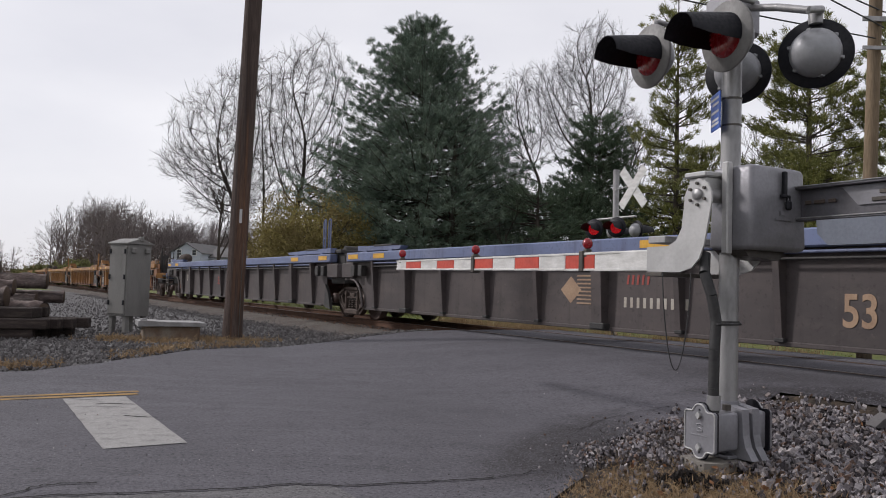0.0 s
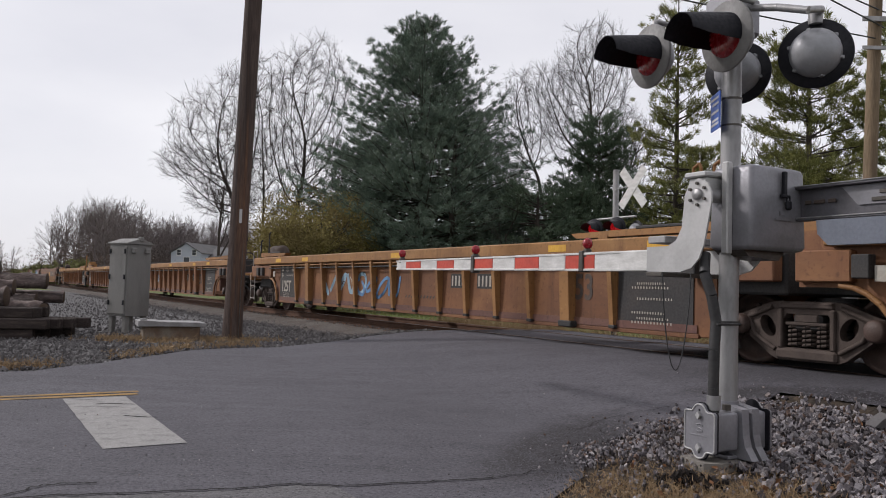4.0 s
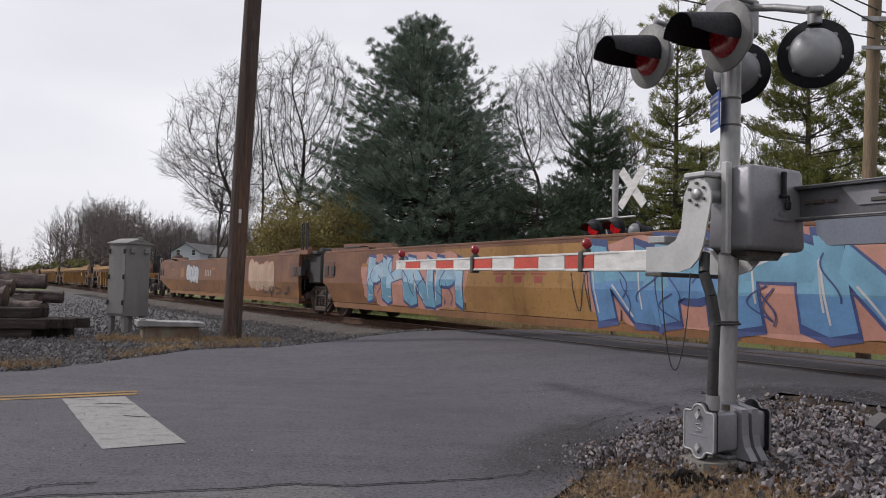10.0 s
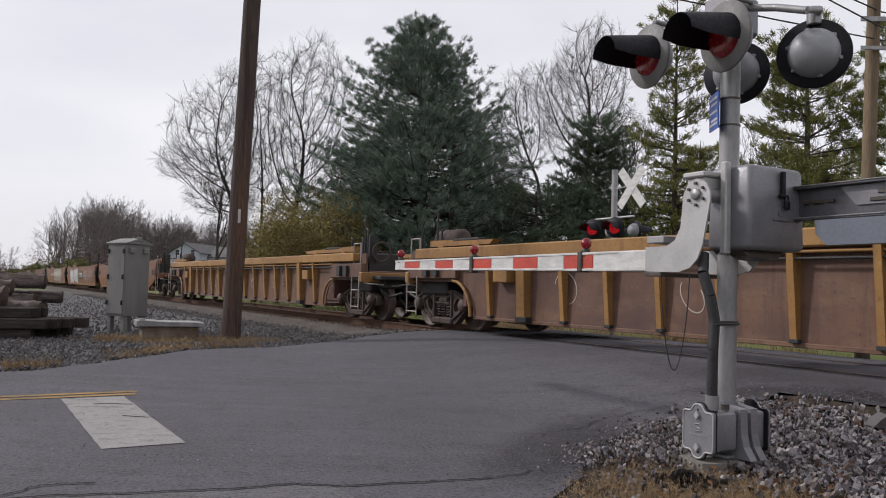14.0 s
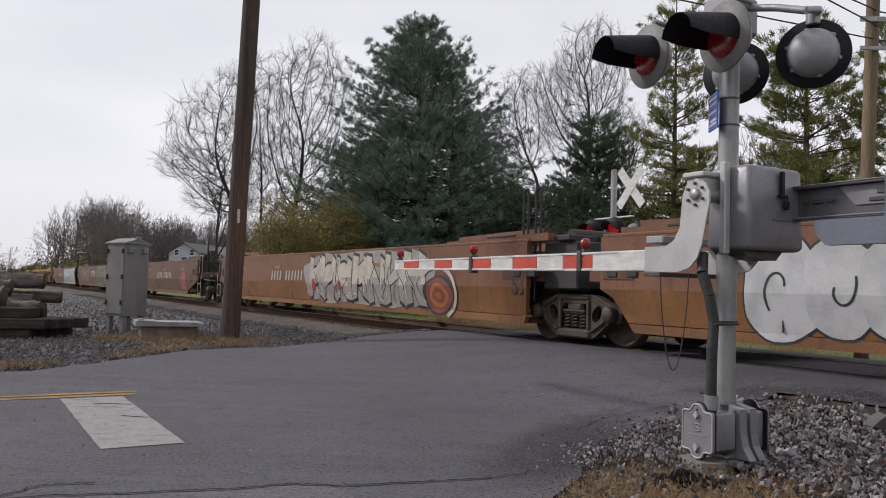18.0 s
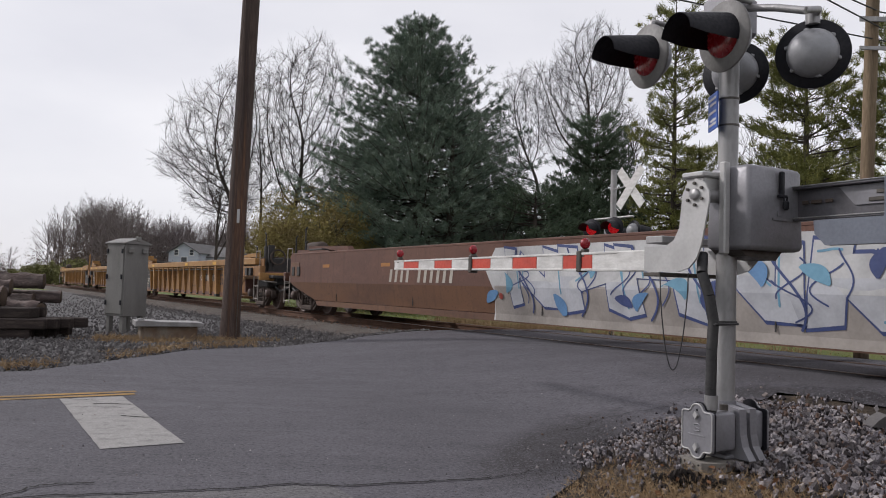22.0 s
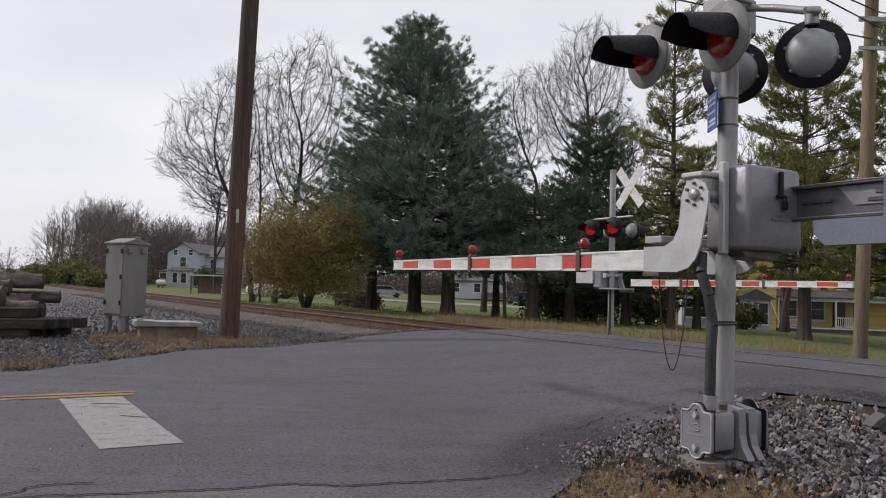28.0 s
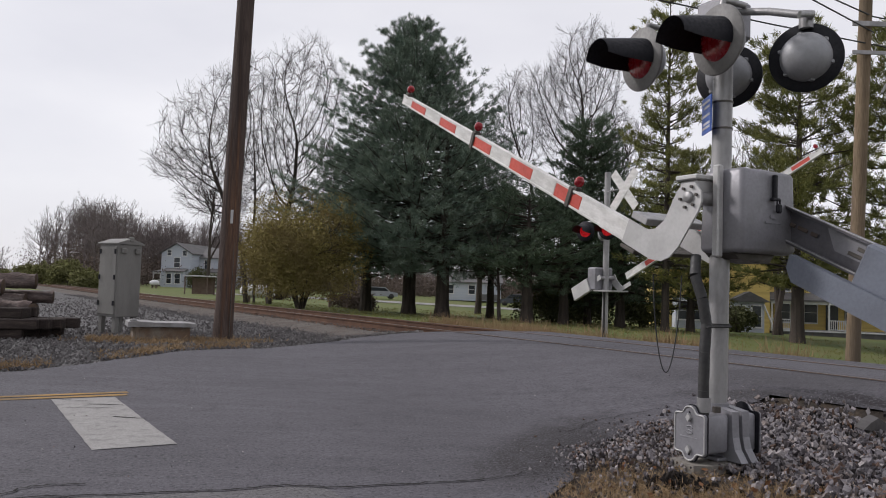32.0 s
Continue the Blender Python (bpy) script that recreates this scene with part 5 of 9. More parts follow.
part("sign_arm", Shape().path([(0.05, 0.0, 3.74), (0.08, 0.9, 3.82)], 0.015, 6), GALV, far_signal)
part("lamp_crossarm", Shape().tube((0.0, -0.72, 3.05), (0.0, 0.72, 3.05), 0.028, n=10), GALV, far_signal)
flasher(far_signal, (0.32, -0.42, 2.78), (0.9, 0.35, 0.0), True, False, RED_GLOW)
flasher(far_signal, (0.32, 0.40, 2.78), (0.9, 0.35, 0.0), True, True, RED_GLOW)
flasher(far_signal, (-0.32, 0.40, 2.74), (-1.0, 0.1, 0.0), True, False, RED_GLOW)
flasher(far_signal, (-0.32, -0.42, 2.74), (-1.0, 0.1, 0.0), True, False, RED_GLOW)
part("gate_mechanism", Shape().box(-0.30, -0.40, 1.30, 0.26, -0.06, 1.88, 0.04), CASTING, far_signal, "grey gate mechanism box")
part("conduit", Shape().path([(0.12, 0.1, 0.05), (0.12, 0.1, 1.3)], 0.03, 8), RUBBER, far_signal)
part("walkway", Shape().box(-0.25, -0.1, 1.28, 0.3, 0.55, 1.32, 0.005), GALV, far_signal)
far_arm = gate(far_signal, -0.22, 6.2, True, (2.1, 4.3), (0.0, 1.62), 0.43)
part("arm_bracket", Shape().slab([(0.5, -0.30), (0.2, -0.30), (0.1, -0.1), (0.08, 0.08), (-0.08, 0.08), (-0.1, -0.15), (0.0, -0.30), (0.0, -0.40), (0.5, -0.40)], -0.27, -0.255, "x"), ALU, far_arm, "pale arm bracket")
part("counterweight", Shape().box(0.22, -1.0, -0.20, 0.30, -0.35, 0.14, 0.01), ALU, far_arm, "pale counterweight plate")
part("counterweight_beam", Shape().box(0.20, -0.7, -0.06, 0.22, 0.05, 0.06, 0.004), ALU, far_arm)

# ---- poles, cabinet, vault, timber ----
POLE_WOOD = mat("pole_wood", (0.105, 0.078, 0.068), 0.88, dark=(0.042, 0.033, 0.032), dark_amount=0.9, scale=3.0, fine=26, fine_amount=0.8, bump=0.9, stretch=(3.5, 3.5, 0.14),
                light=(0.24, 0.12, 0.062), light_amount=0.85, light_scale=1.4)
POLE_PALE = mat("pale_pole_wood", (0.22, 0.165, 0.11), 0.9, dark=(0.085, 0.07, 0.056), dark_amount=0.85, scale=1.4, fine=24, fine_amount=0.6, bump=0.5, stretch=(3, 3, 0.25))
CABINET = mat("cabinet_paint", (0.17, 0.165, 0.155), 0.55, dark=(0.095, 0.09, 0.084), dark_amount=0.6, scale=1.6, fine=40, fine_amount=0.1, bump=0.04, stretch=(1.5, 1.5, 0.5))


def utility_pole(x, y, z, h, r, wood, label, lean=(0, 0)):
    ob = thing("utility_pole", label, "utility pole", pose(x, y, z))
    sh, n, rings = Shape(), 20, 26
    v = []
    for k in range(rings + 1):
        q = k / rings
        for i in range(n):
            a = 2 * math.pi * i / n
            rr = r * (0.98 - 0.12 * q) * (1 + 0.025 * noise.noise(Vector((math.cos(a) * 3, math.sin(a) * 3, q * 4))) + (0.10 * (1 - q * 14) if q < 1 / 14 else 0))
            v.append((rr * math.cos(a) + lean[0] * q, rr * math.sin(a) + lean[1] * q, h * q - 0.1))
    f = [(k * n + i, k * n + (i + 1) % n, (k + 1) * n + (i + 1) % n, (k + 1) * n + i) for k in range(rings) for i in range(n)]
    f.append(tuple(range(rings * n, rings * n + n)))
    sh.add(v, f, True)
    part("shaft", sh, wood, ob)
    return ob


left_pole = utility_pole(-4.09, 15.34, 0.08, 9.5, 0.185, POLE_WOOD, "dark weathered wooden utility pole beside the road", (0.22, 0))
part("pole_tag", Shape().box(0.10, -0.19, 2.26, 0.15, -0.172, 2.52, 0.003), ALU, left_pole, "narrow pale metal tag")
part("ground_wire", Shape().path([(0.16, -0.13, 0.0), (0.19, -0.08, 4.0), (0.27, -0.05, 9.0)], 0.010, 5), BOLT, left_pole)
right_pole = utility_pole(6.50, 12.32, 0.1, 9.0, 0.108, POLE_PALE, "pale brown wooden utility pole in the lawn", (0.28, 0.0))
part("cross_brace", Shape().box(-0.1, -0.16, 5.45, 1.2, -0.13, 5.53, 0.004).box(-0.1, -0.16, 5.0, 1.2, -0.13, 5.06, 0.004), GALV, right_pole)
part("brace_strut", Shape().path([(0.36, -0.15, 4.4), (0.95, -0.15, 5.4)], 0.02, 6), GALV, right_pole)

cabinet = thing("signal_cabinet", "tall grey metal signal cabinet on short legs", "signal cabinet", pose(-6.76, 16.95, 0.08, 0, 0, 60))
cw, cd, c0, c1 = 0.30, 0.29, 0.33, 1.86
part("body", Shape().box(-cw, -cd, c0, cw, cd, c1, 0.01), CABINET, cabinet)
part("roof", Shape().slab([(-cw - 0.04, c1), (cw + 0.04, c1), (cw + 0.04, c1 + 0.02), (0, c1 + 0.13), (-cw - 0.04, c1 + 0.02)], -cd - 0.04, cd + 0.04), CABINET, cabinet)
for x in (-cw + 0.08, cw - 0.08):
    for y in (-cd + 0.08, cd - 0.08):
        part("leg", Shape().box(x - 0.05, y - 0.05, -0.05, x + 0.05, y + 0.05, c0 + 0.02, 0.006), CABINET, cabinet)
door = part("door", Shape().box(-cw - 0.02, -cd + 0.03, c0 + 0.05, -cw + 0.01, cd - 0.03, c1 - 0.05, 0.008), CABINET, cabinet)
for z in (0.62, 1.16, 1.70):
    for y in (-cd + 0.05, cd - 0.06):
        part("hinge", Shape().box(-cw - 0.045, y - 0.02, z - 0.05, -cw - 0.018, y + 0.02, z + 0.05, 0.004), BLACKPAINT, door)
for x in (-0.17, 0.17):
    part("vent_hood", Shape().box(x - 0.06, -cd - 0.06, 1.66, x + 0.06, -cd + 0.005, 1.78, 0.02), CABINET, cabinet)
part("ridge_cap", Shape().box(-0.05, -cd - 0.06, c1 + 0.06, 0.05, -cd + 0.02, c1 + 0.16, 0.01), CABINET, cabinet)

vault = thing("cable_vault", "low weathered box with a pale concrete lid", "cable vault", pose(-5.15, 14.95, 0.05, 0, 0, 25))
LID = mat("lid_metal", (0.26, 0.255, 0.255), 0.7, dark=(0.15, 0.145, 0.14), dark_amount=0.7, scale=4, fine=30, bump=0.2)
RUSTY_BOX = mat("weathered_box", (0.20, 0.17, 0.14), 0.9, dark=(0.13, 0.08, 0.05), dark_amount=0.8, scale=3, fine=30, bump=0.3)
part("body", Shape().box(-0.50, -0.32, -0.1, 0.50, 0.32, 0.30, 0.02), RUSTY_BOX, vault)
part("lid", Shape().slab([(-0.60, 0.30), (0.60, 0.30), (0.60, 0.36), (0.40, 0.375), (-0.1, 0.38), (-0.50, 0.405), (-0.60, 0.39)], -0.40, 0.40), LID, vault, "pale worn lid")
part("lid_knob", Shape().box(-0.56, -0.30, 0.39, -0.44, -0.18, 0.44, 0.02), LID, vault)
part("side_slat", Shape().box(-0.46, -0.34, -0.05, -0.40, -0.315, 0.30, 0.005), RUSTY_BOX, vault)

OLD_TIE = mat("old_timber", (0.042, 0.033, 0.031), 0.92, dark=(0.038, 0.031, 0.028), dark_amount=0.8, scale=2, fine=26, fine_amount=0.5, bump=0.7, stretch=(0.6, 4, 4),
              light=(0.12, 0.095, 0.08), light_amount=0.6, light_scale=2.5, random_shift=True)
LOG_BARK = mat("log_bark", (0.165, 0.128, 0.118), 0.92, dark=(0.05, 0.042, 0.043), dark_amount=0.9, scale=3.5, fine=18, fine_amount=0.7, bump=1.0, stretch=(0.8, 2.5, 2.5),
               light=(0.26, 0.225, 0.205), light_amount=0.75, light_scale=3.0, random_shift=True)
LOG_CUT = mat("log_cut_end", (0.085, 0.06, 0.045), 0.9, dark=(0.07, 0.055, 0.045), scale=6, bump=0.2, random_shift=True)


def log(x0, y0, z0, x1, y1, z1, r, label):
    ob = thing("log", label, "log", group="log pile")
    a, b = Vector((x0, y0, z0)), Vector((x1, y1, z1))
    sh, n, rings, v = Shape(), 22, 18, []
    ax = (b - a).normalized()
    p = ax.orthogonal().normalized()
    q = ax.cross(p)
    for k in range(rings + 1):
        bow = 0.12 * r * math.sin(math.pi * k / rings + x0)
        for i in range(n):
            t = 2 * math.pi * i / n
            at = Vector((k * 0.28 + x0, math.cos(t) * 1.3, math.sin(t) * 1.3 + z0))
            rr = r * (1 + 0.26 * noise.noise(at) + 0.16 * noise.noise(at * 3.1))
            v.append(a + (b - a) * k / rings + (p * math.cos(t) + q * math.sin(t)) * rr + Vector((0, 0, bow)))
    sh.add(v, [(k * n + i, k * n + (i + 1) % n, (k + 1) * n + (i + 1) % n, (k + 1) * n + i) for k in range(rings) for i in range(n)], True)
    part("bark", sh, LOG_BARK, ob)
    for end, s in ((a, -1), (b, 1)):
        part("cut_end", Shape().lathe([(0.0, r * 0.97), (0.012, r * 0.9), (0.015, 0.0)], end, ax * s, 14), LOG_CUT, ob, "pale sawn end")
    return ob


def beam(x, y, z, length, rz, ry=0.0, label="dark weathered railway sleeper in a stack"):
    ob = new("timber", Shape().box(-length / 2, -0.12, 0.0, length / 2, 0.12, 0.19, 0.018).mesh("timber", OLD_TIE))
    ob.matrix_basis = pose(x, y, z, 0, ry, rz)
    return tagged(ob, label, "timber", "stack of old sleepers")


rng = random.Random(3)
for k in range(4):
    beam(-8.75 + 0.1 * k, 14.35 + 0.27 * k, 0.05, 2.6, 8 + rng.uniform(-3, 3))
for k in range(4):
    beam(-8.5 + 0.12 * k, 14.3 + 0.28 * k, 0.24, 2.6, 7 + rng.uniform(-3, 3), 0)
for k in range(3):
    beam(-8.75 - 0.05 * k, 14.45 + 0.27 * k, 0.43, 2.5, 7 + rng.uniform(-5, 5), 0)
beam(-8.75, 14.2, 0.62, 0.22, 40, 0, "short sawn timber block on the stack")
log(-10.05, 15.70, 0.22, -8.05, 16.00, 0.22, 0.24, "grey bark log lying in the pile")
log(-9.95, 14.65, 0.78, -8.30, 15.00, 0.80, 0.20, "thick brown log on top of the stack")
log(-8.45, 15.30, 0.56, -7.70, 15.20, 0.48, 0.22, "short pale log in the pile")
log(-10.05, 15.30, 1.02, -8.55, 15.70, 0.98, 0.16, "grey log on top of the pile")
log(-10.35, 16.00, 1.10, -8.35, 16.60, 1.12, 0.16, "dark log in the pile")
log(-9.9, 16.35, 0.80, -8.15, 16.95, 0.78, 0.13, "dark log in the pile")
log(-10.95, 16.00, 1.30, -9.20, 16.30, 1.33, 0.15, "brown log on top of the pile")
log(-10.55, 16.10, 0.62, -8.55, 16.60, 0.62, 0.24, "dark log in the pile")

# ---- trees and woods ----
BARK = mat("bark", (0.075, 0.062, 0.053), 0.95, dark=(0.035, 0.03, 0.027), dark_amount=0.8, scale=2, fine=18, fine_amount=0.5, bump=0.8, stretch=(2, 2, 0.4))
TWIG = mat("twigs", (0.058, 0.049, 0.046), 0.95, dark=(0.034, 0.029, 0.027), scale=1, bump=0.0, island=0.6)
# twigs of the far woods, the paling by distance put into their colour
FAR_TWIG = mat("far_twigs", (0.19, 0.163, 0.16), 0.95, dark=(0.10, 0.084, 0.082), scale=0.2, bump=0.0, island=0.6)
PINE_LEAF = mat("pine_needles", (0.20, 0.245, 0.195), 0.85, dark=(0.09, 0.132, 0.105), dark_amount=0.85, scale=0.8, fine=4, fine_amount=0.3, bump=0.0, island=0.45)
PINE_PALE = mat("yellow_pine_needles", (0.245, 0.235, 0.075), 0.8, dark=(0.095, 0.11, 0.045), dark_amount=0.6, scale=0.5, fine=6, bump=0.0, island=0.7)
SPRUCE_LEAF = mat("dark_conifer_needles", (0.13, 0.168, 0.11), 0.8, dark=(0.05, 0.078, 0.055), dark_amount=0.5, scale=0.6, fine=6, bump=0.0, island=0.7)
BUSH_LEAF = mat("olive_leaves", (0.30, 0.26, 0.088), 0.85, dark=(0.155, 0.115, 0.055), dark_amount=0.7, scale=0.5, fine=6, bump=0.0, island=0.75)
SHRUB_LEAF = mat("shrub_leaves", (0.10, 0.105, 0.045), 0.85, dark=(0.035, 0.04, 0.02), dark_amount=0.5, scale=0.5, bump=0.0, island=0.7)
BRUSH = mat("brown_brush", (0.15, 0.118, 0.10), 0.95, dark=(0.085, 0.066, 0.058), dark_amount=0.6, scale=0.15, bump=0.0, island=0.7)
EDGE_LEAF = mat("woods_edge_leaves", (0.19, 0.19, 0.075), 0.85, dark=(0.085, 0.085, 0.04), dark_amount=0.6, scale=0.4, bump=0.0, island=0.6)
DRY_GRASS = mat("dry_grass", (0.34, 0.245, 0.145), 0.95, dark=(0.19, 0.125, 0.07), dark_amount=0.6, scale=1.0, bump=0.0, island=0.7)
GREEN_BLADE = mat("grass_blades", (0.14, 0.175, 0.05), 0.95, dark=(0.20, 0.165, 0.07), dark_amount=0.7, scale=0.3, bump=0.0, island=0.6)


def tri_mesh(name, verts, material, per=3):
    """A mesh of loose triangles (or quads), verts in order."""
    verts = np.asarray(verts, dtype=np.float32).reshape(-1, 3)
    n = len(verts)
    me = bpy.data.meshes.new(name)
    me.vertices.add(n)
    me.vertices.foreach_set("co", verts.ravel())
    me.loops.add(n)
    me.loops.foreach_set("vertex_index", np.arange(n, dtype=np.int32))
    me.polygons.add(n // per)
    me.polygons.foreach_set("loop_start", np.arange(0, n, per, dtype=np.int32))
    me.materials.append(material)
    me.update(calc_edges=True)
    return me


def unit_rows(a):
    return a / np.maximum(np.linalg.norm(a, axis=1, keepdims=True), 1e-6)


def blades(centres, dirs, count, length, width, spread, rng, loose=0.25):
    """Loose thin triangles: count of them round each centre, leaning to its direction."""
    c = np.repeat(np.asarray(centres, float), count, 0)
    d = np.repeat(np.asarray(dirs, float), count, 0)
    d = unit_rows(d + rng.normal(0, spread, d.shape))
    ln = length * rng.uniform(0.6, 1.25, (len(c), 1))
    s = unit_rows(np.cross(d, rng.normal(0, 1, d.shape))) * (width * rng.uniform(0.6, 1.3, (len(c), 1)))
    c = c + rng.normal(0, length * loose, c.shape)
    return np.stack([c - s, c + s, c + d * ln], 1).reshape(-1, 3)


def leaves(centres, count, size, scatter, rng):
    """Small leaf quads scattered about each centre."""
    c = np.repeat(np.asarray(centres, float), count, 0)
    c = c + rng.normal(0, scatter, c.shape)
    d = unit_rows(rng.normal(0, 1, c.shape))
    s = unit_rows(np.cross(d, rng.normal(0, 1, c.shape)))
    z = size * rng.uniform(0.6, 1.3, (len(c), 1))
    return np.stack([c - d * z, c + s * z * 0.6, c + d * z, c - s * z * 0.6], 1).reshape(-1, 3)


def rods(rows, sides):
    """Tapered rods as quads; rows of x0 y0 z0 x1 y1 z1 r0 r1."""
    a = np.asarray(rows, float)
    p, q, r0, r1 = a[:, 0:3], a[:, 3:6], a[:, 6:7], a[:, 7:8]
    d = unit_rows(q - p)
    ref = np.where(np.abs(d[:, 2:3]) > 0.9, np.array([[1.0, 0, 0]]), np.array([[0, 0, 1.0]]))
    b = unit_rows(np.cross(d, ref))
    c = np.cross(d, b)
    out = []
    for i in range(sides):
        t0, t1 = 2 * math.pi * i / sides, 2 * math.pi * (i + 1) / sides
        e0, e1 = b * math.cos(t0) + c * math.sin(t0), b * math.cos(t1) + c * math.sin(t1)
        out.append(np.stack([p + e0 * r0, p + e1 * r0, q + e1 * r1, q + e0 * r1], 1))
    return np.concatenate(out, 0).reshape(-1, 3)


def grow(rng, start, way, length, radius, level, top, out, steps=4, wild=0.22, lift=0.10, kids=(5, 8), slim=0.012, angle=(25, 55), shrink=(0.45, 0.7)):
    """A branch with its side branches; rods go into out by level."""
    p, d = np.array(start, float), np.array(way, float)
    pts = [p.copy()]
    for k in range(steps):
        d = d + rng.normal(0, wild / steps ** 0.5, 3) * (0.5 if level == 0 else 1.0) + np.array([0, 0, lift / steps])
        d /= np.linalg.norm(d)
        p = p + d * length / steps
        pts.append(p.copy())
    for k in range(steps):
        r0 = max(slim * 0.6, radius * (1 - 0.75 * k / steps))
        r1 = max(slim * 0.5, radius * (1 - 0.75 * (k + 1) / steps))
        out[min(level, 2)].append((*pts[k], *pts[k + 1], r0, r1))
    if level >= top:
        return
    n = rng.integers(kids[0], kids[1] + 1)
    if level >= 2:
        n = max(2, int(n * 0.62))
    for i in range(n):
        f = 0.25 + 0.75 * (i + rng.uniform(0, 1)) / n if level else 0.32 + 0.68 * (i + rng.uniform(0, 1)) / n
        j = min(steps - 1, int(f * steps))
        base = pts[j] + (pts[j + 1] - pts[j]) * (f * steps - j)
        axis = pts[j + 1] - pts[j]
        axis /= np.linalg.norm(axis)
        a = math.radians(rng.uniform(*angle))
        side = np.cross(axis, rng.normal(0, 1, 3))
        side /= np.linalg.norm(side)
        w = axis * math.cos(a) + side * math.sin(a)
        if w[2] < -0.1:
            w[2] *= -0.5
        grow(rng, base, w, length * rng.uniform(*shrink) * (1.1 - 0.45 * f), radius * 0.5 * (1.15 - 0.6 * f), level + 1, top, out, max(2, steps - 1), wild, lift, kids, slim, angle, shrink)


def bare_tree(name, x, y, h, seed, label, stems=1, spread=0.18, top=4, kids=(5, 7), radius=None, shrink=(0.45, 0.7)):
    """A leafless broad tree."""
    rng = np.random.default_rng(seed)
    out = [[], [], []]
    for s in range(stems):
        w = np.array([rng.normal(0, spread), rng.normal(0, spread), 1.0])
        if stems > 1:
            w[0] += 0.30 * (s - (stems - 1) / 2)
        w /= np.linalg.norm(w)
        grow(rng, (0.35 * (s - (stems - 1) / 2), 0, -0.2), w, h * 0.62, radius or h * 0.016, 0, top, out, 6, 0.2, 0.25, kids, 0.018, (20, 46), shrink)
    ob = thing(name, label, "tree", pose(x, y, ground_z(x, y)))
    part("trunk", tri_mesh("trunk", rods(out[0], 8), BARK, 4), None, ob)
    tagged(part("limb_work", tri_mesh("limb_work", rods(out[1], 5), BARK, 4), None, ob), kind="stuff")
    part("crown", tri_mesh("crown", rods(out[2], 3), TWIG, 4), None, ob, "leafless grey-brown twigs")
    return ob


def ramified(name, x, y, label, blobs, roots, seed, count=5200, step=0.36, twig=0.0095, reach=2.6):
    """A leafless tree that branches towards points spread through its crown (blobs: centre and radii), from trunks given as lines of points."""
    rng = np.random.default_rng(seed)
    aim_at = []
    while len(aim_at) < count:
        bx, bz, rx, rz, ry = blobs[rng.integers(len(blobs))]
        v = rng.normal(0, 1, 3)
        v *= rng.uniform(0.15, 1.0) ** 0.45 / np.linalg.norm(v)
        aim_at.append((bx + v[0] * rx, v[1] * ry, bz + v[2] * rz))
    aim_at = np.array(aim_at)
    pts, up = [], []
    for line in roots:
        last = -1
        for (xa, ya, za), (xb, yb, zb) in zip(line, line[1:]):
            ln = math.dist((xa, ya, za), (xb, yb, zb))
            for k in range(max(1, int(ln / step))):
                q = k / max(1, int(ln / step))
                pts.append(np.array((xa + (xb - xa) * q, ya + (yb - ya) * q, za + (zb - za) * q)) + rng.normal(0, 0.03, 3))
                up.append(last)
                last = len(pts) - 1
    best = np.full(len(aim_at), 1e9)
    near = np.zeros(len(aim_at), int)
    fresh, kids = 0, {}
    for turn in range(110):
        for i in range(fresh, len(pts)):
            d = ((aim_at - pts[i]) ** 2).sum(1)
            k = d < best
            best[k], near[k] = d[k], i
        fresh = len(pts)
        live = best > (step * 0.9) ** 2
        aim_at, best, near = aim_at[live], best[live], near[live]
        pulled = best < reach ** 2 if turn > 12 else best < (reach * 3) ** 2
        if not pulled.any():
            break
        for i in np.unique(near[pulled]):
            if kids.get(int(i), 0) > 2:
                best[near == i] = 0.0
                continue
            kids[int(i)] = kids.get(int(i), 0) + 1
            d = unit_rows(aim_at[pulled & (near == i)] - pts[i]).mean(0) + rng.normal(0, 0.06, 3)
            if up[i] >= 0:
                d = d + 0.75 * (pts[i] - pts[up[i]]) / step
            pts.append(pts[i] + d / max(1e-6, np.linalg.norm(d)) * step)
            up.append(int(i))
    size = np.full(len(pts), 0.0)
    has = np.zeros(len(pts), bool)
    for i in range(len(pts) - 1, -1, -1):
        size[i] = max(size[i], twig ** 2.1)
        if up[i] >= 0:
            size[up[i]] += size[i]
            has[up[i]] = True
    rad = size ** (1 / 2.1)
    thick, thin = [], []
    for i in range(len(pts)):
        if up[i] >= 0:
            (thick if rad[i] > 0.05 else thin).append((*pts[up[i]], *pts[i], min(rad[up[i]], rad[i] * 1.25), rad[i]))
            if rad[i] < 0.028:
                ax = (pts[i] - pts[up[i]]) / step
                for _ in range(3):
                    d = ax + rng.normal(0, 0.42, 3) + np.array([0, 0, 0.2])
                    d = d / np.linalg.norm(d) * rng.uniform(0.45, 1.1)
                    thin.append((*pts[i], *(pts[i] + d), max(0.007, twig * 0.8), 0.005))
    ob = thing(name, label, "tree", pose(x, y, 0))
    part("trunk", tri_mesh("trunk", rods(thick, 8), BARK, 4), None, ob)
    part("crown", tri_mesh("crown", rods(thin, 3), TWIG, 4), None, ob, "leafless grey-brown twigs")
    return ob


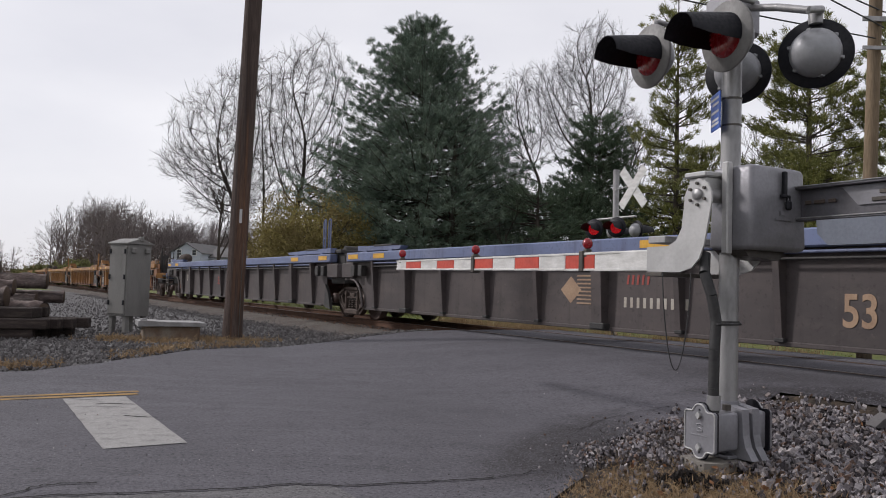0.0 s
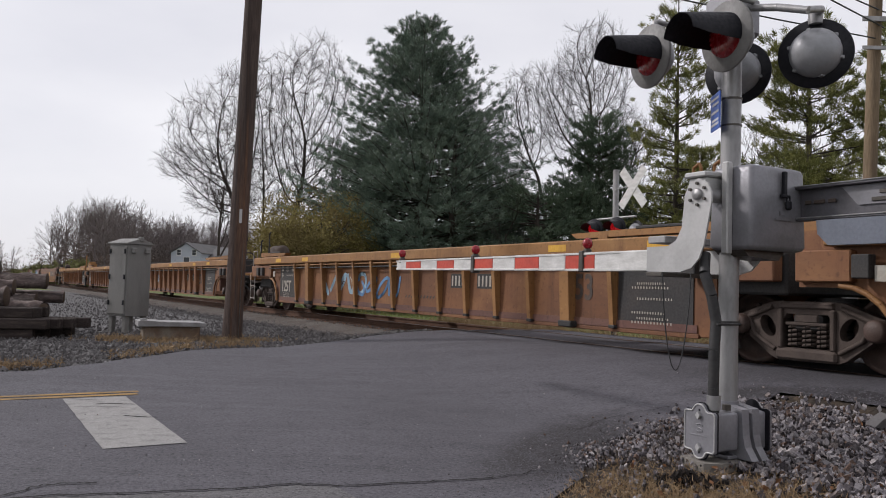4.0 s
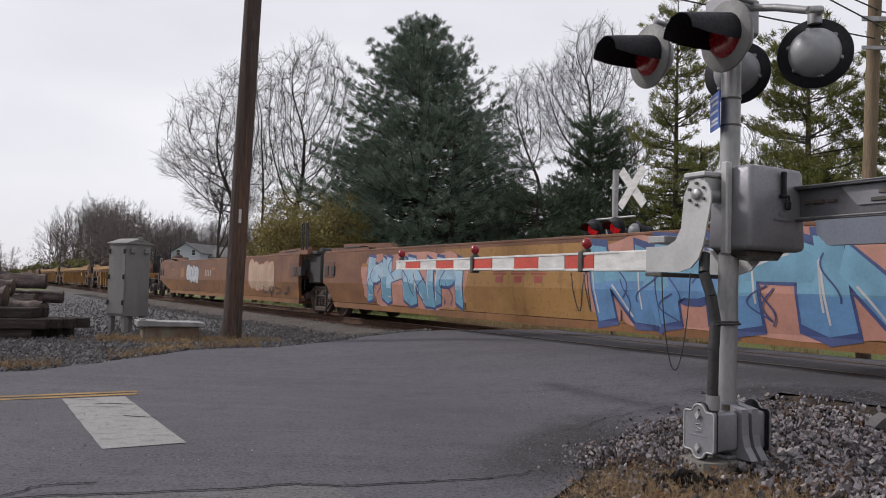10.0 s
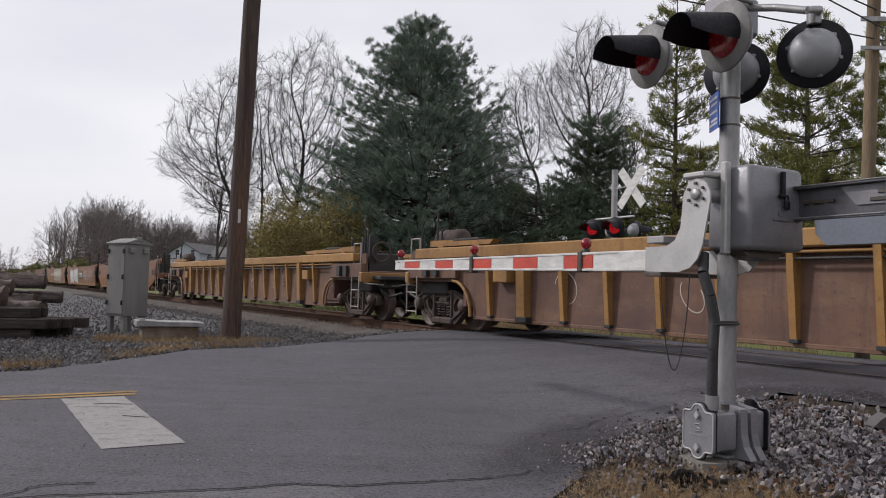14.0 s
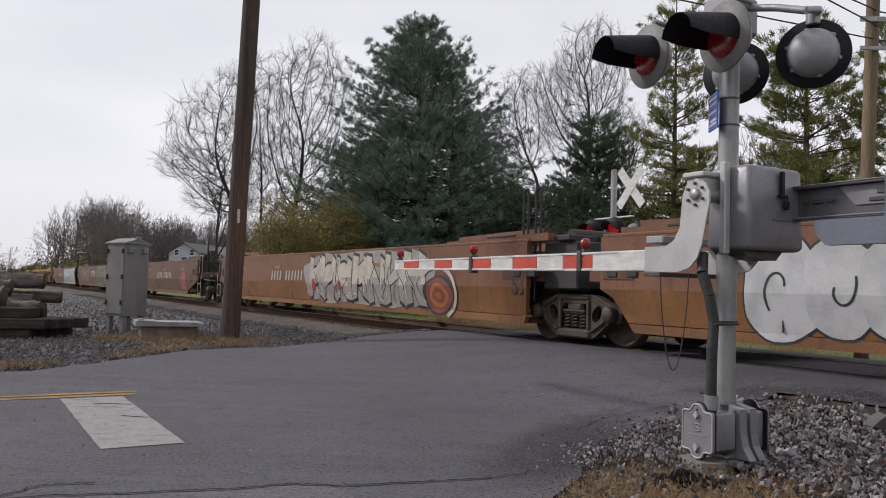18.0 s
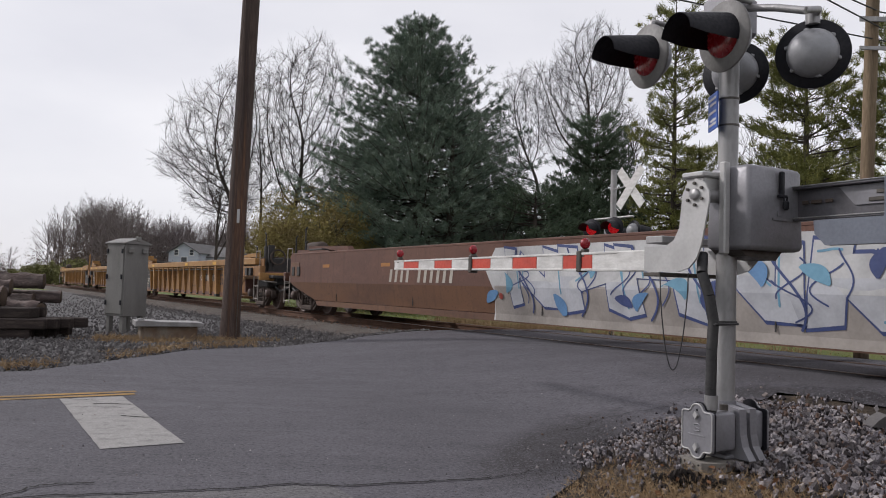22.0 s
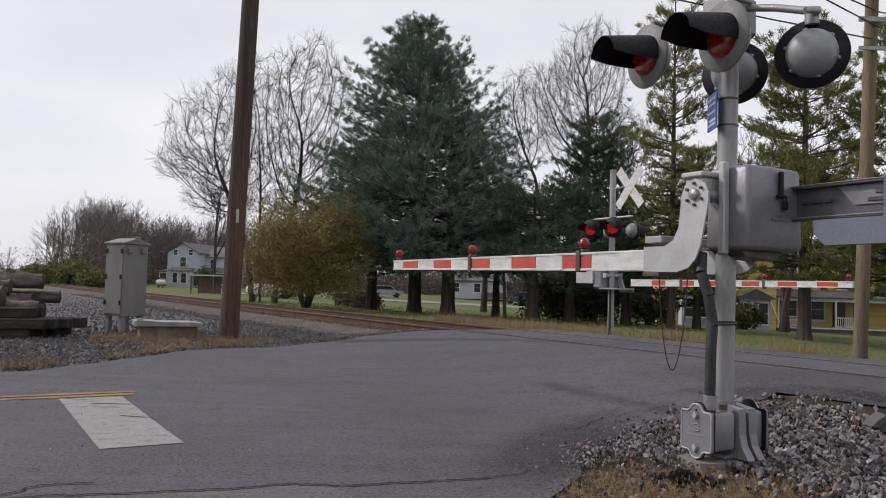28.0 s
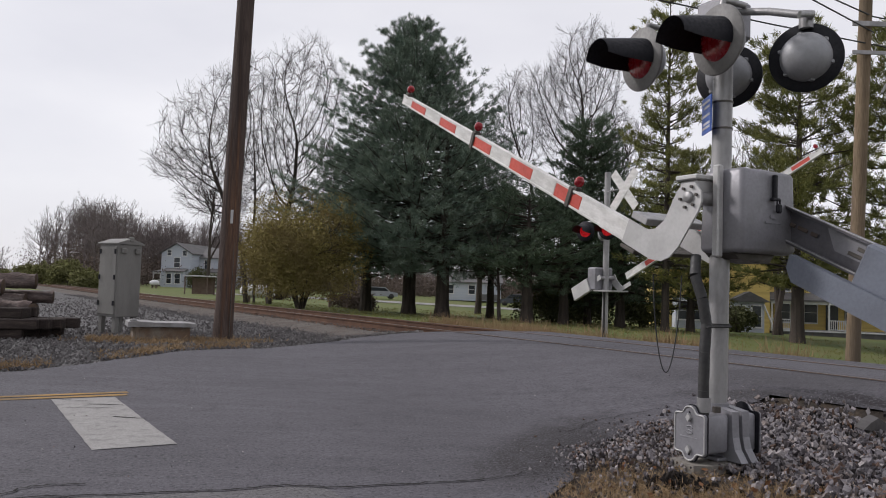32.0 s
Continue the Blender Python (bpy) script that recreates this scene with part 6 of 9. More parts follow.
def conifer(name, x, y, h, r, base, seed, leaf, label, whorl=0.55, per=6, clumps=9, density=9, needle=0.34, droop=0.1, shape=0.75, ragged=0.25, trunk_r=None):
    """An evergreen: trunk, limbs in whorls, needles in many small tufts."""
    rng = np.random.default_rng(seed)
    limbs, cen, dirs = [], [], []
    tr = trunk_r or h * 0.017
    z = base
    while z < h - 0.4:
        q = (z - base) / (h - base)
        reach = r * (1 - q) ** shape * (0.35 + 0.65 * min(1, (q + 0.12) / 0.25)) + 0.25
        for i in range(per if q < 0.85 else max(3, per - 2)):
            a = rng.uniform(0, 2 * math.pi)
            ln = reach * (1 - ragged * rng.uniform(0, 1.4) + ragged * 0.4)
            rise = -droop + 0.45 * q + rng.normal(0, 0.12)
            p0 = np.array([0, 0, z + rng.uniform(-0.2, 0.2)])
            out = np.array([math.cos(a), math.sin(a), rise])
            tip = p0 + out * ln + np.array([0, 0, 0.10 * ln])
            mid = (p0 + tip) / 2 - np.array([0, 0, 0.06 * ln])
            limbs += [(*p0, *mid, 0.05 * (1 - q) + 0.02, 0.03 * (1 - q) + 0.012), (*mid, *tip, 0.03 * (1 - q) + 0.012, 0.008)]
            n = max(3, int(1.5 * clumps * ln / r + 2))
            for k in range(n):
                f = 0.25 + 0.75 * (k + rng.uniform(0, 1)) / n
                c = p0 + (mid - p0) * f * 2 if f < 0.5 else mid + (tip - mid) * (f - 0.5) * 2
                side = np.array([-math.sin(a), math.cos(a), 0]) * rng.normal(0, 0.28 * ln * (1.1 - f) + 0.12)
                cen.append(c + side + np.array([0, 0, rng.normal(0.05, 0.07)]))
                dirs.append(out * 0.7 + side * 0.5 + np.array([0, 0, 0.55]))
        z += whorl * rng.uniform(0.75, 1.25)
    ob = thing(name, label, "tree", pose(x, y, ground_z(x, y)))
    trunk = [(0, 0, -0.2, 0, 0, 0.6, tr * 1.35, tr * 1.05)] + [(0, 0, 0.6 + (h - 0.6) * k / 8, 0, 0, 0.6 + (h - 0.6) * (k + 1) / 8, tr * 1.05 * (1 - k / 8.4), tr * 1.05 * (1 - (k + 1) / 8.4)) for k in range(8)]
    part("trunk", tri_mesh("trunk", rods(trunk, 10), BARK, 4), None, ob)
    tagged(part("limb_work", tri_mesh("limb_work", rods(limbs, 4), BARK, 4), None, ob), kind="stuff")
    part("crown", tri_mesh("crown", blades(cen, dirs, int(density * 2.2), needle * 0.75, needle * 0.062, 0.55, rng, 0.30), leaf), None, ob, "tufts of evergreen needles")
    return ob


def shrub(name, x, y, h, r, seed, leaf, label, clumps=900, per=10, size=0.09, lobes=9, base=0.5, stems=5):
    """A leafy bush with several stems and an uneven crown of small leaves."""
    rng = np.random.default_rng(seed)
    out = [[], [], []]
    for s in range(stems):
        a = 2 * math.pi * s / stems + rng.uniform(-0.4, 0.4)
        w = np.array([math.cos(a) * 0.4, math.sin(a) * 0.4, 1.0])
        grow(rng, (0.12 * math.cos(a), 0.12 * math.sin(a), -0.1), w / np.linalg.norm(w), h * 0.62, 0.10, 0, 3, out, 4, 0.3, 0.1, (4, 6), 0.01)
    pts = []
    cents = [(rng.normal(0, r * 0.5), rng.normal(0, r * 0.5), rng.uniform(base + 0.12 * h, h * 0.72), rng.uniform(0.28, 0.5) * r) for _ in range(lobes * 3)]
    while len(pts) < clumps:
        cx, cy, cz, cr = cents[rng.integers(len(cents))]
        v = rng.normal(0, 1, 3)
        v /= np.linalg.norm(v)
        p = np.array([cx, cy, cz]) + v * cr * rng.uniform(0.5, 1.1) ** 0.5
        if p[2] > base and (p[0] ** 2 + p[1] ** 2) < (r * (1.0 + 0.3 * noise.noise(Vector((p[0] * 0.5, p[1] * 0.5, p[2] * 0.5 + seed))))) ** 2 * (1 - ((p[2] - h * 0.45) / (h * 0.62)) ** 2 if abs(p[2] - h * 0.45) < h * 0.62 else 0.02):
            pts.append(p)
    ob = thing(name, label, "bush" if h < 4 else "tree", pose(x, y, ground_z(x, y)))
    part("stem_growth", tri_mesh("stem_growth", rods(out[0] + out[1] + out[2], 4), BARK, 4), None, ob)
    part("crown", tri_mesh("crown", leaves(pts, per, size, 0.2, rng), leaf, 4), None, ob)
    return ob


def at_px(u, y):
    return (u - 784) / 1400 * y


# evergreens behind the track
conifer("pine_tree", at_px(736, 50), 50, 18.6, 9.2, 3.0, 11, PINE_LEAF, "tall dense dark green pine on the lawn", 0.52, 17, 20, 14, 0.33, 0.02, 0.74, 0.34, 0.42)
conifer("pine_tree", at_px(795, 47), 47, 12.5, 6.0, 3.2, 12, PINE_LEAF, "dark green pine with a thick trunk", 0.5, 7, 11, 11, 0.36, 0.12, 0.6, 0.35, 0.42)
conifer("pine_tree", at_px(660, 52), 52, 11.5, 5.0, 3.4, 13, PINE_LEAF, "dark green pine under a taller one", 0.5, 7, 11, 11, 0.36, 0.1, 0.6, 0.35, 0.36)
conifer("conifer", at_px(1052, 50), 50, 13.2, 3.9, 1.8, 14, SPRUCE_LEAF, "narrow dark conifer among trees", 0.45, 9, 11, 13, 0.32, 0.0, 0.5, 0.5)
conifer("conifer", at_px(945, 44), 44, 7.4, 4.2, 2.6, 15, SPRUCE_LEAF, "low spreading dark conifer", 0.4, 8, 11, 12, 0.32, 0.12, 0.5, 0.3, 0.33)
conifer("conifer", at_px(1010, 46), 46, 8.0, 4.4, 2.2, 16, SPRUCE_LEAF, "low spreading dark conifer", 0.4, 8, 11, 12, 0.32, 0.12, 0.5, 0.3, 0.28)
conifer("conifer", at_px(1110, 47), 47, 7.5, 4.0, 1.9, 17, SPRUCE_LEAF, "low spreading dark conifer", 0.4, 8, 11, 11, 0.32, 0.12, 0.5, 0.3, 0.28)
conifer("conifer", at_px(880, 52), 52, 8.6, 4.6, 3.2, 23, SPRUCE_LEAF, "low spreading dark conifer", 0.42, 8, 10, 11, 0.32, 0.12, 0.55, 0.3, 0.25)
conifer("pine_tree", at_px(1190, 42), 42, 19.0, 2.6, 2.8, 18, PINE_PALE, "tall thin pine with sparse branches", 0.7, 5, 8, 13, 0.34, 0.0, 0.35, 0.5, 0.2)
conifer("pine_tree", at_px(1235, 46), 46, 11.0, 3.4, 1.5, 24, PINE_PALE, "yellow-green pine beside a house", 0.5, 7, 9, 12, 0.34, 0.05, 0.45, 0.4, 0.22)
conifer("pine_tree", at_px(1425, 38), 38, 15.0, 4.6, 2.8, 19, PINE_PALE, "broad yellow-green pine with open limbs", 0.8, 8, 12, 15, 0.38, 0.02, 0.45, 0.45, 0.30)
conifer("pine_tree", at_px(1610, 37), 37, 15.5, 4.8, 2.6, 20, PINE_PALE, "broad yellow-green pine with open limbs", 0.72, 8, 11, 15, 0.38, 0.02, 0.45, 0.45, 0.30)
# bare trees
ramified("bare_tree", at_px(462, 56), 56, "wide leafless tree with a broad fan of fine twigs",
         ((3.1, 14.5, 2.9, 4.6, 3.0), (-3.3, 11.9, 4.2, 3.9, 3.0), (-0.4, 13.2, 3.6, 4.2, 3.0), (-5.2, 9.4, 2.4, 1.4, 2.0), (-2.6, 7.2, 3.0, 1.6, 2.0), (2.4, 6.6, 3.0, 1.8, 2.0), (4.0, 9.6, 2.2, 2.6, 2.0), (1.2, 10.0, 2.5, 2.5, 2.4), (-1.8, 9.8, 2.4, 2.6, 2.2)),
         (((0, 0, -2.0), (0.0, 0, 2.5), (-0.2, 0, 6.2)), ((0.9, 0.3, -2.0), (1.2, 0.3, 3.0), (2.2, 0.2, 7.0)), ((-0.2, -0.3, -2.0), (-0.9, -0.3, 3.5), (-2.4, 0, 6.8))), 31)
ramified("bare_tree", at_px(985, 62), 62, "tall leafless tree with several stems among evergreens",
         ((2.7, 18.8, 3.0, 3.9, 2.6), (-2.2, 15.0, 2.8, 4.0, 2.6), (0.7, 16.0, 2.7, 4.6, 2.6), (4.2, 13.5, 2.0, 3.6, 2.0), (-3.6, 11.0, 1.8, 3.0, 2.0)),
         (((0, 0, -2.5), (0, 0, 6.0), (0.3, 0, 10.0)), ((0.7, 0.3, -2.5), (1.0, 0.3, 6.0), (2.4, 0, 12.5)), ((-0.6, 0, -2.5), (-1.0, 0, 6.0), (-1.9, 0, 10.5))), 33, 5000, 0.40, 0.0092)
bare_tree("bare_tree", at_px(1120, 76), 76, 24.0, 36, "leafless tree behind evergreens", 1, 0.10, 4, (6, 8), 0.28)
bare_tree("bare_tree", at_px(1320, 60), 60, 18.5, 37, "leafless tree with crooked limbs", 2, 0.2, 4, (6, 8), 0.26)
bare_tree("bare_tree", at_px(1390, 52), 52, 15.0, 38, "leafless tree with crooked limbs", 2, 0.2, 4, (6, 8), 0.24)
bare_tree("bare_tree", at_px(380, 90), 90, 17.0, 39, "leafless tree near a white house", 1, 0.12, 4, (6, 8), 0.25)
bare_tree("bare_tree", at_px(640, 85), 85, 19.0, 40, "leafless tree behind a pine", 1, 0.10, 4, (6, 8), 0.25)
bare_tree("bare_tree", at_px(897, 44), 44, 8.0, 41, "slender leafless young tree on the lawn", 1, 0.05, 3, (5, 6), 0.12)
bare_tree("bare_tree", at_px(858, 66), 66, 13.0, 42, "leafless tree near a white cottage", 1, 0.08, 4, (5, 6), 0.3)
# leafy bush and shrubs
shrub("bush", at_px(545, 45), 45, 6.9, 3.9, 51, BUSH_LEAF, "large round olive-brown leafy bush by the track", 6500, 14, 0.055, 20, 0.8, 7)
for k, (u, y, h, r, leafy) in enumerate(((985, 50, 2.3, 2.0, SHRUB_LEAF), (1040, 52, 2.0, 2.2, SHRUB_LEAF), (1150, 52, 2.4, 2.0, SHRUB_LEAF), (1318, 54, 2.0, 1.2, SHRUB_LEAF), (630, 60, 1.0, 1.4, BRUSH), (655, 56, 0.9, 0.9, BRUSH), (368, 110, 3.0, 2.2, SHRUB_LEAF), (505, 75, 1.6, 1.6, BRUSH))):
    shrub("shrub", at_px(u, y), y, h, r, 60 + k, leafy, "low leafy shrub on the lawn" if leafy == SHRUB_LEAF else "low brown brush on the lawn", 420, 10, 0.10, 5, 0.1, 3)


def far_woods(name, spots, seed, label):
    """Distant leafless woods, one mass."""
    rng = np.random.default_rng(seed)
    rows, pts = [], []
    for x, y, h in spots:
        out = [[], [], []]
        z = ground_z(x, y)
        grow(rng, (x, y, z - 0.3), (rng.normal(0, 0.06), 0, 1.0), h * 0.62, h * 0.012, 0, 3, out, 4, 0.3, 0.3, (6, 8), 0.024, (18, 42), (0.4, 0.6))
        rows += out[0] + out[1] + out[2]
        for _ in range(26 if x < at_px(430, y) else 70):
            pts.append((x + rng.normal(0, 2.4), y + rng.normal(0, 2.0), z + abs(rng.normal(0, 0.17)) * h))
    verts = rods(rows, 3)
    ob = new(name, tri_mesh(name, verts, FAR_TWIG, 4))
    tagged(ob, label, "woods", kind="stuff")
    ob2 = new(name + "_brush", tri_mesh(name + "_brush", leaves(pts, 30, 0.14, 0.9, rng), BRUSH, 4))
    tagged(ob2, "brown brush at the foot of the woods", "brush", kind="stuff")


rng = random.Random(9)
spots = []
for k in range(230):
    y = rng.uniform(105, 190)
    u = rng.uniform(20, 430)
    top = 362 - 48 * math.exp(-((u - 175) / 80) ** 2) + 40 * max(0, (80 - u) / 80) + rng.uniform(-5, 30)
    s_, d_ = sd(at_px(u, y), y)
    if d_ < TRACK_D + 6 or (250 < u < 425 and y < 140):
        continue
    spots.append((at_px(u, y), y, (494 - top) / 1400 * y + 1.0))
for k in range(26):
    y = rng.uniform(125, 200)
    u = rng.uniform(-160, 12)
    spots.append((at_px(u, y), y, rng.uniform(0.6, 1.0) * y * 0.075))
for k in range(170):
    y = rng.uniform(115, 190)
    u = rng.uniform(430, 1650)
    spots.append((at_px(u, y), y, rng.uniform(7, 12)))
for k in range(70):
    y = rng.uniform(142, 190)
    u = rng.uniform(225, 440)
    spots.append((at_px(u, y), y, (495 - rng.uniform(345, 405)) / 1400 * y + 0.5))
far_woods("far_woods", spots, 77, "distant leafless brown-grey woods")
for k, (u, y, h, r) in enumerate(((95, 105, 3.0, 3.0), (135, 98, 3.4, 2.6), (165, 92, 2.0, 2.0), (60, 120, 2.6, 3.5))):
    shrub("shrub", at_px(u, y), y, h, r, 90 + k, EDGE_LEAF, "green shrub at the edge of the woods", 420, 10, 0.16, 5, 0.1, 3)

# ---- houses ----
SIDING_WHITE = mat("white_siding", (0.40, 0.435, 0.50), 0.7, dark=(0.5, 0.51, 0.53), dark_amount=0.5, scale=0.8, fine=12, fine_amount=0.1, bump=0.2, stretch=(0.3, 0.3, 5))
SIDING_YELLOW = mat("yellow_siding", (0.66, 0.50, 0.17), 0.75, dark=(0.42, 0.30, 0.11), dark_amount=0.5, scale=0.8, fine=12, fine_amount=0.1, bump=0.2, stretch=(0.3, 0.3, 5))
SHINGLE = mat("roof_shingles", (0.15, 0.145, 0.145), 0.9, dark=(0.10, 0.098, 0.098), dark_amount=0.7, scale=1.2, fine=10, fine_amount=0.3, bump=0.4)
GLASS_DARK = mat("window_glass", (0.03, 0.035, 0.042), 0.12, dark=(0.05, 0.055, 0.06), scale=0.6, bump=0.0)
TRIM_WHITE = mat("white_trim", (0.68, 0.68, 0.67), 0.6, dark=(0.5, 0.5, 0.49), scale=2, bump=0.05)


def house_window(parent, x, y, z, w, h, ny):
    """A sash window on a wall that faces along -y (ny = -1) or y."""
    win = part("window", Shape().box(x - w / 2 - 0.08, y, z - 0.08, x + w / 2 + 0.08, y + ny * 0.05, z + h + 0.10, 0.01), TRIM_WHITE, parent)
    for z0, z1 in ((z, z + h / 2 - 0.02), (z + h / 2 + 0.02, z + h)):
        part("pane", Shape().box(x - w / 2, y + ny * 0.045, z0, x + w / 2, y + ny * 0.06, z1), GLASS_DARK, win)
    part("sill", Shape().box(x - w / 2 - 0.1, y, z - 0.12, x + w / 2 + 0.1, y + ny * 0.1, z - 0.07, 0.008), TRIM_WHITE, win)
    return win


def gable_block(house, x0, x1, y0, y1, z0, eave, ridge, wall, along_x=True, over=0.3):
    """Walls with a gable roof; ridge runs along x or y."""
    if along_x:
        ym = (y0 + y1) / 2
        part("wall", Shape().slab([(y0, z0), (y1, z0), (y1, eave), (ym, ridge), (y0, eave)], x0, x1, "x"), wall, house)
        for s, ya in ((-1, y0), (1, y1)):
            e = ya + s * over
            drop = (ridge - eave) / abs(ym - y0) * over
            part("roof", Shape().slab([(ym, ridge + 0.04), (e, eave - drop + 0.04), (e, eave - drop + 0.16), (ym, ridge + 0.16)], x0 - over, x1 + over, "x"), SHINGLE, house)
    else:
        xm = (x0 + x1) / 2
        part("wall", Shape().slab([(x0, z0), (x1, z0), (x1, eave), (xm, ridge), (x0, eave)], y0, y1, "y"), wall, house)
        for s, xa in ((-1, x0), (1, x1)):
            e = xa + s * over
            drop = (ridge - eave) / abs(xm - x0) * over
            part("roof", Shape().slab([(xm, ridge + 0.04), (e, eave - drop + 0.04), (e, eave - drop + 0.16), (xm, ridge + 0.16)], y0 - over, y1 + over, "y"), SHINGLE, house)


def porch(house, x0, x1, y0, y1, z, top, posts, deck=0.35):
    part("porch_deck", Shape().box(x0, y0, z + deck - 0.1, x1, y1, z + deck, 0.02), TRIM_WHITE, house)
    part("porch_skirt", Shape().box(x0 + 0.1, y0 + 0.15, z - 0.2, x1 - 0.1, y1, z + deck - 0.1), SHINGLE, house)
    part("porch_roof", Shape().slab([(y0 - 0.2, top), (y1, top + 0.55), (y1, top + 0.66), (y0 - 0.2, top + 0.12)], x0 - 0.2, x1 + 0.2, "x"), SHINGLE, house)
    part("porch_beam", Shape().box(x0, y0, top - 0.22, x1, y0 + 0.14, top, 0.01), TRIM_WHITE, house)
    for i in range(posts):
        x = x0 + 0.1 + (x1 - x0 - 0.2) * i / (posts - 1)
        part("porch_post", Shape().box(x - 0.06, y0 + 0.01, z + deck, x + 0.06, y0 + 0.13, top - 0.2, 0.01), TRIM_WHITE, house)
        if i < posts - 1 and i % 2 == 0:
            xe = x0 + 0.1 + (x1 - x0 - 0.2) * (i + 1) / (posts - 1)
            rail_sh = Shape().box(x, y0 + 0.05, z + deck + 0.75, xe, y0 + 0.1, z + deck + 0.82).box(x, y0 + 0.05, z + deck + 0.1, xe, y0 + 0.1, z + deck + 0.15)
            n = max(3, int((xe - x) / 0.14))
            for k in range(n):
                rail_sh.box(x + (xe - x) * k / n, y0 + 0.06, z + deck + 0.12, x + (xe - x) * k / n + 0.04, y0 + 0.09, z + deck + 0.78)
            part("porch_railing", rail_sh, TRIM_WHITE, house)


# white two-storey house beyond the track
hx, hy = at_px(322, 118), 118.0
hz = ground_z(hx, hy) - 0.1
white_house = thing("house", "white two-storey wooden house with a porch", "house", pose(hx, hy, hz, 0, 0, -12))
gable_block(white_house, -2.3, 2.6, 0.0, 9.0, 0.0, 5.1, 6.5, SIDING_WHITE, along_x=False)
gable_block(white_house, 2.6, 8.2, 2.5, 8.5, 0.0, 4.6, 6.1, SIDING_WHITE, along_x=True)
for x, z in ((-1.0, 5.0), (1.5, 5.0)):
    house_window(white_house, x, 0.0, z - 0.25, 0.6, 0.75, -1)
house_window(white_house, 0.3, 0.0, 3.0, 0.9, 1.4, -1)
part("bay", Shape().box(-1.2, -0.9, 0.0, 1.9, 0.02, 2.3, 0.02), SIDING_WHITE, white_house)
part("bay_roof", Shape().slab([(-1.2, 2.3), (0.0, 2.75), (0.0, 2.85), (-1.2, 2.42)], -1.5, 2.2, "x"), SHINGLE, white_house)
house_window(white_house, -0.4, -0.9, 0.6, 0.7, 1.4, -1)
house_window(white_house, 1.0, -0.9, 0.6, 0.8, 1.4, -1)
for x in (3.9, 6.4):
    house_window(white_house, x, 2.5, 2.9, 0.9, 1.3, -1)
    house_window(white_house, x, 2.5, 0.7, 0.9, 1.3, -1)
porch(white_house, 2.7, 8.0, 0.6, 2.5, 0.0, 2.3, 4)
porch(white_house, -4.9, -2.3, 2.0, 6.0, 0.0, 2.2, 3)
for k, y in enumerate((1.2, 3.0, 5.0)):
    win = part("window", Shape().box(-2.36, y - 0.45, 2.7, -2.3, y + 0.45, 4.4, 0.01), TRIM_WHITE, white_house)
    part("pane", Shape().box(-2.38, y - 0.32, 2.85, -2.35, y + 0.32, 4.25), GLASS_DARK, win)

# yellow house behind the crossing
yx, yy = at_px(1362, 60), 60.0
yz = ground_z(yx, yy) - 0.1
yellow_house = thing("house", "yellow wooden house with white porches", "house", pose(yx, yy, yz, 0, 0, -8))
gable_block(yellow_house, -2.6, 0.15, -1.5, 6.0, 0.0, 5.2, 6.2, SIDING_YELLOW, along_x=False)
gable_block(yellow_house, 0.15, 13.0, 1.6, 8.5, 0.0, 5.2, 7.2, SIDING_YELLOW, along_x=True)
gable_block(yellow_house, -7.8, -2.6, 1.0, 7.5, 0.0, 4.8, 6.6, SIDING_YELLOW, along_x=True)
part("entry", Shape().box(-2.7, -2.6, 0.0, -0.5, -1.5, 2.35, 0.02), SIDING_WHITE, yellow_house)
part("entry_roof", Shape().slab([(-3.1, 2.35), (-0.1, 2.35), (-1.6, 3.1)], -2.9, -1.5, "y"), SHINGLE, yellow_house)
house_window(yellow_house, -2.1, -2.6, 0.9, 0.5, 1.1, -1)
house_window(yellow_house, -1.05, -2.6, 0.55, 0.6, 1.5, -1)
part("entry", Shape().box(-6.5, -1.0, 0.0, -2.7, 1.0, 2.5, 0.02), SIDING_WHITE, yellow_house)
for x in (-6.0, -4.9, -3.6):
    house_window(yellow_house, x, -1.0, 0.9, 0.7, 1.3, -1)
porch(yellow_house, 0.3, 12.6, -1.2, 1.6, 0.0, 2.5, 7)
for x in (2.0, 4.0, 7.0, 10.2):
    house_window(yellow_house, x, 1.6, 0.9, 0.9, 1.5, -1)
door = part("door", Shape().box(5.1, 1.52, 0.35, 6.0, 1.62, 2.4, 0.01), GLASS_DARK, yellow_house, "dark front door")
for x in (2.0, 6.0, 10.2):
    house_window(yellow_house, x, 1.6, 3.3, 0.9, 1.4, -1)
part("drainpipe", Shape().path([(-0.6, -2.75, 2.2), (0.3, -2.9, 0.0)], 0.06, 8), TRIM_WHITE, yellow_house)

# small white cottage far behind the pines
cx, cy = at_px(852, 104), 104.0
cottage = thing("house", "small white cottage far behind trees", "house", pose(cx, cy, ground_z(cx, cy) + 0.1, 0, 0, -5))
gable_block(cottage, -4.5, 3.4, 0.0, 6.0, 0.0, 2.4, 3.8, SIDING_WHITE, along_x=True)
for x in (-3.2, -0.4, 2.0):
    house_window(cottage, x, 0.0, 0.9, 0.8, 1.1, -1)
part("porch_railing", Shape().box(0.2, -1.6, 0.1, 3.4, -1.5, 0.9), SHINGLE, cottage)

# yard things
TANK_WHITE = mat("tank_paint", (0.6, 0.6, 0.62), 0.5, dark=(0.45, 0.44, 0.43), scale=2, bump=0.03)
RUST_PAINT = mat("rusty_paint", (0.16, 0.12, 0.1), 0.8, dark=(0.1, 0.06, 0.045), scale=3, bump=0.1)


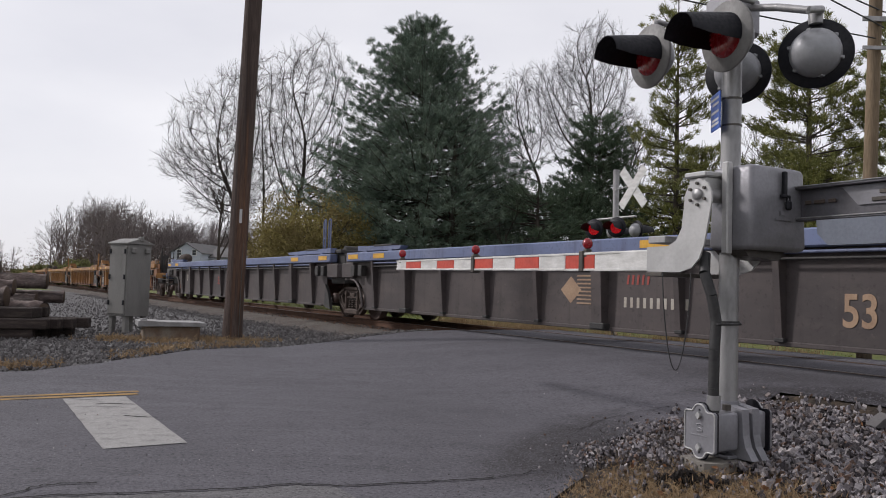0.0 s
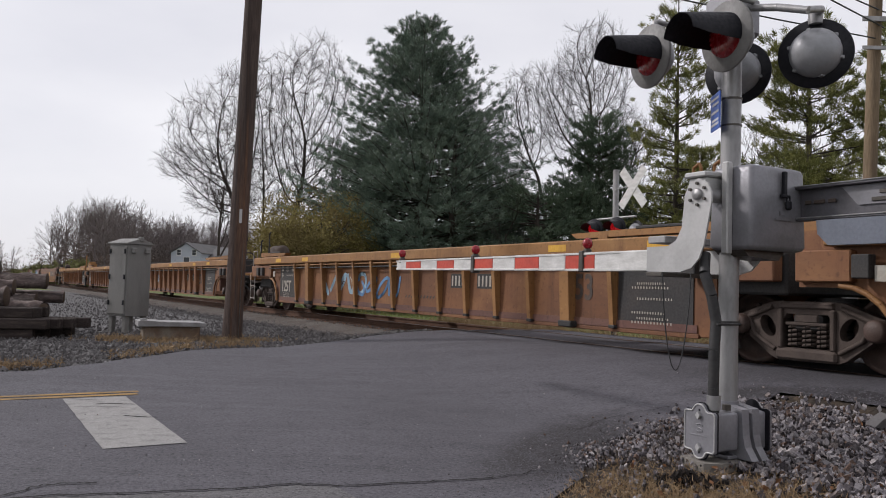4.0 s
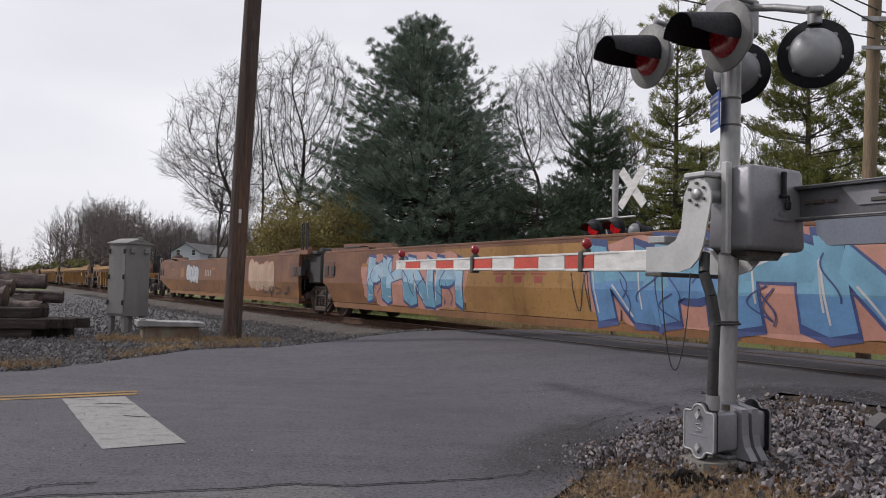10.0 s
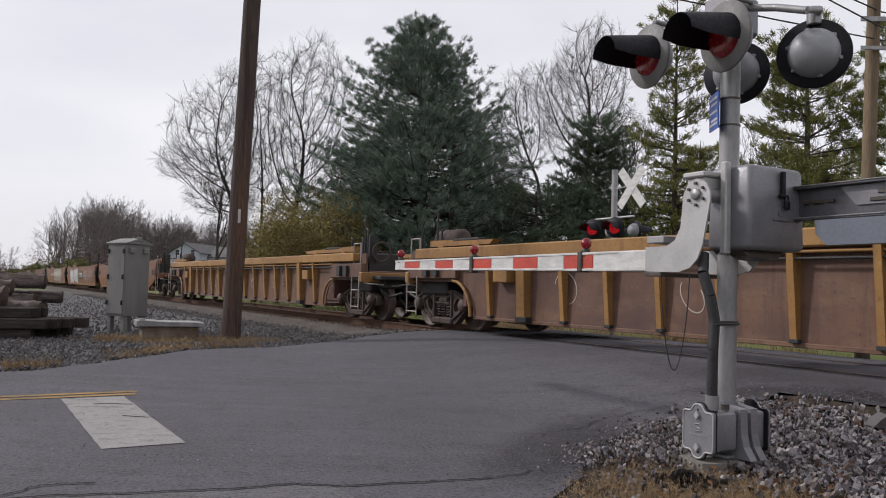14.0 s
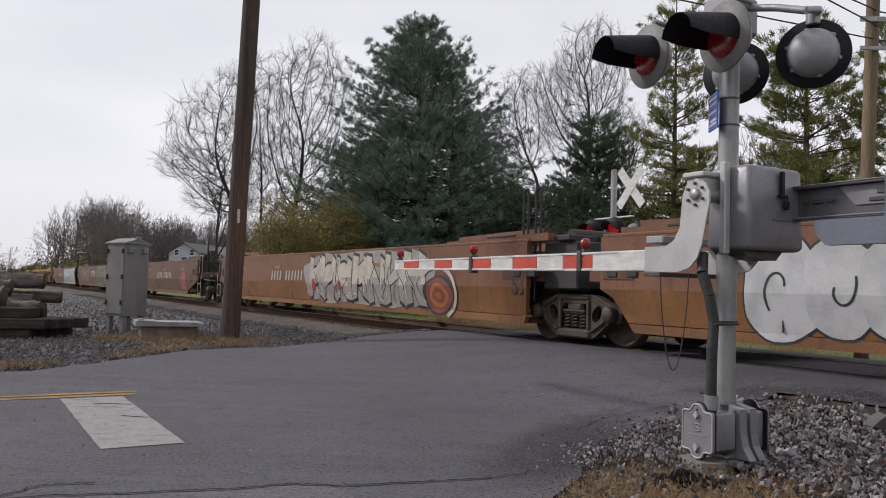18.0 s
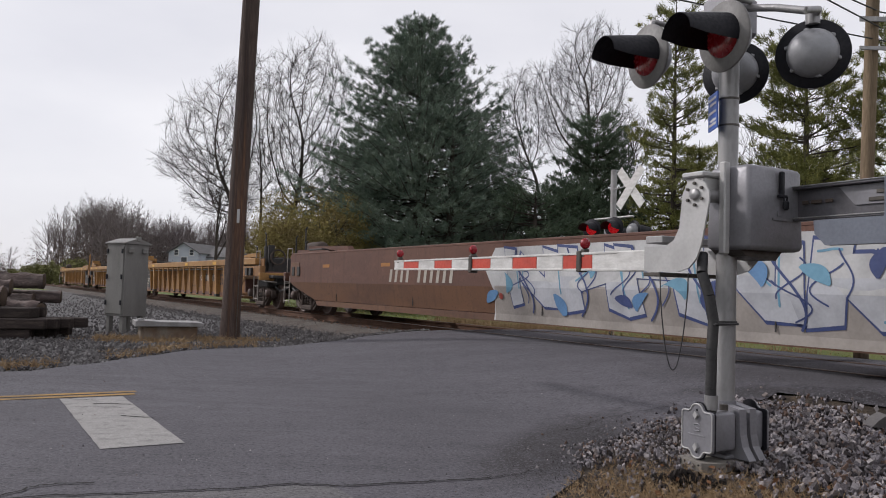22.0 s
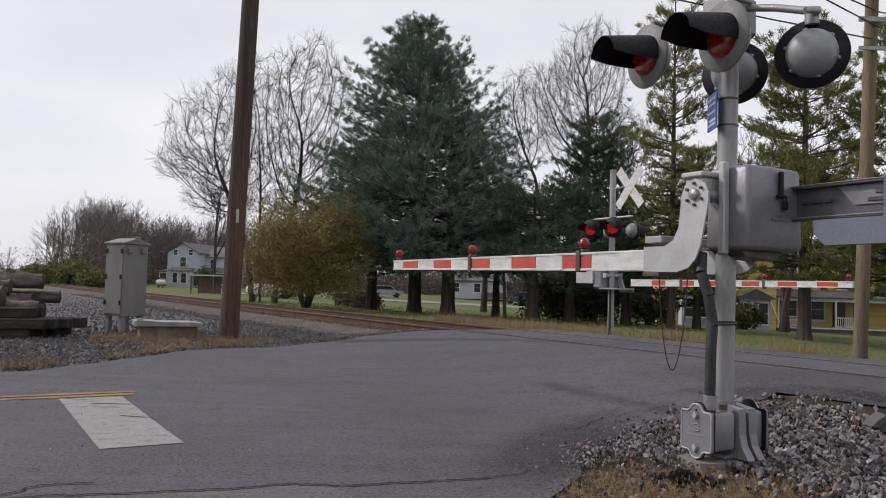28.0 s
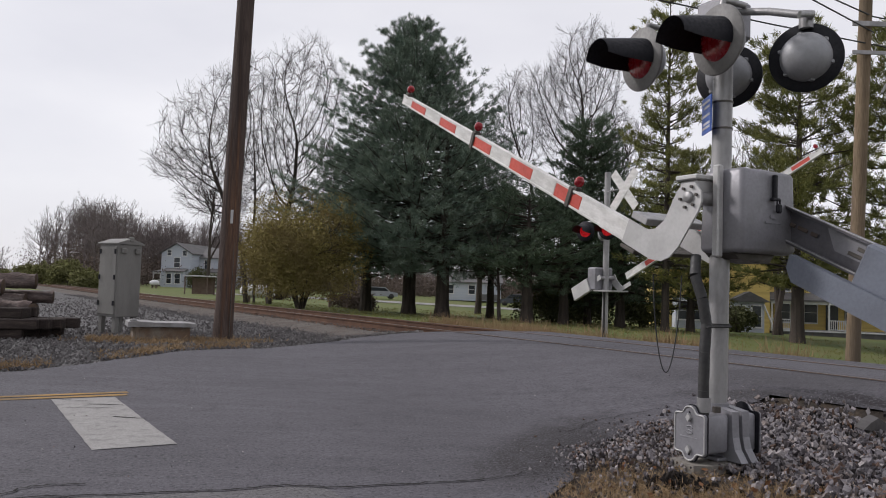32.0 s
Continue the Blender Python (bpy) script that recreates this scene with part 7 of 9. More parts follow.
def yard_tank(x, y, ln, r, label):
    ob = thing("gas_tank", label, "gas tank", pose(x, y, ground_z(x, y), 0, 0, 6))
    part("shell", Shape().lathe([(-ln / 2 - r * 0.6, 0.0), (-ln / 2 - r * 0.5, r * 0.5), (-ln / 2, r * 0.95), (-ln / 2 + 0.1, r), (ln / 2 - 0.1, r), (ln / 2, r * 0.95), (ln / 2 + r * 0.5, r * 0.5), (ln / 2 + r * 0.6, 0.0)], (0, 0, r + 0.3), (1, 0, 0), 18), TANK_WHITE, ob)
    for k in (-1, 1):
        part("leg", Shape().box(k * ln * 0.3 - 0.06, -r * 0.7, -0.05, k * ln * 0.3 + 0.06, r * 0.7, 0.5, 0.01), RUST_PAINT, ob)


yard_tank(at_px(470, 62), 62.0, 2.2, 0.50, "white gas tank on the lawn")
yard_tank(at_px(287, 100), 100.0, 0.8, 0.34, "pale rusty tank in front of a house")
shelter = thing("carport", "low dark open carport near a white house", "carport", pose(at_px(366, 78), 78.0, ground_z(at_px(366, 78), 78.0), 0, 0, -10))
part("roof", Shape().box(-1.3, -0.8, 1.72, 1.3, 1.0, 1.82, 0.01), TANK_WHITE, shelter)
for x in (-1.15, 1.15):
    for y in (-0.7, 0.9):
        part("post", Shape().box(x - 0.05, y - 0.05, -0.1, x + 0.05, y + 0.05, 1.72), RUST_PAINT, shelter)
part("back_panel", Shape().box(-1.2, 0.85, 0.0, 1.2, 0.9, 1.6), RUST_PAINT, shelter)


def picnic_bench(x, y):
    ob = thing("picnic_bench", "small weathered bench on the lawn", "bench", pose(x, y, ground_z(x, y), 0, 0, 15))
    part("seat", Shape().box(-0.8, -0.2, 0.42, 0.8, 0.2, 0.48, 0.01), RUST_PAINT, ob)
    part("backrest", Shape().box(-0.8, 0.2, 0.55, 0.8, 0.25, 0.9, 0.01), RUST_PAINT, ob)
    for k in (-0.65, 0.65):
        part("leg", Shape().box(k - 0.05, -0.18, -0.05, k + 0.05, 0.22, 0.42), RUST_PAINT, ob)


picnic_bench(at_px(612, 58), 58.0)


def far_car(u, y, colour, rz, label):
    x = at_px(u, y)
    ob = thing("car", label, "car", pose(x, y, ground_z(x, y), 0, 0, rz))
    body = mat("car_paint", colour, 0.3, dark=tuple(c * 0.7 for c in colour), scale=1, bump=0.0)
    part("body", Shape().slab([(-2.1, 0.3), (2.1, 0.3), (2.15, 0.75), (1.2, 0.88), (0.6, 1.40), (-1.2, 1.42), (-1.9, 0.92), (-2.15, 0.85)], -0.85, 0.85), body, ob)
    part("window", Shape().slab([(1.02, 0.92), (0.55, 1.33), (-1.15, 1.35), (-1.7, 0.94)], -0.87, 0.87), GLASS_DARK, ob)
    for wx in (-1.35, 1.35):
        for s in (-1, 1):
            w = part("wheel", Shape().lathe([(0, 0.0), (0, 0.18), (0.02, 0.31), (0.2, 0.31), (0.2, 0.0)], (wx, s * 0.7, 0.31), (0, s, 0), 16), RUBBER, ob)


far_car(684, 96, (0.35, 0.37, 0.40), 10, "silver car parked far behind the trees")
far_car(925, 98, (0.08, 0.09, 0.11), 170, "dark car parked far behind the trees")
DRIVE = mat("gravel_drive", (0.25, 0.245, 0.24), 0.95, dark=(0.18, 0.17, 0.16), scale=0.5, fine=10, bump=0.3)
v, f = [], []
for i in range(40):
    u = 400 + i * 14
    for y in (84, 90):
        x = at_px(u, y)
        v.append((x, y + 0.1 * x, ground_z(x, y + 0.1 * x) + 0.004))
f = [(2 * i, 2 * i + 2, 2 * i + 3, 2 * i + 1) for i in range(39)]
tagged(new("driveway", raw_mesh("driveway", v, f, DRIVE, True)), "pale gravel driveway across the lawn", "driveway", kind="structure")

# overhead cables
for k, (a, b, sag) in enumerate((((6.8, 12.3, 5.75), (-20, -4.0, 9.0), 0.5), ((6.8, 12.3, 5.5), (-18, -6.0, 8.4), 0.5), ((6.8, 12.3, 5.3), (-25, 0.0, 8.4), 0.8), ((6.8, 12.3, 5.75), (30, 18, 7.0), 0.6), ((6.8, 12.3, 5.3), (30, 19, 6.4), 0.6))):
    pts = []
    for i in range(17):
        q = i / 16
        pts.append(tuple(a[j] + (b[j] - a[j]) * q for j in range(2)) + (a[2] + (b[2] - a[2]) * q - sag * 4 * q * (1 - q),))
    tagged(new("overhead_cable", Shape().path(pts, 0.012, 5).mesh("overhead_cable", RUBBER)), "thin black overhead cable from the pole", "cable", "overhead cables")

# ---- stones, dry grass, cracks ----
def broken_stone(name, tones):
    """Crushed stone: each piece takes one of several greys, browns and blacks."""
    m = mat(name, (0.2, 0.19, 0.19), 0.88, dark=(0.1, 0.095, 0.095), scale=14, fine=60, fine_amount=0.35, bump=0.5)
    n, l = m.node_tree.nodes, m.node_tree.links
    g, r, x = n.new("ShaderNodeNewGeometry"), n.new("ShaderNodeValToRGB"), n.new("ShaderNodeMix")
    r.color_ramp.interpolation = "CONSTANT"
    while len(r.color_ramp.elements) < len(tones):
        r.color_ramp.elements.new(0.5)
    for k, c in enumerate(tones):
        r.color_ramp.elements[k].position, r.color_ramp.elements[k].color = k / len(tones), (*c, 1)
    x.data_type, x.blend_type = "RGBA", "MULTIPLY"
    x.inputs["Factor"].default_value = 1.0
    p = n["Principled BSDF"]
    old = p.inputs["Base Color"].links[0].from_socket
    up = n.new("ShaderNodeVectorMath")
    up.operation = "SCALE"
    up.inputs["Scale"].default_value = 5.5
    l.new(old, up.inputs[0])
    l.new(g.outputs["Random Per Island"], r.inputs["Fac"])
    l.new(r.outputs["Color"], x.inputs[6])
    l.new(up.outputs["Vector"], x.inputs[7])
    l.new(x.outputs[2], p.inputs["Base Color"])
    return m


CUBE_V = np.array([(x, y, z) for x in (-1, 1) for y in (-1, 1) for z in (-1, 1)], float) * 0.72
CUBE_F = np.array([(0, 1, 3), (0, 3, 2), (4, 6, 7), (4, 7, 5), (0, 4, 5), (0, 5, 1), (2, 3, 7), (2, 7, 6), (0, 2, 6), (0, 6, 4), (1, 5, 7), (1, 7, 3)])
STONE = broken_stone("crushed_stone", ((0.24, 0.235, 0.245), (0.16, 0.155, 0.165), (0.085, 0.08, 0.082), (0.20, 0.18, 0.17), (0.04, 0.036, 0.037), (0.32, 0.31, 0.31), (0.12, 0.085, 0.068), (0.185, 0.18, 0.195), (0.065, 0.06, 0.065), (0.22, 0.215, 0.222)))
STONE_FAR = mat("yard_stone", (0.178, 0.170, 0.170), 0.92, dark=(0.055, 0.05, 0.05), dark_amount=0.5, scale=2, fine=30, fine_amount=0.3, bump=0.3, island=0.75)
SOIL = mat("dark_soil", (0.024, 0.02, 0.018), 0.95, dark=(0.025, 0.02, 0.018), scale=6, fine=30, fine_amount=0.6, bump=1.0)
g_ = (1 + 5 ** 0.5) / 2
ICO_V = np.array([(-1, g_, 0), (1, g_, 0), (-1, -g_, 0), (1, -g_, 0), (0, -1, g_), (0, 1, g_), (0, -1, -g_), (0, 1, -g_), (g_, 0, -1), (g_, 0, 1), (-g_, 0, -1), (-g_, 0, 1)]) / 1.9
ICO_F = np.array([(0, 11, 5), (0, 5, 1), (0, 1, 7), (0, 7, 10), (0, 10, 11), (1, 5, 9), (5, 11, 4), (11, 10, 2), (10, 7, 6), (7, 1, 8), (3, 9, 4), (3, 4, 2), (3, 2, 6), (3, 6, 8), (3, 8, 9), (4, 9, 5), (2, 4, 11), (6, 2, 10), (8, 6, 7), (9, 8, 1)])
OCT_V = np.array([(1, 0, 0), (-1, 0, 0), (0, 1, 0), (0, -1, 0), (0, 0, 1), (0, 0, -1)], float)
OCT_F = np.array([(0, 2, 4), (2, 1, 4), (1, 3, 4), (3, 0, 4), (2, 0, 5), (1, 2, 5), (3, 1, 5), (0, 3, 5)])


def stones(name, places, sizes, material, label, seed, base_v=ICO_V, base_f=ICO_F, jag=0.36):
    """Broken stones lying at the places, as one mass."""
    rng = np.random.default_rng(seed)
    p = np.asarray(places, float)
    n, m = len(p), len(base_v)
    v = np.repeat(base_v[None], n, 0) * np.clip(1 + rng.normal(0, jag, (n, m, 1)), 0.35, 1.8)
    v = v * (np.asarray(sizes, float).reshape(-1, 1, 1) * rng.uniform((0.7, 0.6, 0.38), (1.5, 1.15, 0.85), (n, 1, 3)))
    q, _ = np.linalg.qr(rng.normal(0, 1, (n, 3, 3)))
    tilt = np.eye(3)[None] * 0.55 + q * 0.45
    v = np.einsum("nij,nkj->nki", q, v) * 0.6 + np.einsum("nij,nkj->nki", tilt, v) * 0.4
    v = v + p[:, None, :]
    faces = (base_f[None] + (np.arange(n) * m)[:, None, None]).reshape(-1, 3)
    me = bpy.data.meshes.new(name)
    me.vertices.add(n * m)
    me.vertices.foreach_set("co", v.astype(np.float32).ravel())
    me.loops.add(faces.size)
    me.loops.foreach_set("vertex_index", faces.astype(np.int32).ravel())
    me.polygons.add(len(faces))
    me.polygons.foreach_set("loop_start", np.arange(0, faces.size, 3, dtype=np.int32))
    me.polygons.foreach_set("use_smooth", np.zeros(len(faces), dtype=bool))
    me.materials.append(material)
    me.update(calc_edges=True)
    return tagged(new(name, me), label, "gravel", kind="stuff")


rng = random.Random(21)
places, sizes = [], []
while len(places) < 14000:
    d, s = rng.uniform(2.2, 7.3), rng.uniform(-1.5, 6.0)
    if d > 6.75 + 0.25 * noise.noise(Vector((s * 1.1, 0, 6))) and rng.random() > 0.06:
        continue
    edge = road_span(d)[1] + 0.12 * math.sin(d * 5) + 0.05
    over = s - edge
    if over > 0 and rng.random() > math.exp(-over / 0.10):
        continue
    x, y = tp(s, d).x, tp(s, d).y
    ring = math.hypot(x - 3.2, y - 6.2) + 0.5 * noise.noise(Vector((x * 0.8, y * 0.8, 4.0)))
    if ring > 2.9 and rng.random() > 0.03 * math.exp(2.9 - ring):
        continue
    # a worn patch of soil and dry grass before the mast
    if ((x - 1.55) / 0.9) ** 2 + ((y - 4.9) / 0.75) ** 2 < 1 and rng.random() < 0.82:
        continue
    r = (0.012 + 0.027 * rng.random() ** 1.3) * (1.4 if rng.random() < 0.08 else 1.0) * (0.62 if x < 2.05 else 1.0)
    places.append((x, y, ground_z(x, y) + 0.004 + 0.03 * rng.random() * min(1, -over / 0.5 if over < 0 else 0)))
    sizes.append(r)
stones("crushed_stone", places, sizes, STONE, "loose grey crushed stone beside the crossing", 5, CUBE_V, CUBE_F, 0.2)

places, sizes = [], []
while len(places) < 21000:
    d = rng.uniform(-3.5, 8.3)
    s = road_span(d)[0] + abs(rng.gauss(0, 1)) * (3.0 if rng.random() < 0.5 else 16)
    if s < road_span(d)[0] + 0.02 and rng.random() < 0.8:
        continue
    p = tp(s, d)
    places.append((p.x, p.y, ground_z(p.x, p.y) + 0.002))
    sizes.append(rng.uniform(0.018, 0.05))
stones("yard_gravel", places, sizes, STONE_FAR, "loose grey gravel of the yard", 6, OCT_V, OCT_F)

places, sizes, grey = [], [], []
while len(places) + len(grey) < 20000:
    s = 14.4 + rng.random() ** 1.6 * 45
    d = rng.uniform(-3.2, 1.6)
    if 0.68 < abs(d) < 0.83:
        continue
    z = RAIL_Z - 0.16 if abs(d) < 1.4 else RAIL_Z - 0.16 - (abs(d) - 1.4) * 0.22
    p = tp(s, TRACK_D + d)
    if d < -1.0 - 0.4 * rng.random():
        grey.append((p.x, p.y, max(0.06 + (d + 2.3) * 0.115, ground_z(p.x, p.y) - 0.015)))
    else:
        places.append((p.x, p.y, z))
        sizes.append(rng.uniform(0.02, 0.045))
BALLAST_STONE = mat("ballast_stone", (0.21, 0.12, 0.082), 0.92, dark=(0.085, 0.052, 0.038), dark_amount=0.5, scale=2, fine=30, fine_amount=0.3, bump=0.3, island=0.75)
stones("shoulder_stones", grey, [rng.uniform(0.02, 0.045) for _ in grey], STONE_FAR, "grey stones on the shoulder of the track", 10, OCT_V, OCT_F)
stones("ballast_stones", places, sizes, BALLAST_STONE, "rust-stained ballast stones along the track", 7, OCT_V, OCT_F)


def tufts(name, spots, material, label, seed, count, length, width, lean=0.5):
    r = np.random.default_rng(seed)
    ob = new(name, tri_mesh(name, blades(spots, np.repeat([[0, 0, 1.0]], len(spots), 0), count, length, width, lean, r), material))
    return tagged(ob, label, "grass", kind="stuff")


def spot(x, y, up=0.0):
    return (x, y, ground_z(x, y) + up)


# dry grass before the mast, along the yard's edge, and behind the track
pts = []
while len(pts) < 1000:
    x, y = rng.gauss(1.5, 0.5), rng.gauss(4.75, 0.35)
    s, d = sd(x, y)
    if s < road_span(d)[1] + 0.05:
        pts.append(spot(x, y))
tufts("dry_grass", pts, DRY_GRASS, "thin dry brown grass on bare soil", 31, 9, 0.06, 0.0022, 1.6)
pts = []
while len(pts) < 420:
    d = rng.uniform(-4, 4.6)
    s = road_span(d)[0] + 0.15 + abs(rng.gauss(0, 0.35))
    if noise.noise(Vector((d * 0.9, 1.0, 0.0))) + rng.uniform(-0.4, 0.4) > (-0.1 if d > 1.8 else 0.25):
        p = tp(s, d)
        pts.append(spot(p.x, p.y))
for cx_, cy_, r_ in ((-5.2, 14.4, 0.5), (-4.1, 15.1, 0.45), (-5.7, 14.7, 0.4)):
    for _ in range(260):
        x, y = rng.gauss(cx_, r_), rng.gauss(cy_, r_ * 0.5)
        pts.append(spot(x, y))
tufts("dry_grass", pts, DRY_GRASS, "flat tan dry grass at the yard's edge", 32, 9, 0.10, 0.006, 1.8)
pts = []
while len(pts) < 1300:
    s, d = rng.uniform(9.0, 22), 13.0 + rng.random() * 2.2
    if noise.noise(Vector((s * 0.5, d * 0.4, 2.0))) + rng.uniform(-0.3, 0.3) > 0.0:
        p = tp(s, d)
        pts.append(spot(p.x, p.y, -0.05))
tufts("tall_dry_grass", pts, DRY_GRASS, "tall pale dry grass behind the track", 33, 9, 0.42, 0.007, 0.35)
pts = []
while len(pts) < 9000:
    s, d = rng.uniform(4, 60), 12.4 + rng.random() ** 1.5 * 28
    p = tp(s, d)
    pts.append(spot(p.x, p.y, -0.05))
tufts("lawn_grass", pts, GREEN_BLADE, "short patchy lawn grass", 34, 5, 0.12, 0.012, 0.7)

# clods of dark soil before the mast
places, sizes = [], []
for k in range(150):
    a, r = rng.uniform(0, 6.3), abs(rng.gauss(0, 0.13))
    x, y = 1.56 + 1.3 * r * math.cos(a), 5.08 + r * math.sin(a)
    places.append((x, y, ground_z(x, y) + max(0.0, 0.09 - 0.35 * r) * rng.random()))
    sizes.append(rng.uniform(0.015, 0.045))
stones("soil_clods", places, sizes, SOIL, "small heap of dark soil clods and roots", 9)


def crack(pts, w, name="pavement_crack"):
    """A thin dark open crack in the asphalt."""
    v, f = [], []
    for k, (s, d) in enumerate(pts):
        p = tp(s, d)
        a, b = (pts[max(0, k - 1)], pts[min(len(pts) - 1, k + 1)])
        t = (tp(*b) - tp(*a)).normalized()
        side = Vector((-t.y, t.x, 0)) * w * (0.5 + 0.5 * abs(math.sin(k * 1.7)))
        z = ground_z(p.x, p.y) + 0.008
        v += [(p.x + side.x, p.y + side.y, z), (p.x - side.x, p.y - side.y, z)]
    f = [(2 * k, 2 * k + 1, 2 * k + 3, 2 * k + 2) for k in range(len(pts) - 1)]
    return tagged(new(name, raw_mesh(name, v, f, CRACK_DARK)), "dark crack in the asphalt", "crack", kind="structure")


CRACK_DARK = mat("crack_shadow", (0.018, 0.017, 0.016), 0.95, scale=5, bump=0.2)


def jagged(pts, seed, steps=6, amp=0.035):
    """Breaks a coarse line into a jagged one."""
    r = random.Random(seed)
    out = []
    for (sa, da), (sb, db) in zip(pts, pts[1:]):
        for k in range(steps):
            q = k / steps
            out.append((sa + (sb - sa) * q + r.uniform(-amp, amp), da + (db - da) * q + r.uniform(-amp, amp) * 0.4))
    return out + [pts[-1]]


crack(jagged([(4.94, -0.6), (4.94, 0.25), (5.1, 0.43), (5.11, 0.57), (5.03, 0.73)], 1, 5, 0.02), 0.010)
main_crack = jagged([(4.90, -0.4), (4.86, 0.41), (4.78, 0.71), (4.66, 1.08), (4.58, 1.38), (4.54, 1.77), (4.39, 1.96), (4.29, 2.33), (4.24, 2.62), (4.18, 2.96)], 2, 6, 0.02)
crack(main_crack, 0.012)
crack(jagged([(4.18, 2.96), (4.2, 3.3), (4.05, 3.6)], 3, 5, 0.03), 0.006)
crack(jagged([(5.3, 4.6), (5.6, 5.3), (5.5, 6.0)], 4, 6, 0.04), 0.005)
# older, paler pavement along the near edge
v, f = [], []
edge = [(s - 0.03, d) for s, d in main_crack if d < 2.0]
for s, d in edge:
    a, b = tp(s, d), tp(3.6, d)
    v += [(a.x, a.y, ground_z(a.x, a.y) + 0.004), (b.x, b.y, ground_z(b.x, b.y) + 0.004)]
f = [(2 * k, 2 * k + 1, 2 * k + 3, 2 * k + 2) for k in range(len(edge) - 1)]
tagged(new("old_pavement", raw_mesh("old_pavement", v, f, OLD_ASPHALT)), "older pale cracked pavement at the road's edge", "pavement", kind="structure")
# gouges through the white stop line
GOUGES = ((8.5, 1.08), (8.12, 1.34), (7.95, 1.22), (7.3, 1.38))
for k, (s_, d_) in enumerate(GOUGES):
    crack(jagged([(s_ + 0.10, d_ - 0.12 - 0.08 * (k % 3)), (s_, d_), (s_ - 0.09, d_ + 0.12)], 20 + k, 4, 0.012), 0.006 + 0.008 * (k % 2))
# loose pebbles on the road
places, sizes = [], []
for k in range(420):
    d = rng.uniform(0.5, 8)
    s = rng.uniform(4.2, 11.0) if k % 3 else road_span(d)[1] + abs(rng.gauss(0, 0.35))
    p = tp(s, d)
    places.append((p.x, p.y, ground_z(p.x, p.y) + 0.003))
    sizes.append(rng.uniform(0.004, 0.011))
stones("road_pebbles", places, sizes, STONE, "loose small pebbles on the asphalt", 8, OCT_V, OCT_F)
# dark grit washed over the edge of the road
places, sizes = [], []
while len(places) < 2200:
    d = rng.gauss(4.0, 0.7)
    s = road_span(d)[1] + 0.02 + abs(rng.gauss(0, 0.24)) * (1.0 + 0.5 * noise.noise(Vector((d * 2.0, 0.0, 8.0))))
    p = tp(s, d)
    places.append((p.x, p.y, ground_z(p.x, p.y) + 0.002))
    sizes.append(rng.uniform(0.002, 0.0055))
GRIT = mat("dark_grit", (0.055, 0.051, 0.053), 0.95, dark=(0.02, 0.019, 0.019), scale=5, bump=0.0, island=0.4)
stones("dark_grit", places, sizes, GRIT, "dark grit washed over the road's edge", 11, OCT_V, OCT_F)
# leaves and litter beside the crossing
LEAF = mat("dead_leaf", (0.17, 0.085, 0.045), 0.9, dark=(0.12, 0.06, 0.03), scale=4, bump=0.0, island=0.7)
r_ = np.random.default_rng(71)
spots_ = [spot(rng.gauss(3.6, 0.9), rng.gauss(5.9, 0.5), 0.05) for k in range(16)] + [spot(rng.gauss(1.7, 0.5), rng.gauss(4.9, 0.4), 0.02) for k in range(24)]
tagged(new("dead_leaves", tri_mesh("dead_leaves", leaves(spots_, 2, 0.022, 0.05, r_), LEAF, 4)), "scattered brown dead leaves on the stones", "leaves", kind="stuff")
slab_stone = Shape().slab([(-0.13, 0.0), (0.12, -0.02), (0.15, 0.03), (0.02, 0.10), (-0.06, 0.06)], -0.05, 0.05)
ob = new("flat_stone", slab_stone.mesh("flat_stone", STONE_FAR))
ob.matrix_basis = pose(3.72, 6.75, ground_z(3.72, 6.75) + 0.05, 10, 0, 20)
tagged(ob, "flat pointed stone on the gravel", "stone")

# ---- lettering and sprayed paint on the cars ----
def paint_mat(name, c):
    return mat(name, c, 0.6, dark=tuple(k * 0.62 for k in c), dark_amount=0.6, scale=2.5, fine=25, fine_amount=0.15, bump=0.02, random_shift=True)


SPRAY = {k: paint_mat("spray_" + k, c) for k, c in {
    "white": (0.46, 0.46, 0.46), "silver": (0.42, 0.43, 0.46), "blue": (0.10, 0.22, 0.40), "pale_blue": (0.28, 0.42, 0.52), "black": (0.02, 0.02, 0.024),
    "pink": (0.33, 0.075, 0.08), "beige": (0.42, 0.29, 0.20), "cream": (0.46, 0.41, 0.34), "red": (0.30, 0.05, 0.035), "green": (0.085, 0.088, 0.045), "yellow": (0.5, 0.27, 0.03),
    "orange": (0.45, 0.17, 0.03), "dull_red": (0.20, 0.045, 0.028), "rust_orange": (0.32, 0.11, 0.035), "sky": (0.13, 0.29, 0.40), "salmon": (0.42, 0.20, 0.15), "warm_grey": (0.30, 0.27, 0.245), "navy": (0.04, 0.06, 0.17)}.items()}


def clip(poly, z, keep_up):
    """The part of an outline above (or below) the height z."""
    out = []
    for (xa, za), (xb, zb) in zip(poly, poly[1:] + poly[:1]):
        ina, inb = (za >= z) == keep_up, (zb >= z) == keep_up
        if ina:
            out.append((xa, za))
        if ina != inb:
            q = (z - za) / (zb - za)
            out.append((xa + (xb - xa) * q, z))
    return out if len(out) > 2 else []


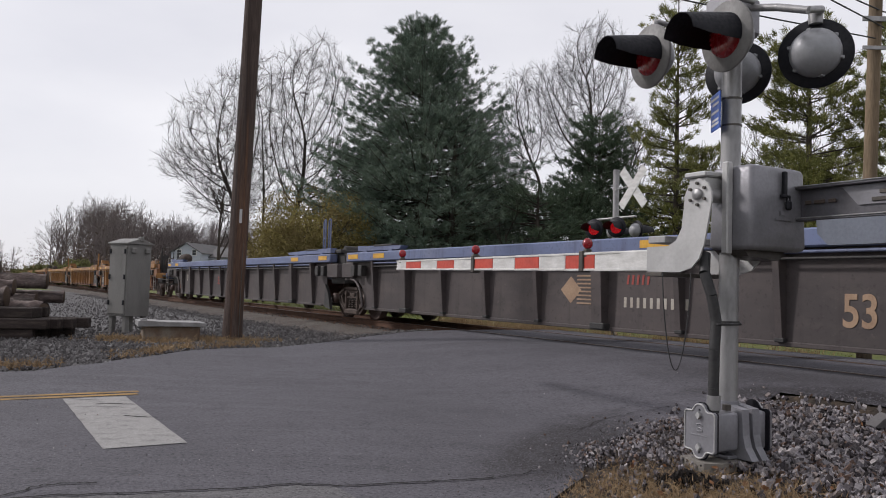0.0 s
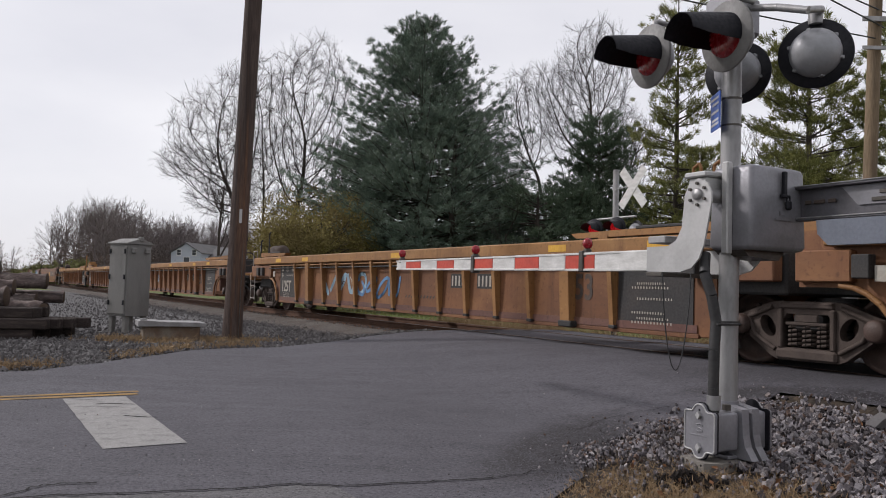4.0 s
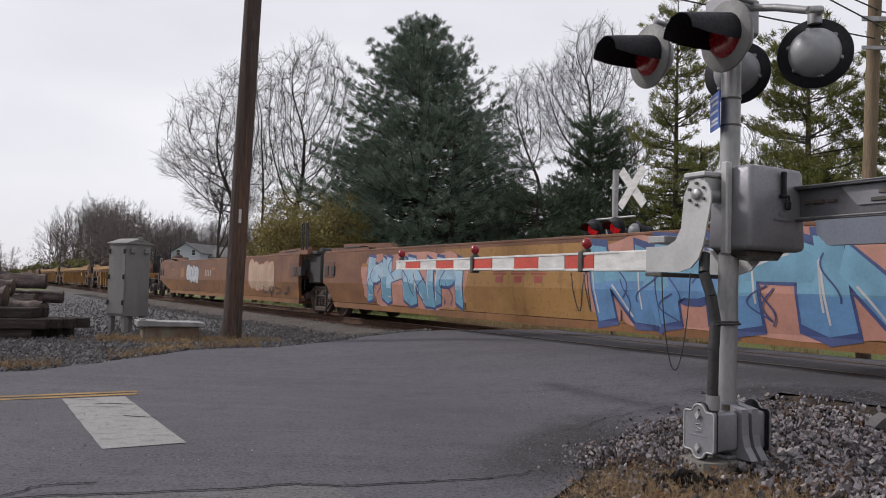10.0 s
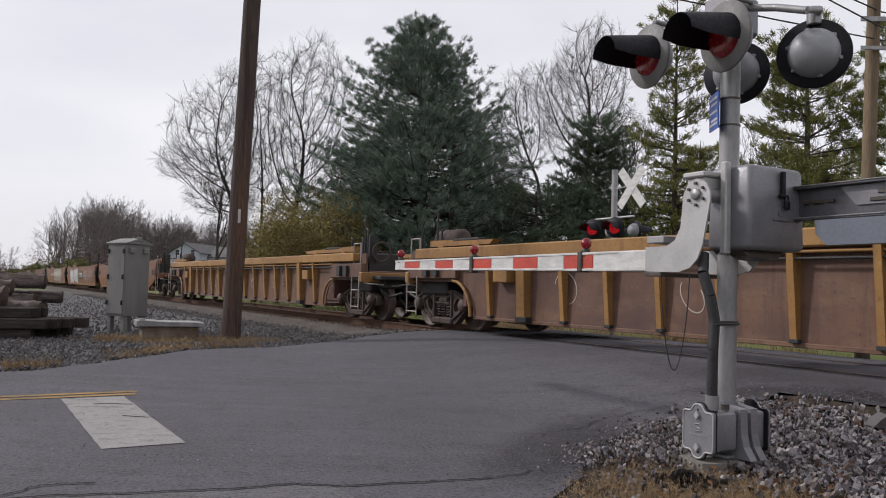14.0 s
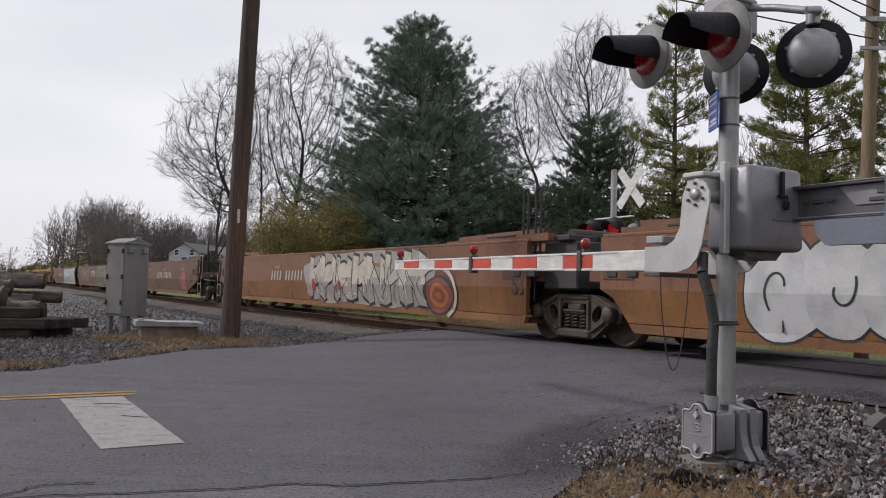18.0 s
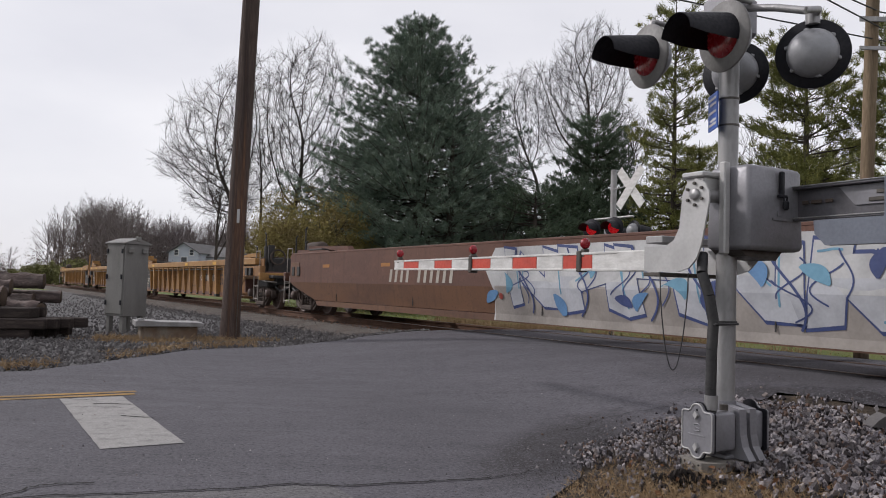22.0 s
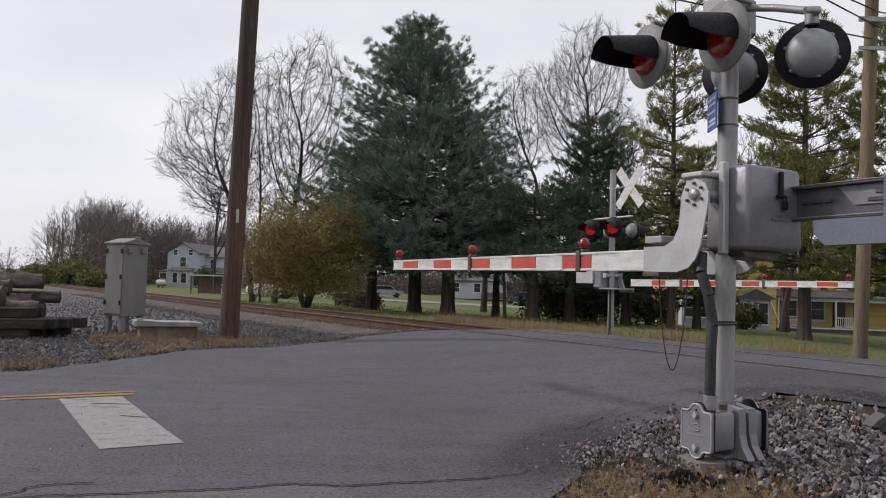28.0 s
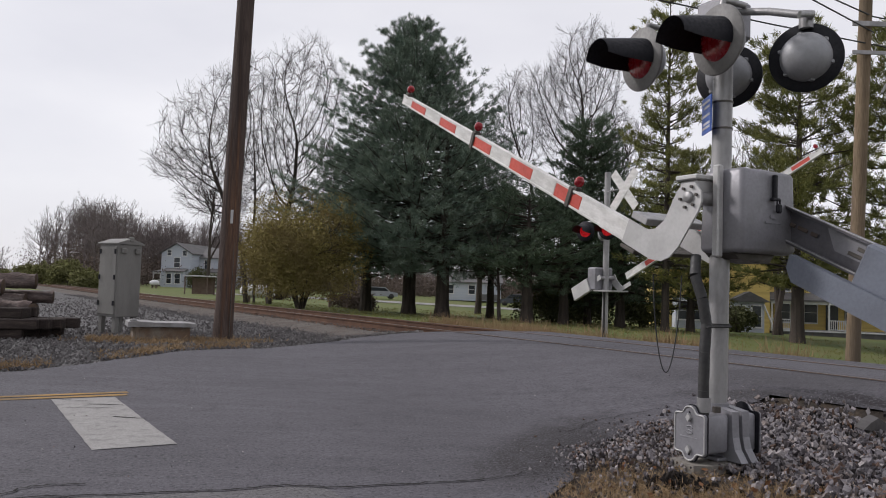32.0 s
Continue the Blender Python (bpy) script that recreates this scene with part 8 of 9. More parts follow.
def flat(name, outlines, y, colour, unit, label=""):
    """Painted shapes on the camera's side, laid along the bend of a smooth side: outlines of x and z pairs."""
    sh = Shape()
    smooth_side = y < -CAR_W + 0.02
    for o in outlines:
        o = [tuple(p) for p in o]
        pieces = [o]
        if smooth_side:
            up = clip(o, BEND_Z, True)
            low = clip(o, BEND_Z, False)
            pieces = [up] + ([clip(low, BAND_Z, True), clip(low, BAND_Z, False)] if low else [])
        for q in pieces:
            if q:
                sh.add([(x, y + (tuck(z) if smooth_side else 0.0), z) for x, z in q], [tuple(range(len(q)))])
    return part(name, sh, SPRAY[colour] if isinstance(colour, str) else colour, unit, label)


def stroke(pts, w):
    """Quads along a line of x and z pairs."""
    out = []
    for (xa, za), (xb, zb) in zip(pts, pts[1:]):
        dx, dz = xb - xa, zb - za
        n = math.hypot(dx, dz) or 1
        ex, ez = dx / n * w * 0.5, dz / n * w * 0.5
        px, pz = -dz / n * w / 2, dx / n * w / 2
        out.append([(xa - ex + px, za - ez + pz), (xa - ex - px, za - ez - pz), (xb + ex - px, zb + ez - pz), (xb + ex + px, zb + ez + pz)])
    return out


def ribbon(pts, w):
    """One smooth band along a line of x and z pairs, with rounded ends, as quads and two fans."""
    n = len(pts)
    left, right = [], []
    for k, (x, z) in enumerate(pts):
        (xa, za), (xb, zb) = pts[max(0, k - 1)], pts[min(n - 1, k + 1)]
        l = math.hypot(xb - xa, zb - za) or 1
        px, pz = -(zb - za) / l * w / 2, (xb - xa) / l * w / 2
        left.append((x + px, z + pz))
        right.append((x - px, z - pz))
    out = [[left[k], right[k], right[k + 1], left[k + 1]] for k in range(n - 1)]
    for e, f in ((0, 1), (n - 1, n - 2)):
        a0 = math.atan2(pts[e][1] - pts[f][1], pts[e][0] - pts[f][0])
        out.append([(pts[e][0] + w / 2 * math.cos(a0 + math.pi * (k / 8 - 0.5)), pts[e][1] + w / 2 * math.sin(a0 + math.pi * (k / 8 - 0.5))) for k in range(9)])
    return out


def letter_wedges(rng, x, w, z0, z1):
    """One angular sprayed form: leaning tapered stems, a thick diagonal and a hooked arm, no real letter."""
    h, lean = z1 - z0, rng.uniform(-0.14, 0.22) * w
    a, b = rng.uniform(0.20, 0.34) * w, rng.uniform(0.16, 0.30) * w
    out = [[(x + 0.02 * w, z0), (x + 0.02 * w + a, z0 + 0.06 * h), (x + lean + 0.9 * a, z1 - 0.04 * h), (x + lean - 0.05 * w, z1)]]
    r = x + w * 0.98
    out.append([(r - b, z0 + 0.1 * h), (r + 0.04 * w, z0 - 0.02 * h), (r + lean * 0.6, z1 - 0.12 * h), (r + lean * 0.6 - 1.1 * b, z1 - 0.02 * h)])
    q, t = rng.uniform(0.35, 0.75), rng.uniform(0.10, 0.2) * h
    if rng.random() < 0.5:
        out.append([(x + 0.1 * w, z0 + q * h), (x + 0.15 * w, z0 + q * h - t), (r - 0.1 * w, z1 - 0.3 * h - t), (r, z1 - 0.25 * h), (r - 0.2 * w, z1 - 0.12 * h)])
    else:
        out.append([(x + 0.2 * w, z1 - 0.08 * h), (x + 0.14 * w, z1 - 0.08 * h - 2 * t), (r - 0.35 * w, z0 + 0.02 * h), (r - 0.02 * w, z0), (r - 0.1 * w, z0 + 0.3 * h)])
    if rng.random() < 0.6:
        cx, cz = x + 0.5 * w, z0 + rng.uniform(0.45, 0.7) * h
        out.append([(cx + 0.34 * w * math.cos(k), cz + 0.20 * h * math.sin(k)) for k in (2 * math.pi * i / 14 for i in range(14))])
    return out


def swollen(poly, g):
    cx, cz = sum(p[0] for p in poly) / len(poly), sum(p[1] for p in poly) / len(poly)
    return [(x + g * 1.3 * (x - cx) / (math.hypot(x - cx, z - cz) or 1), z + g * 1.3 * (z - cz) / (math.hypot(x - cx, z - cz) or 1)) for x, z in poly]


def graffiti(unit, x0, x1, z0, z1, letters, fill, edge, accent, seed, y=-CAR_W - 0.004, low=None, cloud=None, rim=0.045):
    """A sprayed piece, letter by letter: cloud, outline, two-toned fill, inner lines and highlights, a few millimetres apart."""
    rng = random.Random(seed)
    w = (x1 - x0) / letters
    low = low or fill
    if cloud:
        n = 56
        ring = [((x0 + x1) / 2 + (x1 - x0) * 0.55 * math.copysign(abs(math.cos(t)) ** 0.5, math.cos(t)) * (1 + 0.04 * math.sin(9 * t)), (z0 + z1) / 2 + (z1 - z0) * 0.53 * math.copysign(abs(math.sin(t)) ** 0.5, math.sin(t)) * (1 + 0.07 * math.sin(13 * t + 1))) for t in (2 * math.pi * k / n for k in range(n))]
        flat("sprayed_cloud", [[(x, min(z1 + 0.04, max(z0 - 0.05, z))) for x, z in ring]], y, cloud, unit, "sprayed background patch")
    for k in range(letters):
        polys = letter_wedges(rng, x0 + w * k, w, z0 + rng.uniform(0.0, 0.08), z1 - rng.uniform(0.0, 0.10))
        dy = 0.0006 * (k % 3)
        flat("sprayed_outline", [swollen(p, rim) for p in polys], y - 0.003 - dy, edge, unit, "sprayed letter outline")
        for j, p in enumerate(polys):
            d2 = dy + 0.0002 * j
            zm = z0 + (z1 - z0) * (0.45 + rng.uniform(-0.12, 0.12))
            for name, q, c in (("sprayed_letter", clip(p, zm, True), fill), ("sprayed_fade", clip(p, zm, False), low)):
                if q:
                    flat(name, [q], y - 0.006 - d2, c, unit, "sprayed letter" if name == "sprayed_letter" else "")
        lines = []
        for p in polys[:3]:
            i = rng.randrange(len(p))
            (xa, za), (xb, zb) = p[i], p[(i + 1) % len(p)]
            cx, cz = sum(v[0] for v in p) / len(p), sum(v[1] for v in p) / len(p)
            lines += ribbon([(xa + (xb - xa) * q + (cx - xa) * 0.22, za + (zb - za) * q + (cz - za) * 0.22 + 0.02 * math.sin(6 * q)) for q in (0.15 + 0.1 * m for m in range(7))], 0.03)
        flat("sprayed_accent", lines, y - 0.009 - dy, accent, unit)
        lines, cx, h = [], x0 + w * (k + 0.5), z1 - z0
        for j in range(3):
            a, b, ph, zb, ln = rng.uniform(-0.45, 0.45) * w, rng.uniform(0.06, 0.2) * w, rng.uniform(0, 6), z0 + rng.uniform(0.02, 0.5) * h, rng.uniform(0.3, 0.5) * h
            lines += ribbon([(cx + a + b * math.sin(ph + 4.2 * q), zb + ln * q) for q in (m / 12 for m in range(13))], 0.022)
        flat("sprayed_line", lines, y - 0.0105 - dy, edge, unit)


def throw_up(unit, x0, x1, z0, z1, fill, line, seed, bubbles=6, y=-CAR_W - 0.004):
    """Large rounded sprayed bubbles with thin dark outlines and curls."""
    rng = random.Random(seed)
    w = (x1 - x0) / bubbles
    zc, hz = (z0 + z1) / 2, (z1 - z0) / 2
    rings = []
    for k in range(bubbles):
        cx, cz = x0 + w * (k + 0.5), zc + rng.uniform(-0.06, 0.06)
        rx, rz, ph = w * rng.uniform(0.58, 0.74), hz * rng.uniform(0.86, 1.0), rng.uniform(0, 6)
        rings.append((cx, cz, rx, rz, ph))
    shape = lambda r, g: [(r[0] + (r[2] + g) * math.copysign(abs(math.cos(t)) ** 0.75, math.cos(t)) * (1 + 0.07 * math.sin(3 * t + r[4])), r[1] + (r[3] + g) * math.copysign(abs(math.sin(t)) ** 0.75, math.sin(t)) * (1 + 0.05 * math.sin(4 * t + r[4]))) for t in (2 * math.pi * i / 36 for i in range(36))]
    for k, r in enumerate(rings):
        flat("sprayed_outline", [shape(r, 0.03)], y - 0.0006 * k, line, unit, "thin sprayed outline")
        flat("sprayed_letter", [shape(r, 0.0)], y - 0.005 - 0.0006 * k, fill, unit, "large sprayed bubble letter")
        a, b = rng.uniform(0.3, 0.6), rng.uniform(0, 6)
        flat("sprayed_line", ribbon([(r[0] + r[2] * 0.5 * q * math.cos(b + 5 * q), r[1] + r[3] * 0.6 * q * math.sin(b + 5 * q)) for q in (0.25 + 0.7 * i / 14 for i in range(15))], 0.03), y - 0.010 - 0.0006 * k, line, unit)


def scribble(unit, x0, x1, z0, z1, colour, seed, y, w=0.03):
    """A line of looping sprayed signs, none of them a letter."""
    rng = random.Random(seed)
    count = max(1, round((x1 - x0) / 0.55))
    step, shapes = (x1 - x0) / count, []
    for c in range(count):
        cx, cz = x0 + step * (c + 0.5), (z0 + z1) / 2 + rng.uniform(-0.06, 0.06)
        a, b = step * rng.uniform(0.32, 0.5), (z1 - z0) / 2 * rng.uniform(0.6, 1.0)
        ka, kb, pa, pb, end = rng.choice((1, 2, 2)), rng.choice((1, 2, 3)), rng.uniform(0, 6), rng.uniform(0, 6), rng.uniform(3.5, 5.6)
        shapes += ribbon([(cx + a * math.sin(ka * t + pa), cz + b * math.sin(kb * t + pb)) for t in (end * k / 26 for k in range(27))], w)
    flat("sprayed_tag", shapes, y, colour, unit, "thin sprayed scribble")


def code_bars(unit, x0, x1, z, h, count, y=-CAR_W - 0.004, colour=None, gap_at=None, slant=0.05):
    """A line of unreadable lettering as plain upright bars."""
    w = (x1 - x0) / count
    out = []
    for k in range(count):
        if k == gap_at:
            continue
        a = x0 + w * k
        out.append([(a, z), (a + w * 0.42, z), (a + w * 0.42 + slant, z + h), (a + slant, z + h)])
    tagged(flat("faded_lettering", out, y, colour or PALE_MARK, unit), "faded pale lettering", kind="stuff")


def emblem_blocks(unit, x0, x1, z, h, colour, y=-CAR_W - 0.008):
    """A company mark as three leaning blocks, each cut by level stripes."""
    w, out = (x1 - x0) / 3, []
    for k in range(3):
        a = x0 + w * k
        for z0, z1 in ((0.72, 1.0), (0.54, 0.64), (0.38, 0.48), (0.0, 0.30)):
            c0, c1 = (0.02, 0.94) if z0 > 0.7 else ((0.12, 0.84) if z0 > 0.3 else (0.30, 0.68))
            out.append([(a + w * c0 + 0.1 * z0 * h, z + z0 * h), (a + w * c1 + 0.1 * z0 * h, z + z0 * h), (a + w * c1 + 0.1 * z1 * h, z + z1 * h), (a + w * c0 + 0.1 * z1 * h, z + z1 * h)])
    flat("emblem", out, y, colour, unit, "faded company mark of striped blocks")


def words(unit, text, x, z, size, y, material, label="", narrow=0.82, bold=0.018):
    """Lettering with the built-in font, read from the camera's side."""
    cu = bpy.data.curves.new("lettering", "FONT")
    cu.body, cu.size, cu.extrude, cu.offset = text, size, 0.002, bold * size
    cu.materials.append(material)
    ob = new("lettering", cu)
    ob.parent = unit
    ob.matrix_basis = pose(x, y, z, 90, 0, 0) @ Matrix.Diagonal((narrow, 1, 1, 1))
    return tagged(ob, label) if label else ob


WALL_Y = -(CAR_W - 0.17) - 0.006
PANEL_Y = -(CAR_W - 0.155) - 0.006
DARK_MARK = mat("dark_marking", (0.05, 0.038, 0.033), 0.7, dark=(0.11, 0.07, 0.05), scale=4, bump=0.0)
TAN_MARK = mat("tan_marking", (0.33, 0.22, 0.14), 0.7, dark=(0.19, 0.115, 0.075), scale=4, bump=0.0)
RED_MARK = mat("red_marking", (0.28, 0.05, 0.04), 0.7, dark=(0.16, 0.05, 0.04), scale=4, bump=0.0)

# grey-blue pair
b1, b2 = blue_wells[0][0], blue_wells[1][0]
words(b1, "53", 3.85, 0.55, 0.52, WALL_Y, TAN_MARK, "faded tan capacity number")
words(b1, "C", -6.6, 0.9, 0.3, WALL_Y, PALE_MARK)
code_bars(b1, 0.45, 1.75, 0.64, 0.15, 10, WALL_Y, PALE_MARK, slant=0.0)
code_bars(b1, 0.5, 1.0, 0.98, 0.14, 5, WALL_Y, RED_MARK, slant=0.02)
flat("emblem", [[(-1.0, 0.88), (-0.75, 0.66), (-0.5, 0.88), (-0.75, 1.1)]], WALL_Y, TAN_MARK, b1, "faded tan diamond emblem")
flat("emblem_lines_panel", [[(-0.6, 0.66 + 0.062 * k), (-0.15, 0.66 + 0.062 * k), (-0.15, 0.685 + 0.062 * k), (-0.6, 0.685 + 0.062 * k)] for k in range(8)], WALL_Y - 0.004, TAN_MARK, b1)
words(b2, "53", -1.6, 0.75, 0.42, WALL_Y, RED_MARK, "faded red capacity number")
code_bars(b2, -6.4, -5.4, 0.85, 0.28, 4, WALL_Y, PALE_MARK, slant=0.0)
for u, lx_ in ((b1, blue_wells[0][2]), (b2, blue_wells[1][2])):
    for x in (-lx_ + 0.8, -lx_ + 2.2, 1.2, lx_ - 3.0, lx_ - 0.9):
        part("yellow_tag", Shape().box(x - 0.28, -CAR_W - 0.008, TOP_Z - 0.16, x + 0.28, -CAR_W + 0.004, TOP_Z - 0.05), YELLOW_TAG, u, "small yellow reflective tag")

# tan wells: black panels with figures, dark numbers
for group in (tan_wells_a, tan_wells_b, tan_wells_c):
    for i, (u, c_, lx_) in enumerate(group):
        front_cut = 2.45 if i == 0 else 1.2
        rear_cut = 2.45 if i == 2 else 1.2
        xf, xr = lx_ - front_cut, -lx_ + rear_cut
        words(u, "125T", xr + 0.28, 0.62, 0.46, PANEL_Y - 0.004, PALE_MARK, "pale stencilled load figure")
        words(u, "53", xr + 0.24, 1.22, 0.22, PANEL_Y - 0.004, PALE_MARK)
        words(u, "48", xr + 1.12, 1.22, 0.22, PANEL_Y - 0.004, PALE_MARK)
        for rx_, rz_, rr_ in ((xr + 0.75, 1.29, 0.085), (xr + 0.34, 1.10, 0.06)):
            tagged(flat("round_stencil", stroke([(rx_ + rr_ * math.cos(a), rz_ + rr_ * math.sin(a)) for a in (2 * math.pi * k / 14 for k in range(15))], 0.018) + [[(rx_ - rr_ * 0.6, rz_ - 0.015), (rx_ + rr_ * 0.6, rz_ - 0.015), (rx_ + rr_ * 0.6, rz_ + 0.015), (rx_ - rr_ * 0.6, rz_ + 0.015)]], PANEL_Y - 0.004, PALE_MARK, u), kind="stuff")
        words(u, "20", xr + 2.15, 1.14, 0.2, WALL_Y, DARK_MARK)
        words(u, "LD LMT", xr + 4.4, 0.84, 0.17, WALL_Y, DARK_MARK, "", 0.9, 0.005)
        part("white_placard", Shape().box(xr - 0.22, -CAR_W + 0.03, 1.05, xr - 0.06, -CAR_W + 0.042, 1.22), PALE_MARK, u, "small white placard")
        code_bars(u, xr + 0.6, xr + 1.2, 1.08, 0.035, 9, PANEL_Y - 0.004)
        for k in range(3):
            code_bars(u, xr + 0.45, xr + 0.95, 0.44 + 0.055 * k, 0.026, 9, PANEL_Y - 0.004, slant=0.0)
        for k in range(6):
            code_bars(u, xf - 1.25 + 0.1 * (k % 2), xf - 0.45 - 0.07 * (k % 3), (0.42, 0.48, 0.56, 0.76, 0.92, 0.98)[k], 0.034, 13, PANEL_Y - 0.004, slant=0.0)
        words(u, "53", xf - 2.55, 0.74, 0.56, WALL_Y, DARK_MARK, "dark stencilled capacity number")
        code_bars(u, 0.6, 2.2, 0.62, 0.06, 12, WALL_Y, DARK_MARK)
        for x in (2.55, 3.5):
            flat("dark_patch", [[(x - 0.04, 0.86), (x + 0.66, 0.86), (x + 0.66, 1.14), (x - 0.04, 1.14)]], WALL_Y, BLACK_PANEL, u, "black stencil patch")
            code_bars(u, x, x + 0.62, 0.90, 0.2, 5, WALL_Y - 0.003, PALE_MARK, slant=0.0)
        scribble(u, -2.4, -1.9, 0.6, 1.15, "cream", 200 + i + len(u.name), WALL_Y, 0.02)
        for x in (xf - 2.8, xf - 0.6, 0.4, xr + 2.5, xr + 0.3):
            part("placard", Shape().box(x - 0.22, -CAR_W - 0.006, TOP_Z - 0.17, x + 0.22, -CAR_W + 0.004, TOP_Z - 0.06), YELLOW_TAG, u)
        if i < 2:
            code_bars(u, xr + 0.35, xr + 0.8, 0.36, 0.03, 9, PANEL_Y - 0.012, slant=0.0)
scribble(tan_wells_a[2][0], -4.2, -1.4, 0.55, 1.2, "pale_blue", 3, WALL_Y, 0.10)
scribble(tan_wells_a[2][0], -2.0, 0.4, 0.6, 1.1, "blue", 4, WALL_Y - 0.003, 0.08)
scribble(tan_wells_b[0][0], -3.5, -2.4, 0.7, 1.1, "pale_blue", 5, WALL_Y, 0.04)
code_bars(tan_wells_c[0][0], 3.2, 5.0, 0.86, 0.24, 11, WALL_Y, PALE_MARK, 4, 0.0)
scribble(tan_wells_c[0][0], 2.2, 2.9, 0.7, 1.2, "white", 6, WALL_Y, 0.03)
scribble(tan_wells_c[1][0], -5.5, -2.5, 0.6, 1.2, "white", 7, WALL_Y, 0.025)
scribble(tan_wells_c[1][0], -1.0, 1.5, 0.55, 1.2, "pink", 8, WALL_Y, 0.07)

# single wells: white scribbles, stake figures
for i, (u, c_, lx_) in enumerate(single_wells):
    for k, x in enumerate((-5.5, -2.9, 1.5, 3.6)):
        scribble(u, x, x + 0.6, 0.62, 1.15, "cream", 20 + 7 * i + k, WALL_Y, 0.016)
    words(u, "20", lx_ - 5.55, 1.16, 0.2, -CAR_W - 0.012, DARK_MARK)
    words(u, "40", lx_ - 5.55, 0.94, 0.2, -CAR_W - 0.012, DARK_MARK)
    words(u, "53", 4.6, 0.75, 0.4, WALL_Y, DARK_MARK)

# smooth brown wells
u = brown_wells[0][0]
flat("yellow_patch", [[(2.2, 0.98), (3.2, 0.98), (3.2, 1.36), (2.2, 1.36)]], -CAR_W - 0.004, "yellow", u, "dull yellow stencil patch")
flat("ring", stroke([(2.7 + 0.14 * math.cos(a), 1.17 + 0.14 * math.sin(a)) for a in (2 * math.pi * k / 16 for k in range(17))], 0.02), -CAR_W - 0.008, "black", u)
code_bars(u, 3.4, 7.0, 1.02, 0.26, 11, -CAR_W - 0.008, TAN_MARK, 4)
flat("grey_patch", [[(3.2, 0.95), (7.2, 0.95), (7.2, 1.42), (3.2, 1.42)]], -CAR_W - 0.003, GREY_CAR, u, "dark painted-over patch")
u = brown_wells[1][0]
flat("orange_patch", [[(-3.0, 0.42), (6.6, 0.42), (6.4, 1.62), (-2.8, 1.62)]], -CAR_W - 0.003, OCHRE, u, "rolled ochre background paint")
graffiti(u, -6.4, -2.2, 0.44, 1.56, 4, "pale_blue", "navy", "white", 101, low="sky", cloud="salmon", rim=0.05)
graffiti(u, 1.6, 6.6, 0.40, 1.64, 4, "sky", "navy", "white", 102, low="blue", cloud="salmon", rim=0.085)
scribble(u, 1.0, 1.5, 0.5, 1.3, "black", 121, -CAR_W - 0.006, 0.022)
words(u, "53", 7.1, 0.95, 0.4, -CAR_W - 0.006, DARK_MARK)
emblem_blocks(u, -1.2, 0.5, 0.98, 0.36, RED_MARK)
u = brown_wells[2][0]
throw_up(u, -4.1, -2.2, 0.80, 1.50, "silver", "black", 103, 4)
flat("yellow_patch", [[(-5.2, 1.02), (-4.7, 1.02), (-4.7, 1.40), (-5.2, 1.40)]], -CAR_W - 0.004, FADED_TAG, u, "faded orange stencil patch")
for x_ in (0.4, 1.7):
    flat("sprayed_ring", ribbon([(x_ + 0.55 * math.cos(a), 1.0 + 0.5 * math.sin(a)) for a in (0.3 + 5.6 * k / 30 for k in range(31))], 0.05), -CAR_W - 0.004, DULL_SKIRT, u, "faint old sprayed ring")
code_bars(u, -1.2, -0.2, 1.05, 0.25, 4, -CAR_W - 0.008, PALE_MARK)
throw_up(u, 4.5, 6.9, 0.62, 1.55, "beige", "salmon", 104, 5)
scribble(u, 5.8, 8.2, 0.48, 0.72, "black", 105, -CAR_W - 0.016, 0.03)
u = brown_wells_b[0][0]
code_bars(u, 2.0, 5.2, 1.02, 0.26, 11, -CAR_W - 0.008, TAN_MARK, 4)
flat("grey_patch", [[(1.8, 0.95), (3.4, 0.95), (3.4, 1.42), (1.8, 1.42)]], -CAR_W - 0.003, GREY_CAR, u)
scribble(u, -3.2, -1.4, 0.85, 1.35, "beige", 106, -CAR_W - 0.006, 0.022)
scribble(u, 5.4, 7.6, 0.85, 1.35, "beige", 107, -CAR_W - 0.006, 0.022)
u = brown_wells_b[1][0]
throw_up(u, -6.3, -4.1, 0.38, 1.62, "white", "black", 108, 3)
throw_up(u, -3.6, -1.3, 0.38, 1.62, "white", "black", 118, 3)
flat("grey_patch", [[(-0.9, 0.76), (1.9, 0.76), (1.9, 1.36), (-0.9, 1.36)]], -CAR_W - 0.003, BLACK_PANEL, u, "dark sign patch")
emblem_blocks(u, -0.7, 1.6, 0.86, 0.38, SPRAY["cream"])
scribble(u, 2.0, 4.6, 0.5, 1.5, "silver", 109, -CAR_W - 0.006, 0.03)
scribble(u, 4.6, 7.0, 0.55, 1.55, "silver", 119, -CAR_W - 0.006, 0.03)
part("yellow_tag", Shape().box(2.6, -CAR_W - 0.008, 1.2, 2.9, -CAR_W + 0.004, 1.32), YELLOW_TAG, u)
u = brown_wells_b[2][0]
code_bars(u, -3.9, -1.2, 0.95, 0.28, 11, -CAR_W - 0.008, PALE_MARK, 4)
graffiti(u, -0.8, 5.6, 0.42, 1.64, 7, "cream", "black", "white", 110, low="warm_grey", cloud="warm_grey", rim=0.06)
for x_, r_ in ((-0.45, 0.13), (1.25, 0.10)):
    flat("sprayed_eye", [[(x_ + r_ * math.cos(a), 0.85 + 1.3 * r_ * math.sin(a)) for a in (2 * math.pi * k / 20 for k in range(20))]], -CAR_W - 0.016, "red", u)
